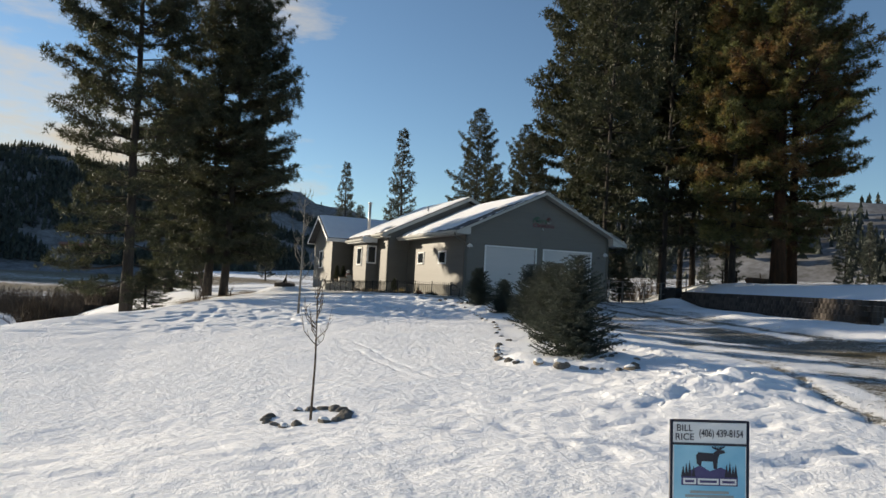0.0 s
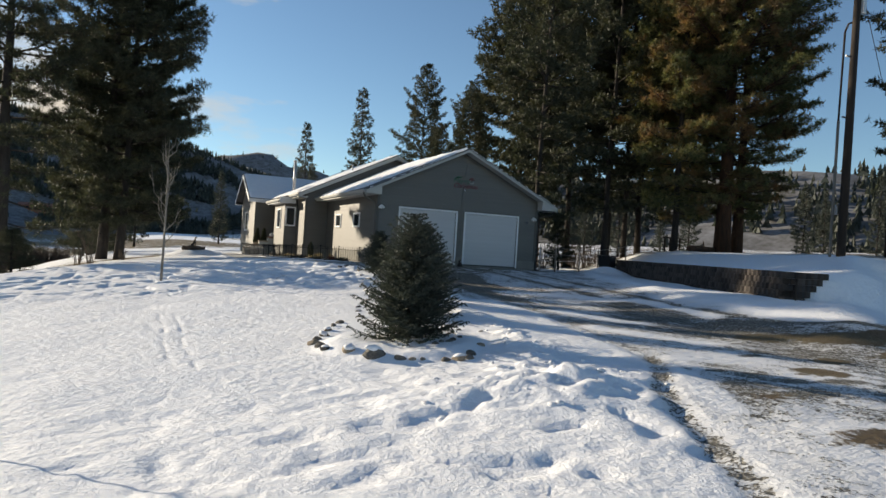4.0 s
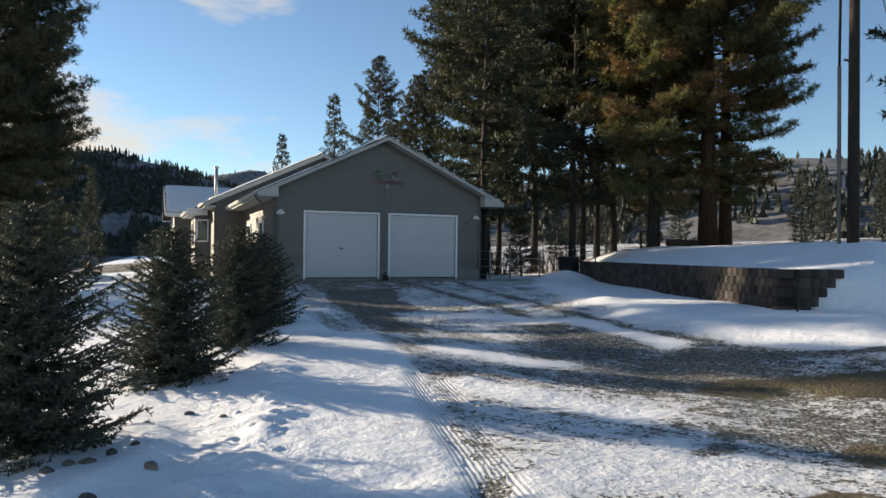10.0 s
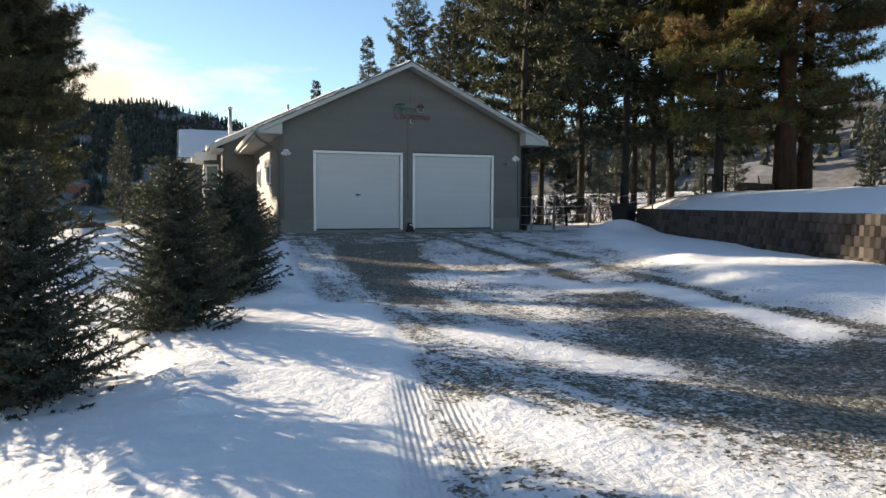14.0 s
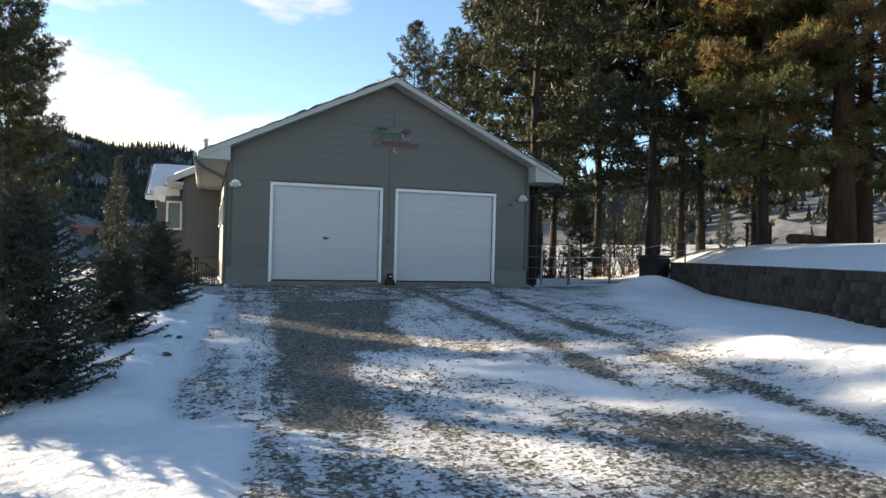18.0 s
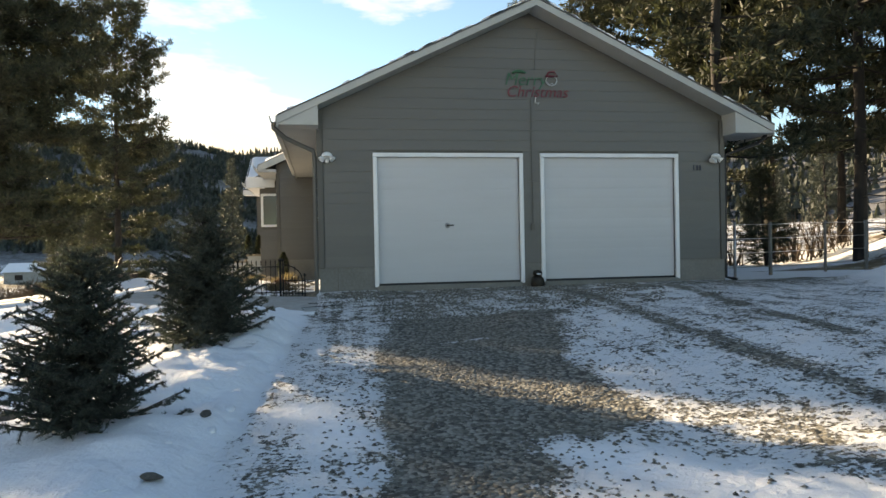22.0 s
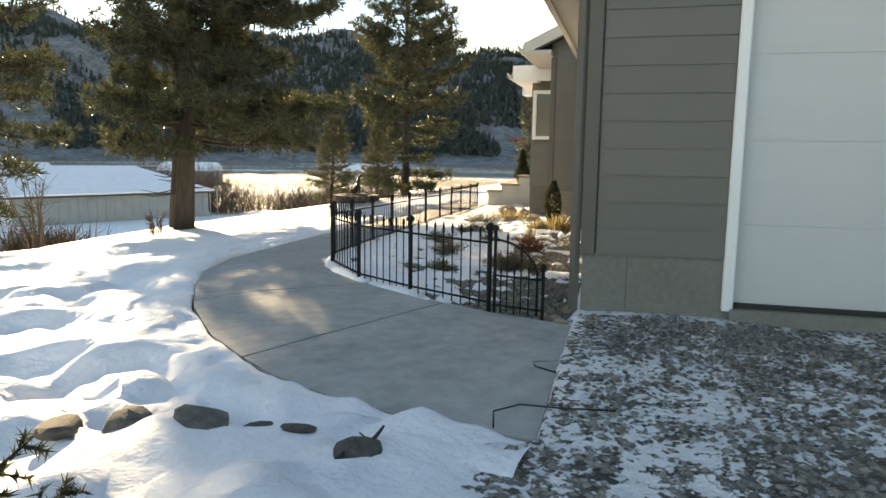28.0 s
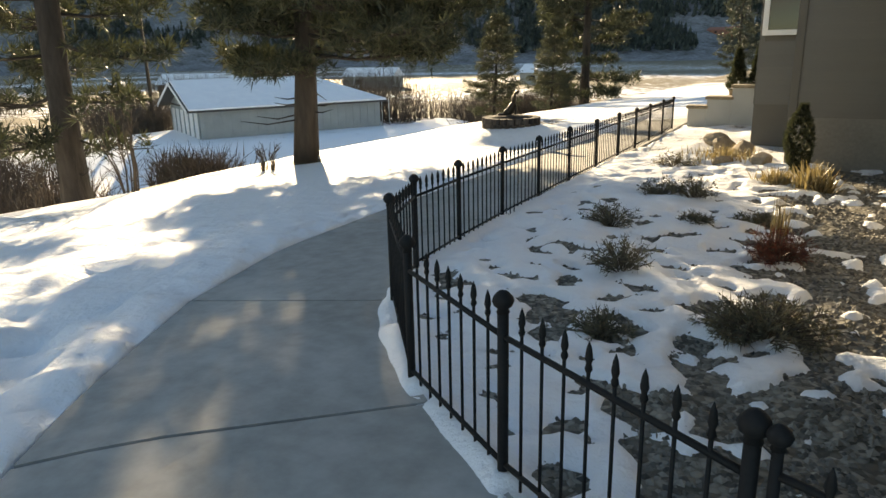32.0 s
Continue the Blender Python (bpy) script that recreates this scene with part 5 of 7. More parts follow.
# ---- iron fence ----
fence = thing("garden_fence", "low black iron picket fence with ball-topped posts along the walk", "fence")
FENCE = [(-1.53, -0.05), (-2.24, 0.36), (-2.85, 0.80), (-3.42, 1.52), (-3.70, 2.2), (-3.80, 2.95), (-3.90, 3.9), (-3.96, 4.85), (-4.03, 5.9), (-4.08, 7.0), (-4.15, 8.2), (-4.2, 9.3), (-4.26, 10.4), (-4.3, 11.5), (-4.36, 12.6)]
FH = 0.62
post_me = tube("post", [(0, 0, -0.12), (0, 0, FH - 0.05)], 0.017, M_IRON, 8)
ball_me = lathe("ball", [(0.0, -0.04), (0.02, -0.036), (0.016, -0.024), (0.028, -0.014), (0.033, 0.0), (0.028, 0.014), (0.014, 0.028), (0.0, 0.033)], M_IRON, 12)
v, f = tube_data([(0, 0, 0.02), (0, 0, 0.545)], 0.0055, 6)
tipv, tipf = tube_data([(0, 0, 0.52), (0, 0, 0.532), (0, 0, 0.545), (0, 0, 0.56), (0, 0, 0.585), (0, 0, 0.605)], [0.0055, 0.011, 0.007, 0.0115, 0.008, 0.001], 6)
picket_me = mesh_of("picket", v + tipv, f + [tuple(i + len(v) for i in q) for q in tipf], M_IRON, True)
for k, (x, y) in enumerate(FENCE):
    z = at_ground(x, y) - 0.05
    post = part("post", post_me, None, fence, at=pose(x, y, z))
    part("ball", ball_me, None, post, at=pose(0, 0, FH - 0.02))
for (ax, ay), (bx, by) in zip(FENCE, FENCE[1:]):
    za, zb = at_ground(ax, ay) - 0.05, at_ground(bx, by) - 0.05
    for h in (0.07, 0.49):
        part("rail", tube("rail", [(ax, ay, za + h), (bx, by, zb + h)], 0.009, M_IRON, 6), None, fence)
    n = max(2, round(math.hypot(bx - ax, by - ay) / 0.093))
    for k in range(1, n):
        s = k / n
        part("picket", picket_me, None, fence, at=pose(ax + (bx - ax) * s, ay + (by - ay) * s, za + (zb - za) * s))
# the end piece with its swept rail
ga, gb = Vector((-1.50, -0.07, at_ground(-1.5, -.07) - 0.05)), Vector((-1.13, -0.15, at_ground(-1.13, -.15) - 0.05))
end = thing("fence_end_panel", "black iron fence end panel with a down-swept rail", "fence")
for s, h in ((0.04, 0.6), (0.97, 0.36)):
    p = ga.lerp(gb, s)
    post = part("post", tube("post", [(0, 0, -0.12), (0, 0, h - 0.03)], 0.0115, M_IRON, 8), None, end, at=Matrix.Translation(p))
    part("ball", ball_me, None, post, at=Matrix.LocRotScale((0, 0, h), None, (0.75, 0.75, 0.75)))
sweep = []
for k in range(11):
    a = k / 10
    sweep.append(ga.lerp(gb, 0.04 + 0.82 * math.sin(a * math.pi / 2)) + Vector((0, 0, 0.52 - 0.24 * (1 - math.cos(a * math.pi / 2)))))
sweep.append(ga.lerp(gb, 0.86) + Vector((0, 0, 0.02)))
part("swept_rail", tube("swept_rail", sweep, 0.009, M_IRON, 6), None, end)
for h in (0.27, 0.06):
    part("rail", tube("rail", [ga + Vector((0, 0, h)), gb + Vector((0, 0, h))], 0.008, M_IRON, 6), None, end)
for k, (s, sc) in enumerate(((0.16, 0.55), (0.28, 0.95), (0.42, 0.56), (0.55, 0.83), (0.7, 0.57), (0.97, 0.3))):
    part("picket", picket_me, None, end, at=Matrix.LocRotScale(ga.lerp(gb, s), None, (1, 1, sc)))

# ---- block wall ----
bw = thing("retaining_wall", "low brown split-face block retaining wall with a stepped end", "wall")
blocks = []
for s in range(4):
    rng = random.Random(s)
    bm = bmesh.new()
    w, d, h = 0.119, 0.13, 0.073
    pts = [(-w, d), (w, d), (w, -d * 0.6), (w * 0.45, -d - rng.uniform(0, 0.02)), (-w * 0.45, -d - rng.uniform(0, 0.02)), (-w, -d * 0.6)]
    lo = [bm.verts.new((x, y, -h)) for x, y in pts]
    hi = [bm.verts.new((x * 0.985, y * 0.985, h)) for x, y in pts]
    bm.faces.new(lo[::-1])
    bm.faces.new(hi)
    for i in range(6):
        j = (i + 1) % 6
        bm.faces.new((lo[i], lo[j], hi[j], hi[i]))
    bmesh.ops.recalc_face_normals(bm, faces=bm.faces)
    blocks.append(from_bm("block", bm, M_BLOCK))
(ax, ay), (bx, by) = WALL_LINE
run = math.hypot(bx - ax, by - ay)
turn = math.degrees(math.atan2(by - ay, bx - ax))
rng = random.Random(5)
for c in range(5):
    z = -0.02 + 0.15 * c
    s = 0.1 + (0.12 if c % 2 else 0)
    while s < run:
        x, y = ax + (bx - ax) * s / run, ay + (by - ay) * s / run
        part("block", rng.choice(blocks), None, bw, at=pose(x, y, z + rng.uniform(-0.004, 0.004), 0, 0, turn + 180 + rng.uniform(-2, 2)) @ pose(0, rng.uniform(-0.008, 0.008), 0))
        s += 0.2415
    # short return, each course one block shorter as it steps down into the bank
    for k in range(c + 1):
        part("block", rng.choice(blocks), None, bw, at=pose(ax + 0.10 + 0.17 * (k + 1), ay - 0.06 - 0.02 * k, z, 0, 0, rng.uniform(-3, 3)))
standpipe = thing("standpipe", "thin rusty pipe standing at the end of the block wall", "pipe", at=pose(4.72, -14.55, at_ground(4.72, -14.55)))
part("pipe", tube("pipe", [(0, 0, -0.1), (0.01, 0, 0.5)], 0.022, M_POLE, 8), None, standpipe)
part("cap", lathe("cap", [(0.0, 0.0), (0.035, 0.0), (0.035, 0.05), (0.0, 0.06)], M_POLE, 10), None, standpipe, at=pose(0.01, 0, 0.49))

# ---- wheeled bin ----
bz = lie(9.86, -0.45) - 0.12
wbin = thing("wheeled_bin", "black plastic wheeled bin beside the block wall", "bin", at=pose(9.86, -0.45, bz, 0, 0, 20))
bm = bmesh.new()
lo = [bm.verts.new((x, y, 0.06)) for x, y in ((-0.22, -0.24), (0.22, -0.24), (0.22, 0.24), (-0.22, 0.24))]
hi = [bm.verts.new((x, y, 0.92)) for x, y in ((-0.29, -0.32), (0.29, -0.32), (0.29, 0.32), (-0.29, 0.32))]
bm.faces.new(lo[::-1]), bm.faces.new(hi)
for i in range(4):
    bm.faces.new((lo[i], lo[(i + 1) % 4], hi[(i + 1) % 4], hi[i]))
bmesh.ops.bevel(bm, geom=bm.edges[:], offset=0.03, segments=2, affect="EDGES")
part("body", bm, M_BLACKPLASTIC, wbin)
part("lid", a_box(-0.32, -0.36, 0.925, 0.32, 0.36, 0.985, 0.025), M_BLACKPLASTIC, wbin, "flat black lid")
for s in (-1, 1):
    part("wheel", lathe("wheel", [(0.0, -0.03), (0.1, -0.03), (0.1, 0.03), (0.0, 0.03)], M_BLACKPLASTIC, 14), None, wbin, at=pose(s * 0.24, 0.27, 0.1, 0, 90, 0))
part("handle", tube("handle", [(-0.25, 0.33, 0.88), (-0.25, 0.39, 0.9), (0.25, 0.39, 0.9), (0.25, 0.33, 0.88)], 0.016, M_BLACKPLASTIC, 6), None, wbin)

# ---- wire fence behind the garage ----
wf = thing("wire_fence", "thin metal gate posts and wire mesh fence behind the garage", "fence")
pts = [(6.75, 1.2), (7.6, 1.6), (8.7, 2.0), (10.2, 2.2), (11.5, 2.5), (13.4, 2.8)]
for k, (x, y) in enumerate(pts):
    z = lie(x, y)
    part("post", tube("post", [(0, 0, -0.2), (0, 0, 1.15)], 0.03 if k % 2 else 0.04, M_GALV if k < 2 else M_GREYWOOD, 8), None, wf, at=pose(x, y, z))
for (x0, y0), (x1, y1) in zip(pts, pts[1:]):
    for h in (0.2, 0.5, 0.8, 1.1):
        part("wire", tube("wire", [(x0, y0, lie(x0, y0) + h), (x1, y1, lie(x1, y1) + h)], 0.006, M_GALV, 4), None, wf)

# ---- utility poles ----
pole = thing("utility_pole", "tall weathered wooden utility pole on the snowy bank", "pole", at=pose(10.6, -11.2, at_ground(10.6, -11.2)))
part("shaft", tube("shaft", [(0, 0, -0.5), (0.02, 0, 4), (0.05, 0, 9.1)], [0.135, 0.12, 0.1], M_POLE, 14), None, pole)
part("conduit", tube("conduit", [(-0.15, 0.25, -0.4), (-0.15, 0.25, 4.2)], 0.045, M_GREYWOOD, 8), None, pole, "pale conduit pipe")
part("riser_pipe", tube("riser_pipe", [(-0.15, 0.25, 4.2), (-0.13, 0.23, 7.0), (-0.08, 0.16, 7.25), (0.0, 0.1, 7.28)], 0.032, M_POLE, 8), None, pole)
part("meter_box", a_box(-0.12, 0.13, 1.3, 0.02, 0.3, 1.6, 0.01), M_GALV, pole)
for z in (4.3, 6.2):
    part("pipe_strap", a_box(-0.17, 0.1, z, 0.04, 0.14, z + 0.05, 0.004), M_GALV, pole)
part("fuse_holder", lathe("fuse_holder", [(0.0, 0.0), (0.035, 0.0), (0.05, 0.06), (0.03, 0.12), (0.05, 0.18), (0.03, 0.24), (0.045, 0.3), (0.0, 0.32)], M_BLACKPLASTIC, 10), None, pole, at=pose(0.14, -0.22, 8.55))
part("bracket", a_box(0.02, -0.24, 8.5, 0.12, -0.05, 8.55, 0.005), M_GALV, pole)
part("switch_box", a_box(0.06, -0.2, 7.5, 0.2, -0.1, 8.05, 0.015), M_GALV, pole)
far_z = at_ground(20.7, -5.8) + 6.3
cable = thing("power_cable", "thin black overhead power cable", "cable")
part("strand", tube("strand", [(10.72, -11.35, at_ground(10.6, -11.2) + 8.0), (15.7, -8.55, (at_ground(10.6, -11.2) + 8.0 + far_z) / 2 - 0.35), (20.7, -5.8, far_z)], 0.012, M_BLACKPLASTIC, 4), None, cable)
far_pole = thing("utility_pole", "dark wooden utility pole farther along the lane", "pole", at=pose(20.7, -5.8, at_ground(20.7, -5.8)))
part("shaft", tube("shaft", [(0, 0, -0.5), (0, 0, 6.5)], [0.10, 0.08], M_POLE, 10), None, far_pole)

# ---- agent's sign on the lawn ----
sign = thing("yard_sign", "white and sky-blue yard sign on a metal frame in the snow", "sign", at=pose(-9.36, -24.12, -0.215, 0, -1.5, -22))
SW = 0.23
part("board", a_box(-SW, 0.0, -0.62, SW, 0.012, 0.0, 0.002), M_WHITE, sign, "thin white board")
for x in (-SW - 0.008, SW + 0.008):
    part("frame_post", tube("frame_post", [(x, 0.006, -1.4), (x, 0.006, 0.012)], 0.011, M_SIGNDARK, 6), None, sign)
part("frame_top", tube("frame_top", [(-SW, 0.006, 0.008), (SW, 0.006, 0.008)], 0.009, M_SIGNDARK, 6), None, sign)
part("picture", a_box(-SW + 0.008, -0.003, -0.52, SW - 0.008, 0.0, -0.135), M_SIGNBLUE, sign, "sky-blue printed field")
part("line", a_box(-SW, -0.005, -0.142, SW, 0.0, -0.128), M_SIGNDARK, sign)
part("lettering", text_mesh("BILL", 0.058, M_SIGNDARK, 0.001), None, sign, "", pose(-0.158, -0.004, -0.038, 90, 0, 0))
part("lettering", text_mesh("RICE", 0.058, M_SIGNDARK, 0.001), None, sign, "", pose(-0.158, -0.004, -0.093, 90, 0, 0))
part("lettering", text_mesh("(406) 439-8154", 0.052, M_SIGNDARK, 0.001), None, sign, "", pose(0.07, -0.004, -0.068, 90, 0, 0) @ Matrix.Diagonal((0.85, 1.25, 1, 1)))
# printed picture: animal, hills, firs and three name plates
elk = [(-0.07, 0.0), (-0.075, 0.05), (-0.06, 0.07), (0.03, 0.065), (0.06, 0.09), (0.10, 0.085), (0.105, 0.07), (0.07, 0.06), (0.06, 0.03), (0.055, -0.03), (0.035, -0.03), (0.03, 0.015), (-0.04, 0.015), (-0.045, -0.02)]
part("animal_shape", prism([(x - 0.01, -0.006, z - 0.255) for x, z in elk], (0, 0.003, 0)), M_SIGNDARK, sign)
for k in range(5):
    part("antler", tube("antler", [(0.045 + k * 0.004, -0.006, -0.165), (0.02 + k * 0.014, -0.006, -0.155), (0.012 + k * 0.02, -0.006, -0.145)], 0.0035, M_SIGNDARK, 4), None, sign)
part("hill_shape", prism([(-0.15, -0.005, -0.345), (0.15, -0.005, -0.345), (0.14, -0.005, -0.31), (0.07, -0.005, -0.275), (0.0, -0.005, -0.30), (-0.06, -0.005, -0.265), (-0.13, -0.005, -0.305)], (0, 0.003, 0)), M_SIGNPURPLE, sign)
for k in range(8):
    x = (-0.165, -0.145, -0.125, -0.10, 0.105, 0.125, 0.145, 0.162)[k]
    part("fir_shape", prism([(x - 0.013, -0.0055, -0.34), (x + 0.013, -0.0055, -0.34), (x, -0.0055, -0.27 + 0.015 * (k % 3))], (0, 0.003, 0)), M_SIGNDARK, sign)
part("plate_band", a_box(-0.175, -0.006, -0.39, 0.175, 0.0, -0.335, 0.001), M_SIGNPURPLE, sign)
for a, b in ((-0.165, -0.085), (-0.075, 0.055), (0.065, 0.165)):
    part("name_plate", a_box(a, -0.008, -0.382, b, 0.0, -0.345), M_WHITE, sign)
    part("name_bar", a_box(a + 0.012, -0.0095, -0.371, b - 0.012, 0.0, -0.356), M_SIGNPURPLE, sign)
for z, a in ((-0.43, 0.12), (-0.455, 0.15)):
    part("print_bar", a_box(-a, -0.0045, z - 0.008, a, 0.0, z + 0.008), M_SHEDWALL, sign)


# ---- conifers ----
def blades(centres, ways, count, length, width, rs, lean=0.35):
    """Thin needle blades bunched round each centre; returns verts and faces."""
    m = len(centres)
    d = rs.normal(size=(m, count, 3)) + ways[:, None, :] * lean * 3
    d /= np.linalg.norm(d, axis=-1, keepdims=True) + 1e-9
    side = np.cross(d, rs.normal(size=(m, count, 3)))
    side /= np.linalg.norm(side, axis=-1, keepdims=True) + 1e-9
    ln = length * rs.uniform(0.6, 1.15, (m, count, 1))
    c = centres[:, None, :] + d * 0.05 * length
    tri = np.stack([c - side * width / 2 + d * ln * 0.15, c + side * width / 2 + d * ln * 0.15, c + d * ln], 2)
    return tri.reshape(-1, 3)


def tri_mesh(name, verts, material):
    me = bpy.data.meshes.new(name)
    n = len(verts)
    me.vertices.add(n)
    me.vertices.foreach_set("co", np.asarray(verts, np.float32).ravel())
    me.loops.add(n)
    me.loops.foreach_set("vertex_index", np.arange(n, dtype=np.int32))
    me.polygons.add(n // 3)
    me.polygons.foreach_set("loop_start", np.arange(0, n, 3, dtype=np.int32))
    me.update(calc_edges=True)
    me.materials.append(material)
    return me


def tubes_mesh(name, runs, material, sides=5):
    verts, faces = [], []
    for pts, radii in runs:
        v, f = tube_data(pts, radii, sides)
        o = len(verts)
        verts += v
        faces += [tuple(i + o for i in q) for q in f]
    return mesh_of(name, verts, faces, material, True)


def pine(seed, h, bare, radius, trunk_r, leaf, bark, tufts, blade=(0.22, 0.03), per=14, crown=(0.22, 0.8), gap=0.42, droop=0.3, sparse=0.0, twigs=True, split=False, lop=(0.0, 0.0), dead=6, airy=1.0, low=0.55):
    """Meshes of a pine: trunk, limbs in loose whorls with side twigs, and a crown of needle tufts at the twig ends.
    crown is the share of its height at which the crown is widest and how fast it narrows above; low is its width at the foot."""
    rng, rs = random.Random(seed), np.random.RandomState(seed)
    lean = (rng.uniform(-0.05, 0.05), rng.uniform(-0.05, 0.05))
    bend = [Vector((lean[0] * k + rng.uniform(-0.05, 0.05), lean[1] * k + rng.uniform(-0.05, 0.05), h * k / 8)) for k in range(9)]
    bend[0].z = -0.4
    trunk = tube("trunk", bend, [trunk_r * (1.3 if k == 0 else 1) * (1 - 0.94 * (k / 8) ** 1.15) + 0.01 for k in range(9)], bark, 12)

    def axis(z):
        k = min(max(z / h * 8, 0), 7.999)
        return bend[int(k)].lerp(bend[int(k) + 1], k - int(k))

    runs, cs, ws = [], [], []
    widest, narrow = crown
    z = bare
    while z < h - 0.15:
        t = (z - bare) / (h - bare)
        prof = (low + (1 - low) * min(1, t / widest)) * ((1 - t) / (1 - widest) if t > widest else 1.0) ** narrow
        bough = rng.uniform(0.72, 1.08)
        az0 = rng.uniform(0, 6.283)
        count = rng.choice((3, 4, 4, 5))
        for k in range(count):
            az = az0 + 6.283 * k / count + rng.uniform(-0.45, 0.45)
            if rng.random() < sparse * (1 - t):
                continue
            ln = radius * prof * bough * rng.uniform(0.62, 1.08) * (1 + lop[0] * math.cos(az - lop[1])) + 0.18
            out = Vector((math.cos(az), math.sin(az), 0))
            tang = Vector((-out.y, out.x, 0))
            base = axis(z + rng.uniform(-0.18, 0.18))
            sag, up = -droop * (1 - t) * rng.uniform(0.6, 1.3) + 0.55 * t, 0.30
            way = rng.uniform(-0.12, 0.12)
            p = lambda q: base + out * ln * q + tang * ln * way * q * q + Vector((0, 0, ln * (sag * q + up * q * q)))
            r0 = 0.012 + 0.011 * ln
            limb = [([p(0), p(0.35), p(0.7), p(1.0)], [r0, r0 * 0.78, r0 * 0.5, 0.006])]
            ends = [(p(1.0), out, 1.0)]
            m = max(3, int(ln / 0.30))
            for j in range(m):
                q = 0.24 + 0.72 * (j + rng.random()) / m
                for side in (-1, 1):
                    tw = (0.42 * ln * (1.12 - q) + 0.16) * rng.uniform(0.6, 1.1)
                    w = (tang * side * rng.uniform(0.6, 1.0) + out * 0.75 + Vector((0, 0, rng.uniform(-0.12, 0.4)))).normalized()
                    e = p(q) + w * tw
                    if twigs:
                        limb.append(([p(q), e], [r0 * 0.32, 0.004]))
                    ends.append((e, w, 1.0))
                    for g in range(int(tw / 0.26)):
                        mid = p(q).lerp(e, 0.35 + 0.55 * rng.random()) + Vector((rng.gauss(0, 0.07), rng.gauss(0, 0.07), rng.gauss(0.06, 0.06)))
                        ends.append((mid, w, 0.9))
            for e, w, _ in ends:
                if rng.random() > airy + (1 - airy) * min(1.0, max(0.0, z / h - 0.3) / 0.35):
                    continue
                cs.append(e)
                ws.append((w * 0.55 + Vector((0, 0, 0.75))).normalized())
            runs.append(limb)
        z += gap * (h / 18) * (1.15 - 0.45 * t)
    cs, ws = np.array([tuple(c) for c in cs]), np.array([tuple(w) for w in ws])
    if len(cs) > tufts:
        pick = rs.permutation(len(cs))[:tufts]
        cs, ws = cs[pick], ws[pick]
    elif len(cs) < tufts:
        pick = rs.randint(0, len(cs), tufts - len(cs))
        cs, ws = np.concatenate([cs, cs[pick] + rs.normal(0, blade[0] * 0.7, (len(pick), 3)) * (1, 1, 0.6)]), np.concatenate([ws, ws[pick]])
    # dead stubs under the crown
    for _ in range(dead):
        zs, az, ln = rng.uniform(0.35, 1.0) * max(bare, 1.0), rng.uniform(0, 6.283), rng.uniform(0.3, 1.3)
        out = Vector((math.cos(az), math.sin(az), 0))
        q = axis(zs)
        runs.append([([q, q + out * ln * 0.6 + Vector((0, 0, -0.05 * ln)), q + out * ln + Vector((0, 0, rng.uniform(-0.3, 0.15) * ln))], [0.02, 0.013, 0.004])])
    crown_me = tri_mesh("crown", blades(cs, ws, per, blade[0], blade[1], rs, 0.22), leaf)
    limbs = [tubes_mesh("limb", r, bark, 4) for r in runs] if split else tubes_mesh("limbs", [x for r in runs for x in r], bark, 3)
    return trunk, limbs, crown_me


def tree(name, label, meshes, x, y, turn=0.0, size=(1, 1, 1), group="pines", dz=0.0):
    t = thing(name, label, "tree", group, Matrix.LocRotScale((x, y, lie(x, y) + dz), Euler((0, 0, radians(turn))), size))
    for n, me in zip(("trunk", "branch_work", "crown"), meshes):
        if isinstance(me, list):
            for m in me:
                part("limb", m, None, t)
        elif me is not None:
            ob = part(n, me, None, t)
            if n == "branch_work":
                tagged(ob, kind="stuff")
    return t


PINE_A = pine(1, 19.5, 1.7, 4.0, 0.24, M_NEEDLE, M_BARK, 7200, (0.28, 0.035), 18, (0.35, 0.55), 0.60, 0.40, sparse=0.35, split=True, lop=(0.15, 3.4), airy=0.5, low=0.75)
PINE_B = pine(2, 17.5, 2.0, 3.6, 0.19, M_NEEDLE, M_BARK, 8200, (0.26, 0.033), 18, (0.3, 0.5), 0.54, 0.34, sparse=0.1, split=True, lop=(0.42, 0.6), airy=0.92, low=0.85)
PINE_E = pine(9, 17.0, 0.9, 4.2, 0.22, M_NEEDLE, M_BARK, 7400, (0.32, 0.055), 12, (0.35, 0.36), 0.62, 0.3, sparse=0.15)
PINE_C = pine(3, 24.0, 4.0, 4.4, 0.15, M_NEEDLE, M_BARK, 4600, (0.32, 0.075), 9, (0.35, 0.6), 0.6, 0.34, sparse=0.15, twigs=False, dead=16)
PINE_D = pine(4, 22.0, 3.0, 4.2, 0.135, M_NEEDLE, M_BARK, 4600, (0.32, 0.073), 9, (0.38, 0.65), 0.6, 0.3, sparse=0.12, twigs=False, dead=16)
PINE_R = pine(5, 23.0, 2.6, 5.6, 0.36, M_RUSTY, M_REDBARK, 11000, (0.29, 0.043), 14, (0.4, 0.5), 0.52, 0.36, sparse=0.08, split=True, dead=3)
PINE_Y = pine(15, 17.0, 2.2, 3.6, 0.15, M_RUSTY, M_BARK, 6500, (0.28, 0.045), 14, (0.3, 0.6), 0.56, 0.4, sparse=0.1, twigs=False, dead=8)
PINE_S = pine(6, 9.0, 0.5, 1.9, 0.10, M_NEEDLE, M_BARK, 2600, (0.24, 0.03), 12, (0.12, 0.85), 0.7, 0.1, dead=0)
FAR_A = pine(7, 18.0, 1.2, 3.0, 0.2, M_FARTREE, M_BARK, 900, (0.7, 0.16), 6, (0.15, 0.8), 0.9, 0.2, twigs=False, dead=0)
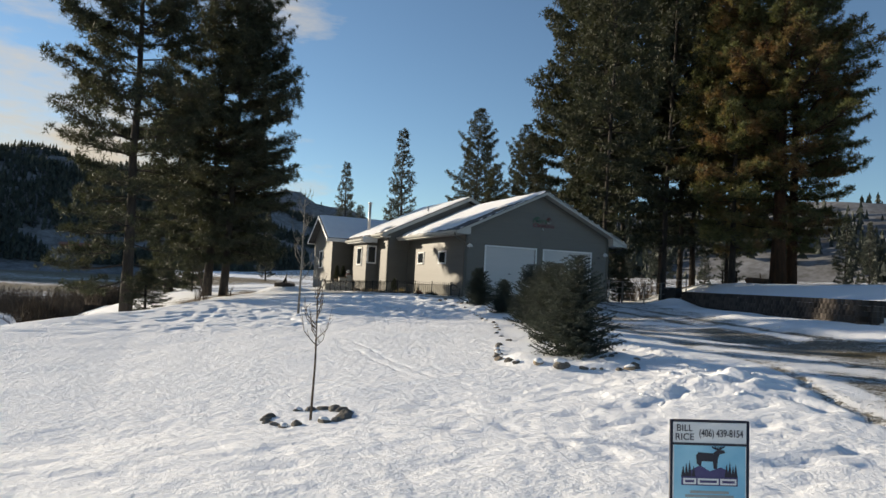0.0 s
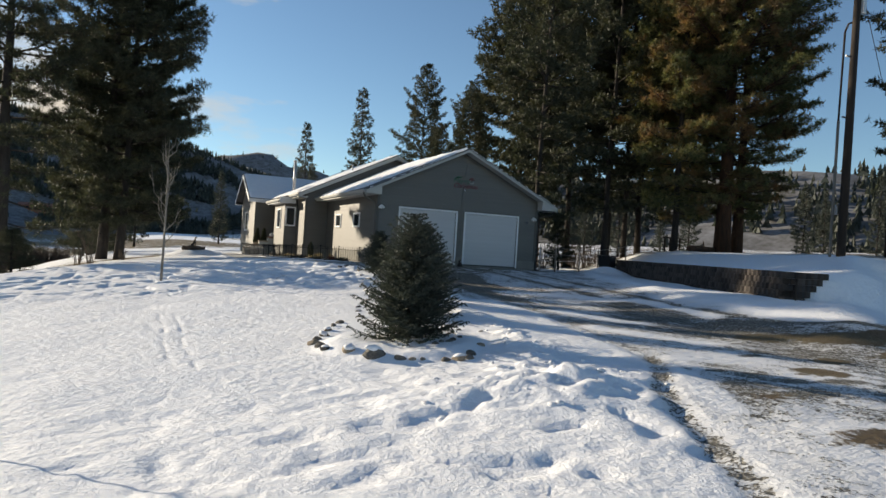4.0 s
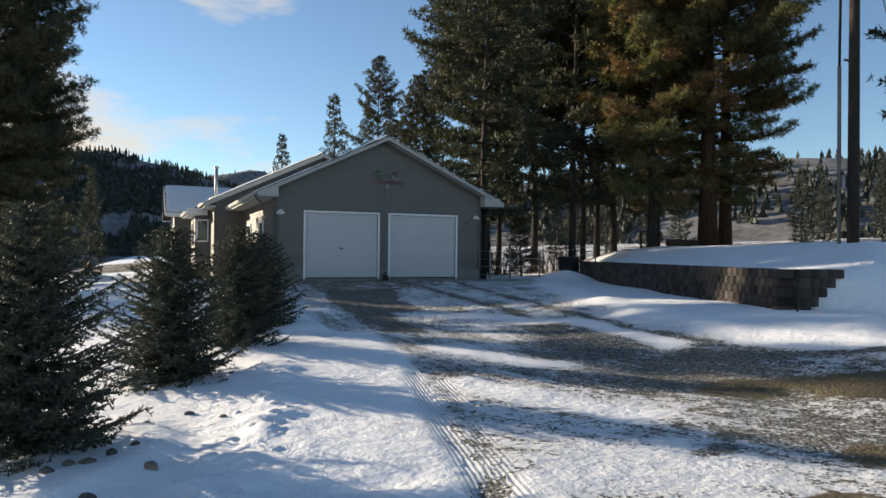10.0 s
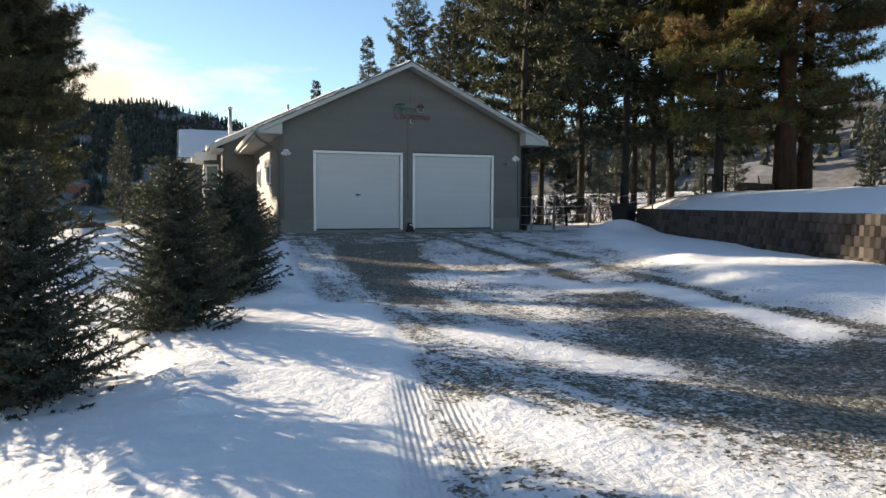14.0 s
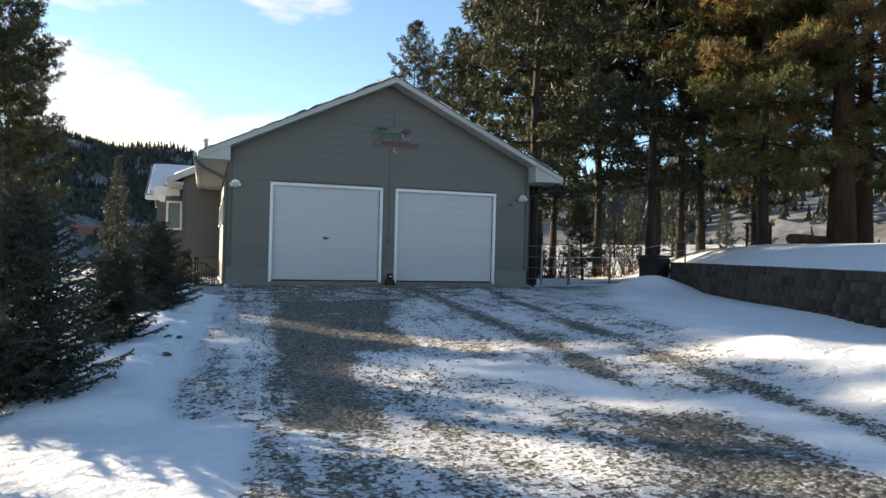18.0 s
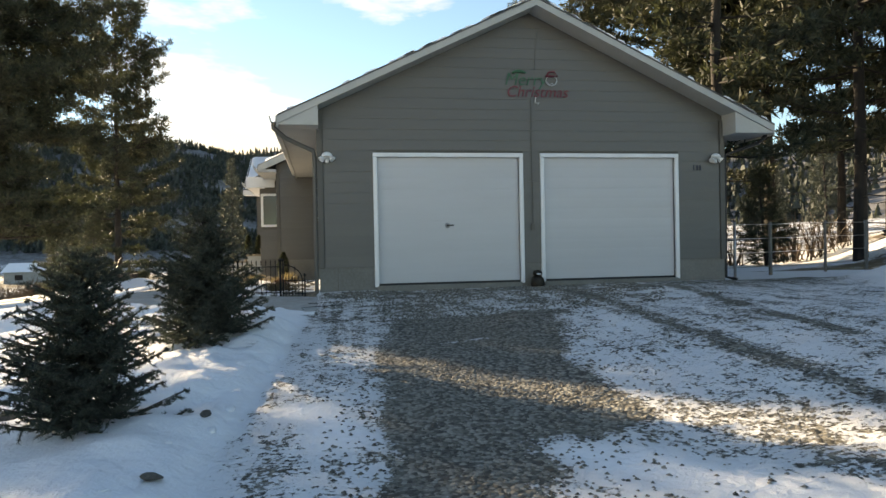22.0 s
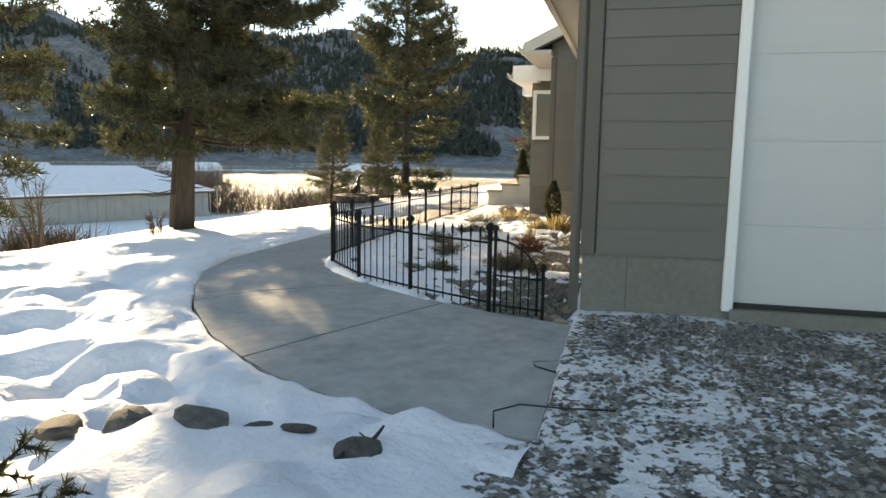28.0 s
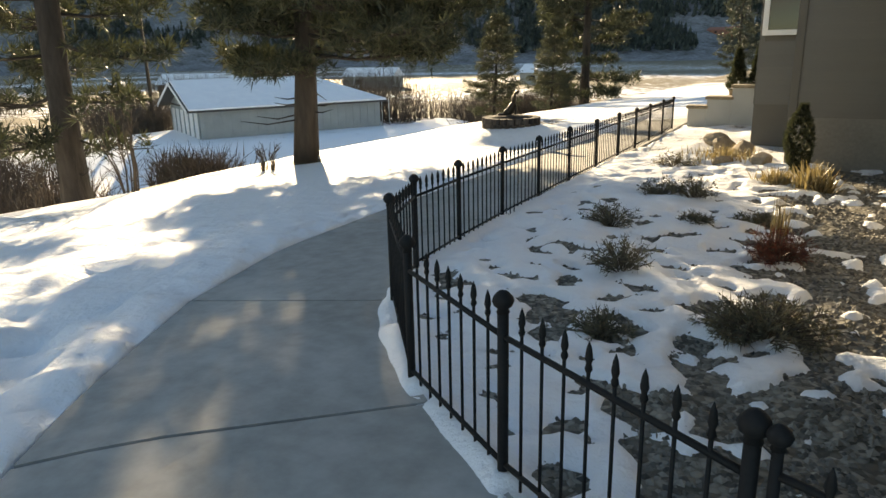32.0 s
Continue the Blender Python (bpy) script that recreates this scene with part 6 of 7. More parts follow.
FAR_B = pine(8, 16.0, 1.0, 3.0, 0.17, M_FARTREE, M_BARK, 1400, (0.38, 0.10), 7, (0.08, 1.0), 0.62, 0.15, twigs=False, dead=0)

tree("pine", "tall dark pine on the brow of the lawn", PINE_A, -14.55, 6.75, 0)
tree("pine", "tall dark pine on the brow of the lawn", PINE_B, -10.25, 8.75, 0, (0.95, 0.95, 0.93))
tree("pine", "tall dark pine on the brow of the lawn", PINE_B, -11.0, 9.65, 25, (1.05, 1.05, 1.02))
tree("pine", "dark pine beyond the round stone planter", PINE_E, -12.9, 32.7, 130, (0.95, 0.95, 1.0))
tree("pine", "young pine at the edge of the valley", PINE_S, -13.2, 29.0, 30, (0.6, 0.6, 0.45))
tree("pine", "young pine at the edge of the valley", PINE_S, -13.6, 3.4, 70, (0.5, 0.5, 0.2))
for x, y, me, turn, s in ((7.45, 2.0, PINE_D, 130, 0.86), (8.7, 12.6, PINE_D, 40, 0.48), (16.0, 12.3, PINE_C, 10, 1.15), (14.0, 5.6, PINE_D, 70, 1.12), (13.4, 14.6, PINE_C, 160, 1.08), (15.2, 16.7, PINE_C, 250, 1.15), (12.4, 20.5, PINE_D, 30, 0.6), (11.6, 23.6, PINE_D, 310, 0.48),
                          (18.5, 8.2, PINE_D, 300, 1.15), (16.8, 7.4, PINE_D, 200, 1.05), (12.9, 11.0, PINE_D, 95, 1.0), (20.5, 14.0, PINE_C, 45, 1.0), (11.0, 27.0, PINE_D, 120, 0.72), (23.5, 10.6, PINE_D, 15, 0.85)):
    tree("pine", "tall dark pine in the stand behind the garage", me, x, y, turn, (s, s, s))
tree("pine", "broad pine with rust-coloured needles and orange bark", PINE_R, 18.2, 1.1, 40)
tree("pine", "slim yellow-green pine with a few rusty boughs", PINE_Y, 15.75, 2.0, 80)
tree("pine", "pine with rust-coloured needles and orange bark", PINE_R, 19.6, 1.6, 220, (0.72, 0.72, 0.86))
for x, y, me, turn, s in ((21.6, -7.2, PINE_C, 90, 0.8), (25.6, -7.0, PINE_D, 10, 1.0), (23.5, -14.0, PINE_C, 200, 0.95), (31.0, -4.5, PINE_D, 140, 0.8), (28.0, -5.0, PINE_D, 60, 0.9), (27.5, -13.4, PINE_C, 280, 0.92)):
    tree("pine", "dark pine beside the lane", me, x, y, turn, (s, s, s))
for k, (x, y, s, me) in enumerate(((21, 119, 1.6, FAR_B), (24, 88, 1.7, FAR_B), (21, 58, 0.6, FAR_B), (-10.5, 68, 0.75, FAR_B), (26, 62, 1.1, FAR_B), (17, 48, 0.55, FAR_B), (10, 62, 0.6, FAR_A), (2, 95, 0.75, FAR_B))):
    tree("pine", "far dark conifer behind the house", me, x, y, 50 * k, (s, s, s), "far conifers")
rng = random.Random(11)
for k in range(34):
    a, d = rng.uniform(-20, 62), rng.uniform(34, 90)
    x, y = 8 + d * math.cos(radians(a)), -8 + d * math.sin(radians(a))
    s = rng.uniform(0.55, 1.0) * (0.55 if d < 58 else 0.85)
    if not (x > 24):
        continue
    tree("pine", "conifer on the snowy slope east of the house", (FAR_A, FAR_B)[k % 2], x, y, rng.uniform(0, 360), (s, s, s * rng.uniform(0.9, 1.1)), "slope conifers")


def spruce(seed, h, radius, per, half):
    """A young blue spruce: whorled branches with side twigs, all clothed in short needles."""
    rng, rs = random.Random(seed), np.random.RandomState(seed)
    trunk = tube("trunk", [(0, 0, -0.2), (0.01, 0, h * 0.5), (0, 0.01, h)], [0.045, 0.028, 0.006], M_BARK, 8)
    runs, seg = [], []
    z = 0.05
    while z < h * 0.97:
        t = z / h
        ln0 = radius * (1 - t) ** 0.62 * (0.92 + 0.08 * min(1, t / 0.15)) + 0.04
        n = 10 if t < 0.8 else 6
        a0 = rng.uniform(0, 6.28)
        for k in range(n):
            az = a0 + 6.283 * k / n + rng.uniform(-0.35, 0.35)
            zb = z + rng.uniform(-0.07, 0.07) * (1 - t) + 0.02
            ln = ln0 * rng.uniform(0.62, 1.08)
            out = Vector((math.cos(az), math.sin(az), 0))
            tang = Vector((-out.y, out.x, 0))
            rise = 0.0 + 0.5 * t
            p = lambda q: Vector((0, 0, zb)) + out * ln * q + Vector((0, 0, ln * (rise * q + 0.12 * q * q - 0.10 * (1 - t) * math.sin(q * 3.1))))
            runs.append(([p(0), p(0.5), p(1.0)], [0.008, 0.006, 0.003]))
            m = max(3, int(ln / 0.07))
            for j in range(m):
                q = (j + 0.6) / m
                seg.append((p(max(q - 1 / m, 0)), p(q)))
                tw = (0.34 * ln * (1.05 - q) + 0.05) * rng.uniform(0.7, 1.15)
                for s in (-1, 1):
                    w = (tang * s * 0.8 + out * 0.62 + Vector((0, 0, rng.uniform(-0.55, 0.6)))).normalized()
                    e = p(q) + w * tw
                    k2 = max(1, int(tw / 0.07))
                    for i in range(k2):
                        seg.append((p(q).lerp(e, i / k2), p(q).lerp(e, (i + 1) / k2)))
        z += 0.072 + 0.02 * (1 - t)
    a, b = np.array([tuple(s[0]) for s in seg]), np.array([tuple(s[1]) for s in seg])
    u = rs.rand(len(a), per, 1)
    base = a[:, None] + (b - a)[:, None] * u
    way = (b - a)[:, None] / (np.linalg.norm(b - a, axis=-1)[:, None, None] + 1e-6)
    d = rs.normal(size=base.shape) + way * 1.1 + np.array([0, 0, 0.35])
    d /= np.linalg.norm(d, axis=-1, keepdims=True)
    side = np.cross(d, rs.normal(size=base.shape))
    side /= np.linalg.norm(side, axis=-1, keepdims=True)
    ln = rs.uniform(0.022, 0.042, u.shape)
    tri = np.stack([base - side * half, base + side * half, base + d * ln], 2).reshape(-1, 3)
    return trunk, tubes_mesh("limbs", runs, M_BARK, 4), tri_mesh("crown", tri, M_SPRUCE)


SPR = (spruce(21, 1.85, 0.95, 15, 0.0063), spruce(22, 1.45, 0.78, 36, 0.0042))
for x, y, k, turn, s in ((-5.5, -16.35, 0, 0, 1.0), (-4.4, -13.8, 0, 60, 0.95), (-3.4, -11.55, 0, 140, 0.95), (-2.75, -9.45, 0, 250, 0.92), (-2.35, -6.85, 1, 30, 0.77), (-2.05, -4.14, 1, 170, 0.91)):
    tree("spruce", "young blue-green spruce in the snow beside the drive", SPR[k], x, y, turn, (s, s, s), "spruces along the drive", -0.03)


def bare_tree(name, label, seed, x, y, h, r, spread_to, first, wood=M_TWIG):
    """A leafless young tree with fine upright twigs."""
    rng = random.Random(seed)
    t = thing(name, label, "tree", at=pose(x, y, lie(x, y)))
    part("trunk", tube("trunk", [(0, 0, -0.1), (0.02, 0.01, h * 0.4), (0.0, 0.02, h * 0.98)], [r, r * 0.75, 0.004], wood, 8), None, t)
    runs = []
    for k in range(16):
        z = h * (first + (0.93 - first) * k / 16)
        az, ln = rng.uniform(0, 6.28), spread_to * (1.15 - 0.6 * k / 16) * rng.uniform(0.7, 1.1)
        out = Vector((math.cos(az), math.sin(az), 0))
        a, b, c = Vector((0, 0, z)), Vector((0, 0, z + ln * 0.45)) + out * ln * 0.45, Vector((0, 0, z + ln * 1.35)) + out * ln * 0.62
        runs.append(([a, b, c], [r * 0.38, r * 0.26, 0.002]))
        for j in range(4):
            q = a.lerp(b, 0.5 + 0.12 * j) if j < 2 else b.lerp(c, 0.2 * j - 0.2)
            w = Vector((rng.uniform(-1, 1), rng.uniform(-1, 1), rng.uniform(0.6, 1.6))).normalized()
            runs.append(([q, q + w * ln * 0.35], [r * 0.2, 0.0015]))
    part("branch_work", tubes_mesh("branches", runs, wood, 4), None, t)
    return t


bare_tree("sapling", "thin leafless sapling inside a ring of stones", 31, -10.9, -19.1, 1.75, 0.017, 0.27, 0.5)
bare_tree("sapling", "thin leafless birch on the lawn", 32, -8.7, -4.6, 4.2, 0.04, 0.85, 0.25, M_GREYWOOD)

# ---- stones ----
STONES = [rock_mesh(s, M_STONE) for s in range(4)]
TANS = [rock_mesh(s + 10, M_TANSTONE, 1.0, 0.75, 0.5) for s in range(3)]
rng = random.Random(41)


CAPS = []
for s in range(3):
    bm = bmesh.new()
    bmesh.ops.create_icosphere(bm, subdivisions=2, radius=1.0)
    for v in bm.verts:
        k = 1 + 0.15 * math.sin(3 * v.co.x + s) + 0.12 * math.sin(4 * v.co.y + 2 * s)
        v.co = Vector((v.co.x * k, v.co.y * k, v.co.z if v.co.z > 0 else v.co.z * 0.2))
    CAPS.append(from_bm("snow_cap", bm, M_SNOW, True))


def stone(x, y, r, label, group, tan=False, dz=0.0, squash=1.0, cap=False):
    ob = new("stone", rng.choice(TANS if tan else STONES))
    ob.matrix_basis = Matrix.LocRotScale((x, y, lie(x, y) + r * dz), Euler((rng.uniform(-0.3, 0.3), rng.uniform(-0.3, 0.3), rng.uniform(0, 6.28))), (r, r * rng.uniform(0.8, 1.1), r * squash))
    if cap:
        part("snow_cap", CAPS[len(bpy.data.objects) % 3], None, ob, "soft snow cap", Matrix.LocRotScale((0.1, 0, 0.28), None, (0.78, 0.6, 0.42)))
    return tagged(ob, label, "stone", group)


for k in range(19):
    a = 2 * math.pi * k / 19
    if k in (6, 7, 14):
        continue
    stone(-10.9 + 0.5 * math.cos(a), -18.9 + 0.47 * math.sin(a), rng.uniform(0.075, 0.115) * (1.15 if k < 4 or k > 16 else 1), "dark field stone in the ring round the sapling", "sapling ring stones", cap=k in (5, 12, 15))
EDGING = [(-2.5, -3.2), (-3.2, -6.4), (-3.75, -8.6), (-4.3, -10.5), (-5.5, -13.6)]
run = sum(math.dist(p, q) for p, q in zip(EDGING, EDGING[1:]))
s = 0.0
while s < run:
    p = along(EDGING, s / run)
    stone(p.x + rng.gauss(0, 0.05), p.y + rng.gauss(0, 0.05), rng.uniform(0.06, 0.11), "snow-capped field stone edging the spruce bed", "bed edging stones", rng.random() < 0.55, -0.05, 0.9, rng.random() < 0.5)
    s += rng.uniform(0.35, 0.8)
for k, (x, y, r) in enumerate(((-6.78, -15.81, 0.125), (-6.76, -16.18, 0.11), (-6.76, -16.5, 0.09), (-6.52, -16.85, 0.13), (-6.29, -17.25, 0.19), (-6.01, -17.5, 0.09), (-5.87, -17.58, 0.06), (-5.74, -17.62, 0.05), (-5.46, -17.73, 0.085), (-5.3, -17.76, 0.12), (-5.12, -17.77, 0.085),
                               (-5.02, -17.55, 0.1), (-4.64, -17.1, 0.08), (-6.46, -15.11, 0.11), (-6.62, -15.35, 0.09), (-6.3, -14.7, 0.1), (-6.1, -14.3, 0.09), (-5.9, -13.95, 0.1))):
    stone(x, y, r, "snow-capped field stone in the ring round the spruce", "bed edging stones", k % 3 == 0, 0.05, 0.95, k in (2, 3, 4, 9, 13, 15))
for x, y, r in ((-5.29, -16.95, 0.065), (-5.17, -16.86, 0.06), (-5.05, -16.89, 0.07), (-5.47, -16.84, 0.055), (-4.9, -16.7, 0.07), (-4.75, -16.6, 0.05), (-4.3, -15.6, 0.06), (-4.05, -15.9, 0.045)):
    stone(x, y, r, "small dark stone in the snow", "bed edging stones")
for x, y, r in ((-2.9, -2.45, 0.13), (-2.61, -2.38, 0.135), (-2.34, -2.24, 0.155), (-2.13, -2.14, 0.105), (-1.9, -2.22, 0.085), (-1.55, -2.44, 0.11)):
    stone(x, y, r, "grey-brown flat stone half buried in snow beside the walk", "walk edging stones", False, 0.1, 0.5)
for x, y, r in ((-1.0, -0.2, 0.07), (-0.99, 0.12, 0.07), (-1.06, 0.25, 0.065), (-0.98, -0.02, 0.06), (-1.1, 0.08, 0.06), (-1.07, -0.1, 0.055), (-1.03, -0.3, 0.05), (-1.15, -0.02, 0.045)):
    stone(x, y, r, "tan sandstone lump piled by the downspout", "downspout stones", True, 0.3, 0.8)
for x, y, r in ((-2.6, 8.6, 0.28), (-2.9, 9.3, 0.25), (-2.3, 8.0, 0.2), (-3.1, 10.0, 0.25), (-2.75, 7.9, 0.16)):
    stone(x, y, r, "tan sandstone boulder in the planting bed", "bed boulders", True, 0.3)

for x, y, r in ((-1.62, -6.88, 0.05), (-1.7, -7.95, 0.065)):
    stone(x, y, r, "small dark stone on the snow beside the drive", "drive edge stones", False, 0.3, 0.6)
for x, y, turn, ln in ((-2.95, -4.0, 20, 0.26), (-1.55, -2.4, 75, 0.34)):
    stick = thing("fallen_stick", "short dark stick lying in the snow", "stick", "fallen sticks", pose(x, y, lie(x, y) + 0.008, 0, 0, turn))
    part("wood", tube("wood", [(-ln / 2, 0, 0.0), (-ln / 6, 0.012, 0.01), (ln / 5, -0.008, 0.006), (ln / 2, 0.015, 0.02)], [0.011, 0.013, 0.01, 0.005], M_BARK, 6), None, stick)
    part("side_twig", tube("side_twig", [(ln / 8, 0, 0.008), (ln / 5, 0.06, 0.02)], [0.006, 0.003], M_BARK, 5), None, stick)

# broken chunks of crusted snow thrown up beside the drive
rs = np.random.RandomState(77)
CHUNKS = []
for k in range(5):
    bm = bmesh.new()
    bmesh.ops.create_icosphere(bm, subdivisions=2, radius=1.0)
    cuts = [(Vector(rs.normal(size=3)).normalized(), rs.uniform(0.5, 0.85)) for _ in range(6)]
    for v in bm.verts:
        for way, far in cuts:
            over = v.co.dot(way) - far
            if over > 0:
                v.co -= way * over * 0.8
        v.co *= rs.uniform(0.93, 1.07)
    CHUNKS.append(from_bm("snow_chunk", bm, M_SNOW, True))
for cx, cy, sx, sy, many in ((-5.2, -19.6, 0.7, 0.42, 34), (-4.6, -18.5, 0.3, 0.35, 14), (-3.9, -17.1, 0.2, 0.45, 9), (-3.6, -15.9, 0.18, 0.45, 9), (-3.35, -14.2, 0.18, 0.4, 7), (-1.72, -8.6, 0.1, 0.9, 8), (-1.45, -5.0, 0.1, 0.9, 8)):
    for x, y in zip(rs.normal(cx, sx, many), rs.normal(cy, sy, many)):
        r = 0.022 + 0.05 * rs.rand() ** 2
        ob = new("snow_chunk", CHUNKS[rs.randint(5)])
        ob.matrix_basis = Matrix.LocRotScale((x, y, lie(x, y) - 0.08 * r), Euler((0, 0, rs.uniform(0, 6.28))), (r, r * rs.uniform(0.6, 1.0), r * rs.uniform(0.35, 0.65)))
        tagged(ob, "broken chunk of crusted snow beside the drive", "snow", "snow chunks")

# loose gravel on the bare strip of the drive, before the doors and along the house
rs = np.random.RandomState(9)
base = np.array([(1, 0.1, 0), (-0.1, 0.85, 0.05), (-0.95, -0.1, 0), (0.05, -0.8, -0.05), (0.1, 0.05, 0.62)])
tri = [(0, 1, 4), (1, 2, 4), (2, 3, 4), (3, 0, 4)]


def pebbles(name, label, xs, ys, lo, hi, material):
    n = len(xs)
    r, a = rs.uniform(lo, hi, n), rs.uniform(0, 6.28, n)
    c, s = np.cos(a), np.sin(a)
    b = base[None] * rs.uniform(0.75, 1.2, (n, 5, 3))
    vx = xs[:, None] + r[:, None] * (c[:, None] * b[..., 0] - s[:, None] * b[..., 1])
    vy = ys[:, None] + r[:, None] * (s[:, None] * b[..., 0] + c[:, None] * b[..., 1])
    vz = np.array([lie(x, y) for x, y in zip(xs, ys)])[:, None] + r[:, None] * (b[..., 2] + 0.08)
    vs = np.stack([vx, vy, vz], -1).reshape(-1, 3)
    fs = [(o + i, o + j, o + k) for o in range(0, 5 * n, 5) for i, j, k in tri]
    return tagged(new(name, mesh_of(name, vs.tolist(), fs, material)), label, "gravel", kind="stuff")


def pebble_material():
    m, n, l, p = nodes_of("loose_gravel")
    g, co = n.new("ShaderNodeNewGeometry"), n.new("ShaderNodeTexCoord")
    col = mixed(n, l, g.outputs["Random Per Island"], (0.05, 0.047, 0.042), (0.31, 0.29, 0.25))
    col = mixed(n, l, ramp(n, l, noise_node(n, l, co.outputs["Object"], 60.0), 0.35, 0.7), col, mixed(n, l, 0.5, col, (0.12, 0.10, 0.08)))
    l.new(col, p.inputs["Base Color"])
    p.inputs["Roughness"].default_value = 0.9
    return m


M_PEBBLE = pebble_material()
n = 12000
gxs, gys = rs.uniform(-0.9, 3.4, n), rs.uniform(-10.5, -0.4, n)
keep = rs.rand(n) < np.exp(-np.abs((gxs - np.interp(gys, (-11, -8, -6, -3.7, -1.5), (-0.25, -0.05, 0.42, 0.98, 1.3))) / 1.1) ** 3)
pebbles("gravel", "loose grey crushed gravel on the drive", gxs[keep], gys[keep], 0.009, 0.022, M_PEBBLE)
n = 9000
gxs, gys = rs.uniform(-0.85, 4.5, n), -0.15 - 3.0 * rs.rand(n) ** 1.4
keep = lumps(gxs, gys, 0.22, 31) + 0.7 * lumps(gxs, gys, 0.6, 32) + 0.15 * smooth(-1.0, 0.6, gxs) > 0.06
pebbles("gravel", "dark crushed gravel with snow between, before the garage", gxs[keep], gys[keep], 0.011, 0.029, M_PEBBLE)
n = 16000
gys = rs.uniform(-0.25, 7.5, n)
gxs = -0.98 - 2.4 * rs.rand(n) ** 1.3
keep = (lumps(gxs, gys, 0.25, 33) > -0.4) & (gxs > np.interp(gys, [p[1] for p in PATH_IN], [p[0] for p in PATH_IN]) + 0.15)
pebbles("gravel", "grey pebble mulch along the house wall", gxs[keep], gys[keep], 0.01, 0.026, M_PEBBLE)


# ---- planting bed ----
def tuft(name, label, seed, x, y, h, r, material, count=220, lean=0.5, width=0.006, category="plant"):
    """A clump of stems or leaves growing from one spot."""
    rs = np.random.RandomState(seed)
    az, tilt = rs.uniform(0, 6.283, count), np.abs(rs.normal(0, lean, count))
    ln = h * rs.uniform(0.55, 1.05, count)
    d = np.stack([np.cos(az) * np.sin(tilt), np.sin(az) * np.sin(tilt), np.cos(tilt)], -1)
    b = np.stack([rs.normal(0, r * 0.25, count), rs.normal(0, r * 0.25, count), np.zeros(count)], -1)
    side = np.stack([-np.sin(az), np.cos(az), np.zeros(count)], -1) * width
    midp = b + d * (ln * 0.55)[:, None]
    tip = b + d * ln[:, None] + np.stack([np.cos(az), np.sin(az), -0.6 * np.ones(count)], -1) * (ln * 0.18 * tilt)[:, None]
    tri = np.concatenate([np.stack([b - side, b + side, midp + side], 1), np.stack([b - side, midp + side, midp - side], 1), np.stack([midp - side, midp + side, tip], 1)], 0).reshape(-1, 3)
    t = thing(name, label, category, "planting bed", pose(x, y, lie(x, y) - 0.02))
    part("foliage", tri_mesh("foliage", tri, material), None, t)
    rng = random.Random(seed)
    for _ in range(5):
        a, q = rng.uniform(0, 6.28), rng.uniform(0.1, 0.35) * r
        part("stem", tube("stem", [(0, 0, -0.03), (q * math.cos(a) * 0.5, q * math.sin(a) * 0.5, h * 0.3), (q * math.cos(a), q * math.sin(a), h * 0.7)], [0.006, 0.005, 0.002], M_TWIG, 5), None, t, "thin brown stem")
    return t


def mound(name, label, seed, x, y, h, r, material, twigs=60, leaves=14, leaf=(0.05, 0.007)):
    """A low rounded shrub: stems fanning from the root, small leaves along them."""
    rs = np.random.RandomState(seed)
    t = thing(name, label, "shrub", "planting bed", pose(x, y, lie(x, y) - 0.02))
    az, out = rs.uniform(0, 6.283, twigs), np.sqrt(rs.rand(twigs))
    reach = np.stack([np.cos(az) * out * r, np.sin(az) * out * r, h * np.sqrt(1.05 - out ** 2 * 0.8) * rs.uniform(0.7, 1.1, twigs)], -1)
    runs = [([(0, 0, -0.02), tuple(p * (0.45, 0.45, 0.6)), tuple(p)], [0.005, 0.0035, 0.0015]) for p in reach]
    part("stem_work", tubes_mesh("stem_work", runs, M_TWIG, 4), None, t, "thin brown stems")
    tagged(t.children[0], "thin brown stems", kind="stuff")
    share = rs.uniform(0.45, 1.0, (twigs, 5, 1))
    spots = (reach[:, None, :] * share + rs.normal(0, 0.012, (twigs, 5, 3))).reshape(-1, 3)
    spots[:, 2] = np.maximum(spots[:, 2], 0.03)
    ways = np.repeat(reach / (np.linalg.norm(reach, axis=-1, keepdims=True) + 1e-6), 5, 0)
    part("foliage", tri_mesh("foliage", blades(spots, ways, leaves, leaf[0], leaf[1], rs, 0.25), material), None, t)
    return t


for k, (x, y, h, r) in enumerate(((-2.98, 3.95, 0.22, 0.24), (-2.54, 2.72, 0.21, 0.26), (-2.92, 5.4, 0.22, 0.24), (-2.58, 5.25, 0.24, 0.26), (-3.2, 7.4, 0.18, 0.36), (-2.38, 4.22, 0.11, 0.15), (-2.36, 1.72, 0.12, 0.17), (-2.0, 4.6, 0.1, 0.16))):
    mound("shrub", "small grey-brown dormant shrub poking through snow", 50 + k, x, y, h, r, M_SAGE, 46, 5)
mound("shrub", "low grey-brown juniper mound in the gravel", 60, -1.67, 2.0, 0.22, 0.34, M_SAGE, 110, 7)
mound("shrub", "dark red-stemmed dormant shrub in the bed", 61, -1.72, 3.4, 0.26, 0.22, M_REDTWIG, 70, 5, (0.06, 0.006))
tuft("ornamental_grass", "sparse upright tan grass behind the red shrub", 65, -1.75, 3.7, 0.5, 0.12, M_DRYGRASS, 40, 0.12, 0.004, "grass clump")
tuft("ornamental_grass", "clump of tan dry ornamental grass", 62, -2.0, 6.55, 0.24, 0.3, M_DRYGRASS, 300, 0.6, 0.006, "grass clump")
tuft("ornamental_grass", "clump of tan dry ornamental grass", 63, -1.65, 6.3, 0.36, 0.3, M_DRYGRASS, 240, 0.75, 0.008, "grass clump")
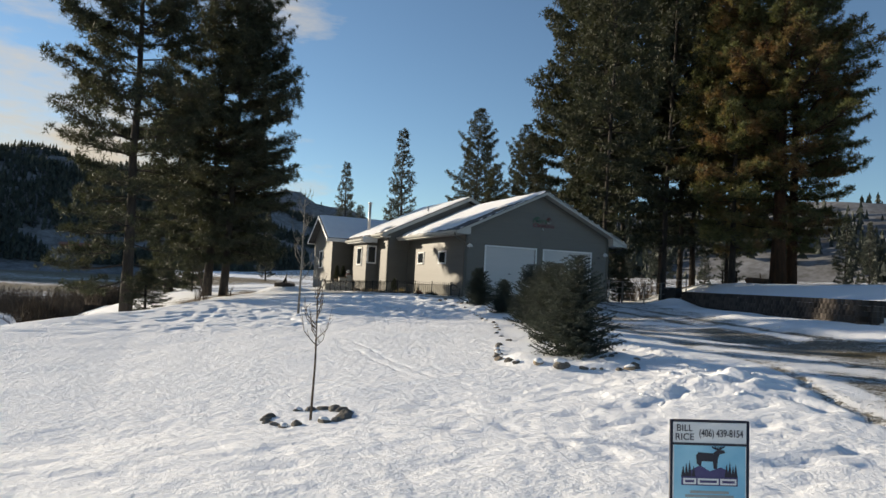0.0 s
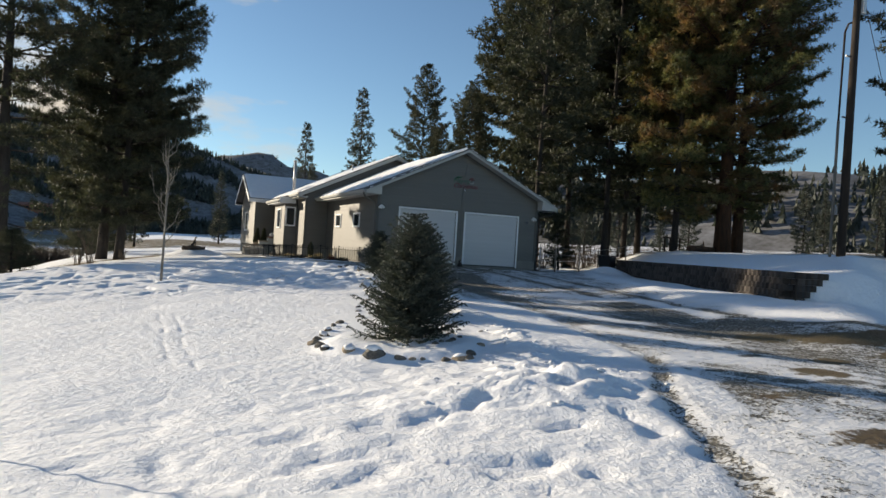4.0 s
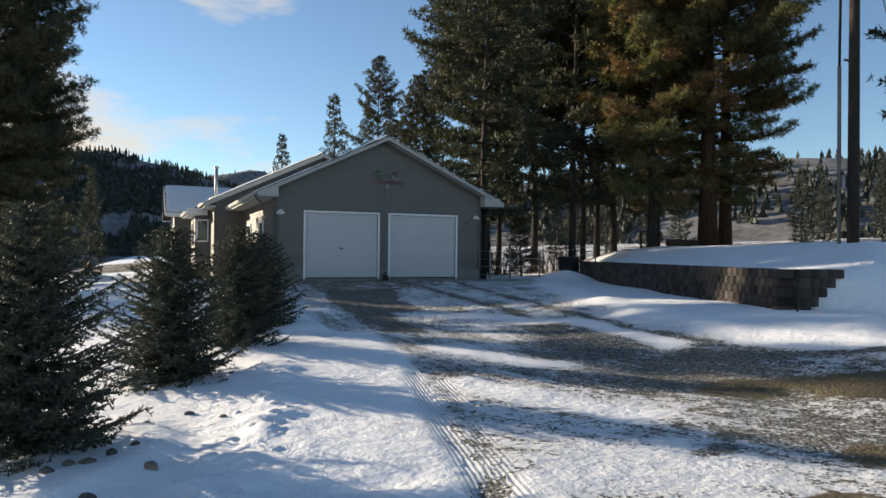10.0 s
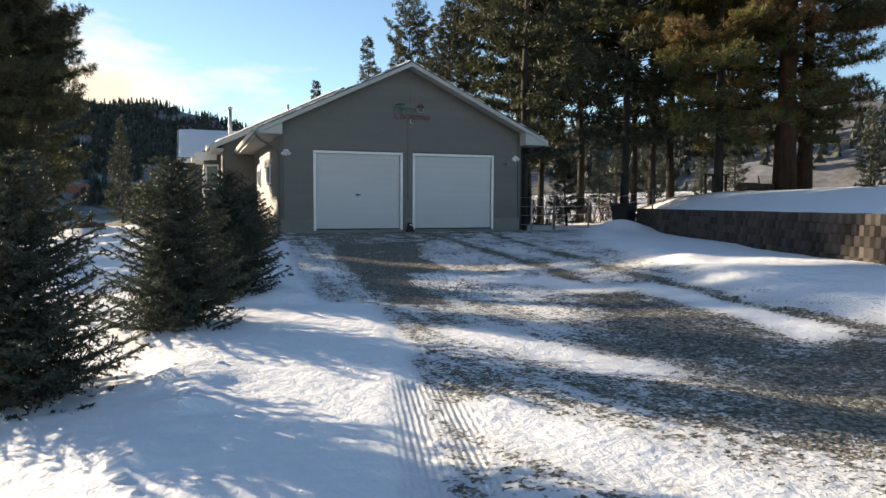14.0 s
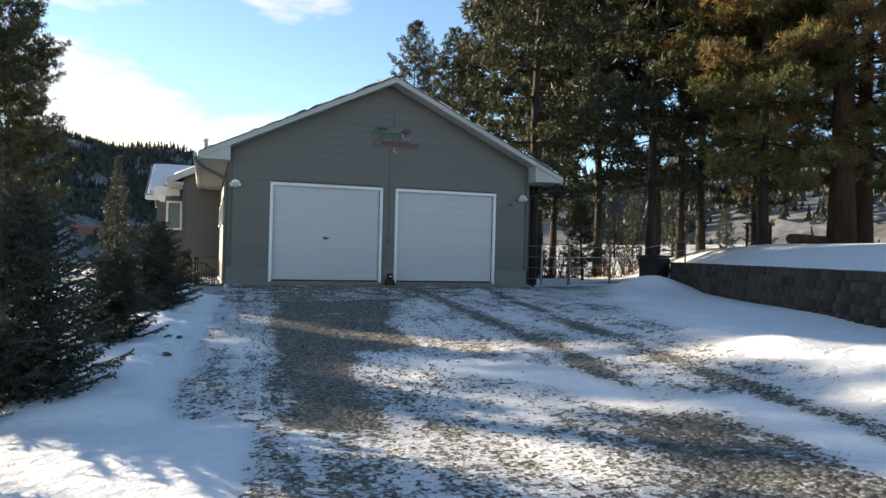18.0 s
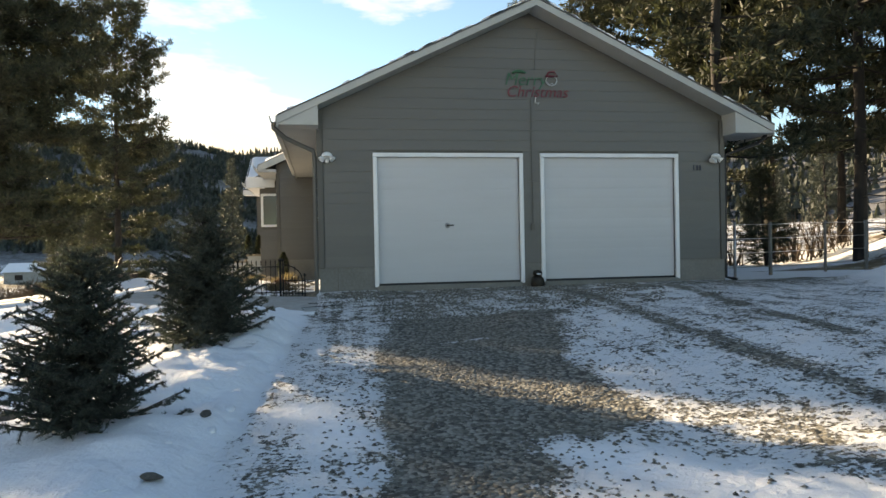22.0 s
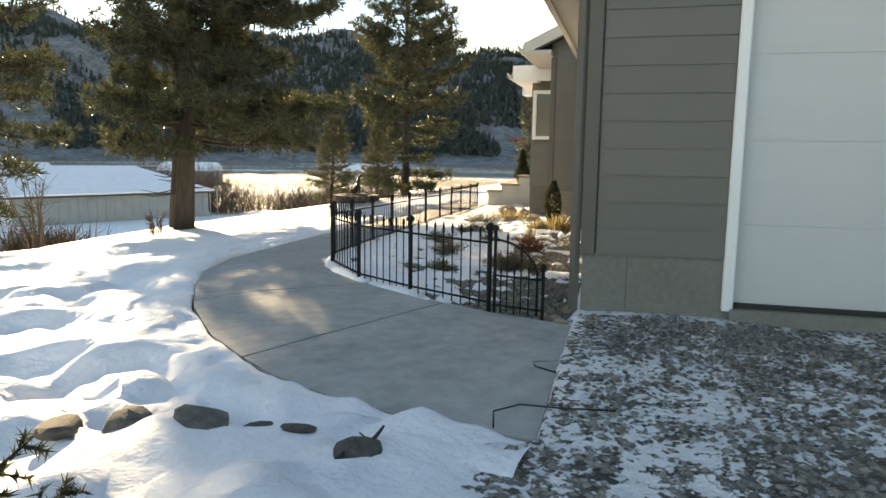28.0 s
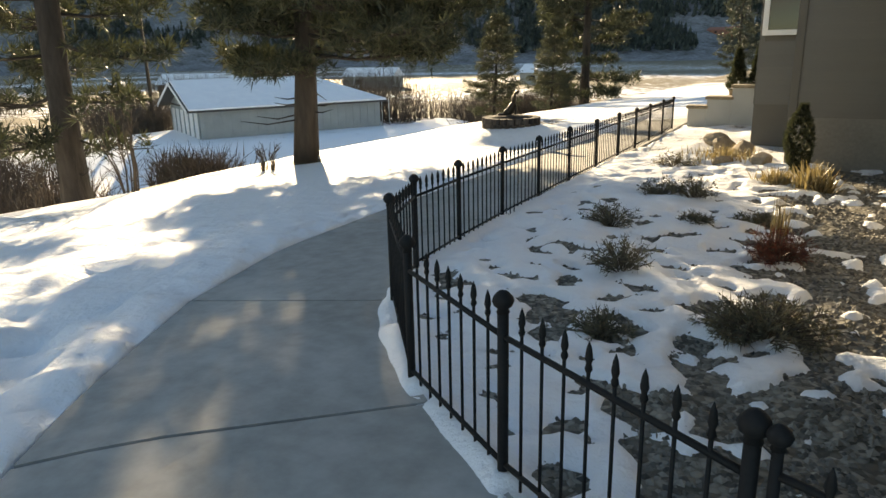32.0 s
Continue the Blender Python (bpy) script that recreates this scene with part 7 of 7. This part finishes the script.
tuft("ornamental_grass", "low tan clump among the boulders", 64, -2.75, 8.2, 0.25, 0.7, M_DRYGRASS, 420, 0.8, 0.006, "grass clump")
arb = thing("arborvitae", "narrow dark brown-green columnar evergreen by the wall", "shrub", at=Matrix.LocRotScale((-1.83, 7.1, lie(-1.83, 7.1)), None, (0.75, 0.75, 0.85)))
rs = np.random.RandomState(70)
t = rs.rand(900)
az = rs.uniform(0, 6.28, 900)
rad = 0.16 * np.sin(np.clip(t * 1.08, 0, 1) * math.pi) ** 0.6 * rs.uniform(0.6, 1, 900) + 0.02
cs = np.stack([rad * np.cos(az) - 0.05 * np.sin(t * 2.6), rad * np.sin(az), 0.05 + 0.86 * t], -1)
part("crown", tri_mesh("crown", blades(cs, np.stack([np.cos(az), np.sin(az), 1.2 + 0 * az], -1), 12, 0.07, 0.012, rs, 0.5), M_NEEDLE), None, arb)

# stepped porch wall with pots beyond the bed
porch = thing("porch_step_wall", "cream stucco step wall descending to the walk with flat stone caps", "wall")
for k, (x0, x1, z1) in enumerate(((-2.95, -2.6, 0.62), (-3.4, -2.95, 0.42), (-3.85, -3.4, 0.2), (-4.2, -3.85, 0.02))):
    part("wall_block", a_box(x0, 13.2, -0.6, x1, 13.45, z1, 0.008), M_CREAM, porch)
    part("cap_stone", a_box(x0 - 0.03, 13.15, z1, x1 + 0.03, 13.5, z1 + 0.06, 0.012), M_TANSTONE, porch, "flat tan cap stone")
part("porch_floor", a_box(-3.85, 13.45, -0.6, AX, 16.15, 0.12), M_CONC, porch)
for x in (-3.05, -3.42):
    pot = thing("potted_conifer", "small dark cone-shaped conifer in a pot on the porch", "plant", "porch conifers", pose(x, 13.9, 0.12))
    part("pot", lathe("pot", [(0.0, 0.0), (0.11, 0.0), (0.15, 0.22), (0.16, 0.24), (0.13, 0.24), (0.0, 0.2)], M_TANSTONE, 14), None, pot)
    t, az = rs.rand(500), rs.uniform(0, 6.28, 500)
    rad = 0.2 * (1 - t) * rs.uniform(0.5, 1, 500)
    part("crown", tri_mesh("crown", blades(np.stack([rad * np.cos(az), rad * np.sin(az), 0.25 + 0.75 * t], -1), np.stack([np.cos(az), np.sin(az), 0.8 + 0 * az], -1), 12, 0.09, 0.016, rs, 0.4), M_NEEDLE), None, pot)
deco = thing("porch_figure", "red and white seasonal figure standing by the front door", "ornament", at=pose(-2.4, 15.3, 0.12))
part("body", lathe("body", [(0.0, 0.0), (0.2, 0.0), (0.22, 0.3), (0.12, 0.6), (0.0, 0.62)], M_RED, 14), None, deco)
part("head", lathe("head", [(0.0, 0.58), (0.1, 0.62), (0.13, 0.72), (0.08, 0.82), (0.0, 0.85)], M_WHITE, 14), None, deco)

# ---- round planter with an animal sculpture ----
ring = thing("round_planter", "round dark stone planter on the lawn", "planter", at=Matrix.LocRotScale((-6.95, 10.8, lie(-6.95, 10.8) - 0.05), None, (0.52, 0.52, 0.72)))
for c in range(2):
    for k in range(23):
        a = 15.65 * k + 8 * c
        part("planter_block", blocks[k % 4], None, ring, at=pose(0, 0, 0.06 + 0.145 * c, 0, 0, a) @ pose(0, -0.92, 0))
part("soil", lathe("soil", [(0.0, 0.0), (0.86, 0.0), (0.86, 0.27), (0.4, 0.33), (0.0, 0.34)], M_BLOCK, 24), None, ring, "dark soil")
# the sculpture is one plain mesh
bm = bmesh.new()
for (cx, cz, rx, rz, ang) in ((0.0, 0.28, 0.13, 0.3, 25), (0.1, 0.62, 0.09, 0.2, 10), (0.2, 0.86, 0.07, 0.13, 50), (-0.12, 0.12, 0.17, 0.14, 0), (0.16, 0.2, 0.05, 0.24, 5), (-0.32, 0.06, 0.2, 0.05, 0)):
    bmesh.ops.create_uvsphere(bm, u_segments=12, v_segments=8, radius=1, matrix=pose(cx, 0, cz, 0, ang, 0) @ Matrix.Diagonal((rx, 0.11, rz, 1)))
statue = new("animal_statue", from_bm("animal_statue", bm, M_BRONZE, True))
statue.matrix_basis = Matrix.LocRotScale((-6.95, 10.8, lie(-6.95, 10.8) + 0.17), Euler((0, 0, radians(20))), (0.52, 0.52, 0.5))
tagged(statue, "dark bronze howling animal statue seated on the round planter", "statue")

# rustic table and a fallen trunk among the pines
table = thing("rustic_table", "small weathered wooden table standing in the snow among the pines", "table", at=pose(16.2, 2.6, lie(16.2, 2.6), 0, 0, 35))
for k in range(4):
    part("plank", a_box(-0.7, -0.36 + 0.18 * k, 0.68, 0.7, -0.19 + 0.18 * k, 0.72, 0.006), M_POLE, table)
for x in (-0.55, 0.55):
    for y in (-0.25, 0.25):
        part("leg", a_box(x - 0.04, y - 0.04, -0.1, x + 0.04, y + 0.04, 0.68, 0.006), M_POLE, table)
log = thing("fallen_log", "fallen brown pine log lying beside the rusty pine", "log", at=pose(16.6, 0.9, lie(16.6, 0.9) + 0.14, 0, 0, 20))
part("trunk", tube("log_trunk", [(-1.3, 0, 0.0), (-0.4, 0.03, 0.03), (0.5, 0.0, 0.02), (1.2, -0.04, 0.05)], [0.16, 0.15, 0.14, 0.12], M_REDBARK, 10), None, log)
part("branch_stub", tube("stub", [(0.2, 0, 0.1), (0.3, 0.1, 0.45)], [0.035, 0.02], M_REDBARK, 6), None, log)

# ---- valley ----
shed = thing("storage_shed", "long pale metal storage shed with a snow-covered roof", "shed", at=Matrix.Translation((-39.9, 32.0, 0)) @ pose(0, 0, 0, 0, 0, math.degrees(math.atan2(11.1, 6.0))))
L, W, zb, ze, zp = 13.8, 9.5, -5.0, -2.15, -0.45
part("gable_wall", prism([(0, 0.02, ze), (0, W - 0.02, ze), (0, W / 2, zp - 0.22)], (0.12, 0, 0)), M_SHEDWALL, shed)
sw = part("shed_wall", a_box(0, 0, zb, L, W, ze - 0.12), M_SHEDWALL, shed)
for k in range(24):
    part("cladding_rib", a_box(0.3 + k * 0.62, -0.03, zb, 0.36 + k * 0.62, 0.0, ze), M_SHEDWALL, sw)
for k in range(6):
    part("bay_door", a_box(-0.05, 0.5 + k * 1.5, zb + 0.2, 0.0, 1.45 + k * 1.5, ze - 0.35), M_WHITE, shed, "white roll-up bay door")
HIP = 4.2
for k in range(7):
    part("corner_trim", a_box(-0.06, 0.2 + k * 1.5, zb + 0.1, -0.02, 0.34 + k * 1.5, ze - 0.1), M_SHEDWALL, shed)
# shadow under the eave, drawn as a near-black strip
part("eave_shadow_board", a_box(0, -0.3, ze - 0.16, L + 0.3, -0.26, ze - 0.02), M_DARK, shed, "dark strip standing in for the eave's shadow")


def roof_plate(name, pts, material, label=""):
    bm = bmesh.new()
    a = [bm.verts.new(p) for p in pts]
    b = [bm.verts.new((p[0], p[1], p[2] - 0.12)) for p in pts]
    bm.faces.new(a)
    bm.faces.new(b[::-1])
    for i in range(len(pts)):
        bm.faces.new((a[i], b[i], b[(i + 1) % len(pts)], a[(i + 1) % len(pts)]))
    bmesh.ops.recalc_face_normals(bm, faces=bm.faces)
    return part(name, bm, material, shed, label)


for up, name, material in ((0.0, "roof_slope", M_SHINGLE), (0.14, "roof_snow", M_SNOW)):
    e, r, xl, xr = ze - 0.1 + up, zp + up, -0.9 + up, L + 0.5 - up
    roof_plate(name, [(xl, -0.45, e), (xr, -0.45, e), (xr - HIP, W / 2, r), (xl, W / 2, r)], material)
    roof_plate(name, [(xl, W + 0.45, e), (xl, W / 2, r), (xr - HIP, W / 2, r), (xr, W + 0.45, e)], material)
    roof_plate(name, [(xr, -0.45, e), (xr, W + 0.45, e), (xr - HIP, W / 2, r)], material)
for ya in (-0.45, W + 0.45):
    part("rake_board", prism([(-0.93, ya, ze - 0.3), (-0.93, W / 2, zp - 0.2), (-0.93, W / 2, zp + 0.02), (-0.93, ya, ze - 0.08)], (0.04, 0, 0)), M_WHITE, shed)


def thicket(seed, x, y, r, h, material=M_TWIG, count=900, label="leafless brown willow thicket on the valley floor", group="valley thickets"):
    rs = np.random.RandomState(seed)
    az, tilt = rs.uniform(0, 6.283, count), np.abs(rs.normal(0, 0.45, count))
    ln = h * rs.uniform(0.5, 1.05, count)
    b = np.stack([rs.uniform(-r, r, count), rs.uniform(-r, r, count) * 0.7, np.zeros(count)], -1)
    d = np.stack([np.cos(az) * np.sin(tilt), np.sin(az) * np.sin(tilt), np.cos(tilt)], -1)
    side = np.cross(d, rs.normal(size=d.shape))
    side /= np.linalg.norm(side, axis=-1, keepdims=True)
    q = b + d * ln[:, None]
    tris = [np.stack([b - side * 0.03, b + side * 0.03, q], 1)]
    for f in (0.45, 0.6, 0.75, 0.88):
        o = b + d * (ln * f)[:, None]
        w = d + rs.normal(0, 0.6, d.shape)
        w /= np.linalg.norm(w, axis=-1, keepdims=True)
        tris.append(np.stack([o - side * 0.018, o + side * 0.018, o + w * (ln * 0.35)[:, None]], 1))
    t = thing("thicket", label, "bush", group, pose(x, y, lie(x, y) - 0.1))
    part("twig_work", tri_mesh("twigs", np.concatenate(tris).reshape(-1, 3), material), None, t)


for k, (x, y, r, h) in enumerate(((-32, 14, 3.5, 3.0), (-24, 11, 2.5, 2.2), (-48, 55, 5, 3.6), (-30, 55, 4.5, 3.2), (-24, 50, 4, 3.0), (-20, 44, 3, 2.4), (-27, 2, 3, 2.4), (-25, -8, 3.0, 2.2), (-30, -16, 4, 2.6), (-23, -20, 2.5, 1.8), (-60, 40, 5, 4), (-17, 36, 2.2, 1.8), (-18.5, 13, 1.2, 1.5), (-36, 48, 4, 3), (-55, 22, 5, 3.5), (-47, 8, 5, 3.5), (-40, -4, 5, 3), (-70, 60, 7, 4), (-58, 52, 4.5, 3.6), (-52, 36, 3.5, 3), (-95, 80, 9, 5), (-80, 105, 9, 5), (-110, 50, 9, 5))):
    thicket(80 + k, x, y, r, h)
for k, (x, y, r, h) in enumerate(((11.5, 9.5, 1.2, 1.5), (15.5, 9.5, 1.2, 1.5), (12.0, 16.0, 1.6, 1.8))):
    thicket(140 + k, x, y, r, h, count=110, label="leafless brown brush among the pine trunks", group="brush behind the garage")


def brow_bush(seed, x, y, h, r, label):
    rng = random.Random(seed)
    t = thing("leafless_bush", label, "bush", "brow bushes", pose(x, y, lie(x, y)))
    for _ in range(9):
        az, lean = rng.uniform(0, 6.28), rng.uniform(0.15, 0.75)
        out = Vector((math.cos(az), math.sin(az), 0))
        a, b = Vector((out.x * 0.1, out.y * 0.1, -0.1)), out * r * lean * 0.6 + Vector((0, 0, h * 0.55))
        c = b + out * r * lean * 0.4 + Vector((rng.uniform(-0.1, 0.1), rng.uniform(-0.1, 0.1), h * 0.45 * rng.uniform(0.7, 1.1)))
        runs = [([a, a.lerp(b, 0.5) + Vector((0.02, 0.02, 0.06)), b, c], [0.018, 0.014, 0.010, 0.003])]
        for _ in range(9):
            s = a.lerp(b, rng.uniform(0.3, 1)) if rng.random() < 0.5 else b.lerp(c, rng.uniform(0, 0.8))
            w = (out * rng.uniform(0, 0.8) + Vector((rng.uniform(-0.6, 0.6), rng.uniform(-0.6, 0.6), rng.uniform(0.2, 1)))).normalized()
            runs.append(([s, s + w * h * rng.uniform(0.15, 0.32)], [0.006, 0.002]))
        part("stem", tubes_mesh("stem", runs, M_TWIG, 4), None, t)


brow_bush(301, -11.2, 5.6, 1.35, 0.8, "dark leafless bush on the brow beside a pine")
brow_bush(302, -11.6, 4.4, 0.7, 0.5, "low leafless bush on the brow")
brow_bush(303, -10.1, 7.5, 0.45, 0.3, "low leafless bush on the brow")
for x, y, turn, sx, sz in ((10.2, 7.6, 40, 0.4, 0.26), (12.1, 7.0, 110, 0.5, 0.32), (9.3, 10.5, 200, 0.5, 0.36)):
    tree("pine", "young pine growing behind the garage", PINE_S, x, y, turn, (sx, sx, sz))
tree("pine", "young pine beyond the round stone planter", PINE_S, -11.5, 19.5, 15, (0.55, 0.55, 0.36))
pole = thing("utility_pole", "thin grey utility pole behind the storage shed", "pole", at=pose(-50.5, 36.5, lie(-50.5, 36.5)))
part("shaft", tube("shaft", [(0, 0, -0.5), (0, 0, 9)], [0.16, 0.11], M_POLE, 8), None, pole)

# ---- distance: wooded hills round the valley ----
def hill(name, label, ring_pts, depth, seed, trees):
    """A hillside rising behind a line of (x, y, top) points, with snow and a wood of small conifers."""
    rs = np.random.RandomState(seed)
    m, k = len(ring_pts) * 8, 18
    s = np.linspace(0, len(ring_pts) - 1, m)
    px = np.interp(s, range(len(ring_pts)), [p[0] for p in ring_pts])
    py = np.interp(s, range(len(ring_pts)), [p[1] for p in ring_pts])
    top = np.interp(s, range(len(ring_pts)), [p[2] for p in ring_pts])
    nrm = np.stack([px, py], -1) / np.hypot(px, py)[:, None]
    u = np.linspace(0, 1, k)
    ex = px[:, None] + nrm[:, 0:1] * u * depth
    ey = py[:, None] + nrm[:, 1:2] * u * depth
    ez = -7 + (top[:, None] + 7) * (u * u * (3 - 2 * u)) * (1 + 0.25 * lumps(ex, ey, 45, seed)) + 6 * lumps(ex, ey, 20, seed + 1) * u
    ids = np.arange(m * k).reshape(m, k)
    f = np.stack([ids[:-1, :-1], ids[1:, :-1], ids[1:, 1:], ids[:-1, 1:]], -1).reshape(-1, 4)
    ob = new(name, mesh_of(name, np.stack([ex, ey, ez], -1).reshape(-1, 3).tolist(), [tuple(q) for q in f.tolist()], M_HILL, True))
    tagged(ob, label, "hill", kind="structure")
    a, b = rs.uniform(0, m - 1.001, trees), 1 - 0.86 * rs.rand(trees) ** 0.8
    fi = b * (k - 1)
    i0 = fi.astype(int).clip(0, k - 2)
    w = (fi - i0)
    a0 = a.astype(int)
    aw = a - a0
    pick = lambda g: (g[a0, i0] * (1 - w) + g[a0, i0 + 1] * w) * (1 - aw) + (g[a0 + 1, i0] * (1 - w) + g[a0 + 1, i0 + 1] * w) * aw
    cx, cy, cz = pick(ex) + rs.uniform(-4, 4, trees), pick(ey) + rs.uniform(-4, 4, trees), pick(ez)
    ok = lumps(cx, cy, 26, seed + 2) > -0.2
    cx, cy, cz = cx[ok], cy[ok], cz[ok]
    hs = rs.uniform(3.6, 8.5, len(cx)) * (1.0 if depth > 200 else 0.75)
    tris = []
    for lv in range(3):
        for q in range(3):
            an = rs.uniform(0, 6.28, len(cx))
            rr = hs * (0.26 - 0.07 * lv) * rs.uniform(0.7, 1.2, len(cx))
            z0, z1 = cz + hs * (0.06 + 0.27 * lv), cz + hs * (0.5 + 0.25 * lv)
            p0 = np.stack([cx + rr * np.cos(an), cy + rr * np.sin(an), z0], -1)
            p1 = np.stack([cx + rr * np.cos(an + 2.3), cy + rr * np.sin(an + 2.3), z0 + hs * 0.03], -1)
            tris.append(np.stack([p0, p1, np.stack([cx, cy, z1], -1)], 1))
    wood = new(name + "_wood", tri_mesh(name + "_wood", np.concatenate(tris).reshape(-1, 3), M_FARTREE))
    tagged(wood, "dense dark conifer wood covering a far hillside", "woods", kind="stuff")


# snow tone kept dark: the far slope's shade is put into the colour
M_HILL = surf("shaded_snowy_hillside", (0.075, 0.07, 0.062), (0.24, 0.24, 0.25), 0.5, 0.11, 0.9, 0.0)
hill("hillside", "snow-patched wooded hillside across the valley", [(-530, -64, 96), (-480, 96, 120), (-400, 240, 112), (-288, 336, 112), (-176, 392, 106), (-80, 420, 99), (0, 456, 83), (96, 480, 48)], 270, 90, 29000)
hill("far_ridge", "white mountain ridge beyond the valley", [(-570, 510, 40), (-270, 760, 54), (-80, 840, 80), (120, 865, 135), (300, 840, 80)], 350, 95, 500)
hill("east_slope", "snowy wooded slope rising east of the house", [(110, -120, 20), (120, -40, 26), (110, 40, 30), (90, 110, 30), (60, 170, 26)], 120, 100, 5000)
# small buildings and a bank across the valley
for k, (x, y, w, mat_) in enumerate(((-75, 488, 21, M_RUSTROOF), (-62, 150, 9, M_SHEDWALL), (-95, 130, 12, M_SHEDWALL), (-110, 95, 16, M_DARK), (-130, 60, 10, M_SHEDWALL))):
    hut = thing("far_building", "small low building far across the valley", "building", "far buildings", pose(x, y, lie(x, y) if k else 8.8, 0, 0, 15 * k - 20))
    part("wall", a_box(-w / 2, -3, -0.5 if k else -5.0, w / 2, 3, 2.6), mat_, hut)
    part("roof", prism([(-w / 2 - 0.4, -3.5, 2.5), (-w / 2 - 0.4, 0, 4.4), (-w / 2 - 0.4, 3.5, 2.5)], (w + 0.8, 0, 0)), M_RUSTROOF if k == 0 else M_SNOW, hut, "rust-red roof" if k == 0 else "snow-covered roof")
    part("window", a_box(-w / 4, -3.05, 0.8, -w / 4 + 1.6, -3.0, 1.9), M_GLASS, hut)

# thin black cord trailing over the end of the walk
cord = thing("ground_cord", "thin black electric cord trailing from the walk into the gravel", "cord")
cz = at_ground(-0.95, -1.2) - 0.025
part("strand", tube("strand", [(-1.12, -1.98, cz - 0.01), (-1.15, -1.82, cz), (-1.05, -1.7, cz), (-0.85, -1.72, cz + 0.01), (-0.62, -1.68, cz + 0.01)], 0.0045, M_BLACKPLASTIC, 5), None, cord)
part("strand", tube("strand", [(-0.9, -1.2, cz), (-1.06, -1.1, cz), (-1.08, -1.02, cz), (-0.95, -0.98, cz)], 0.0045, M_BLACKPLASTIC, 5), None, cord)
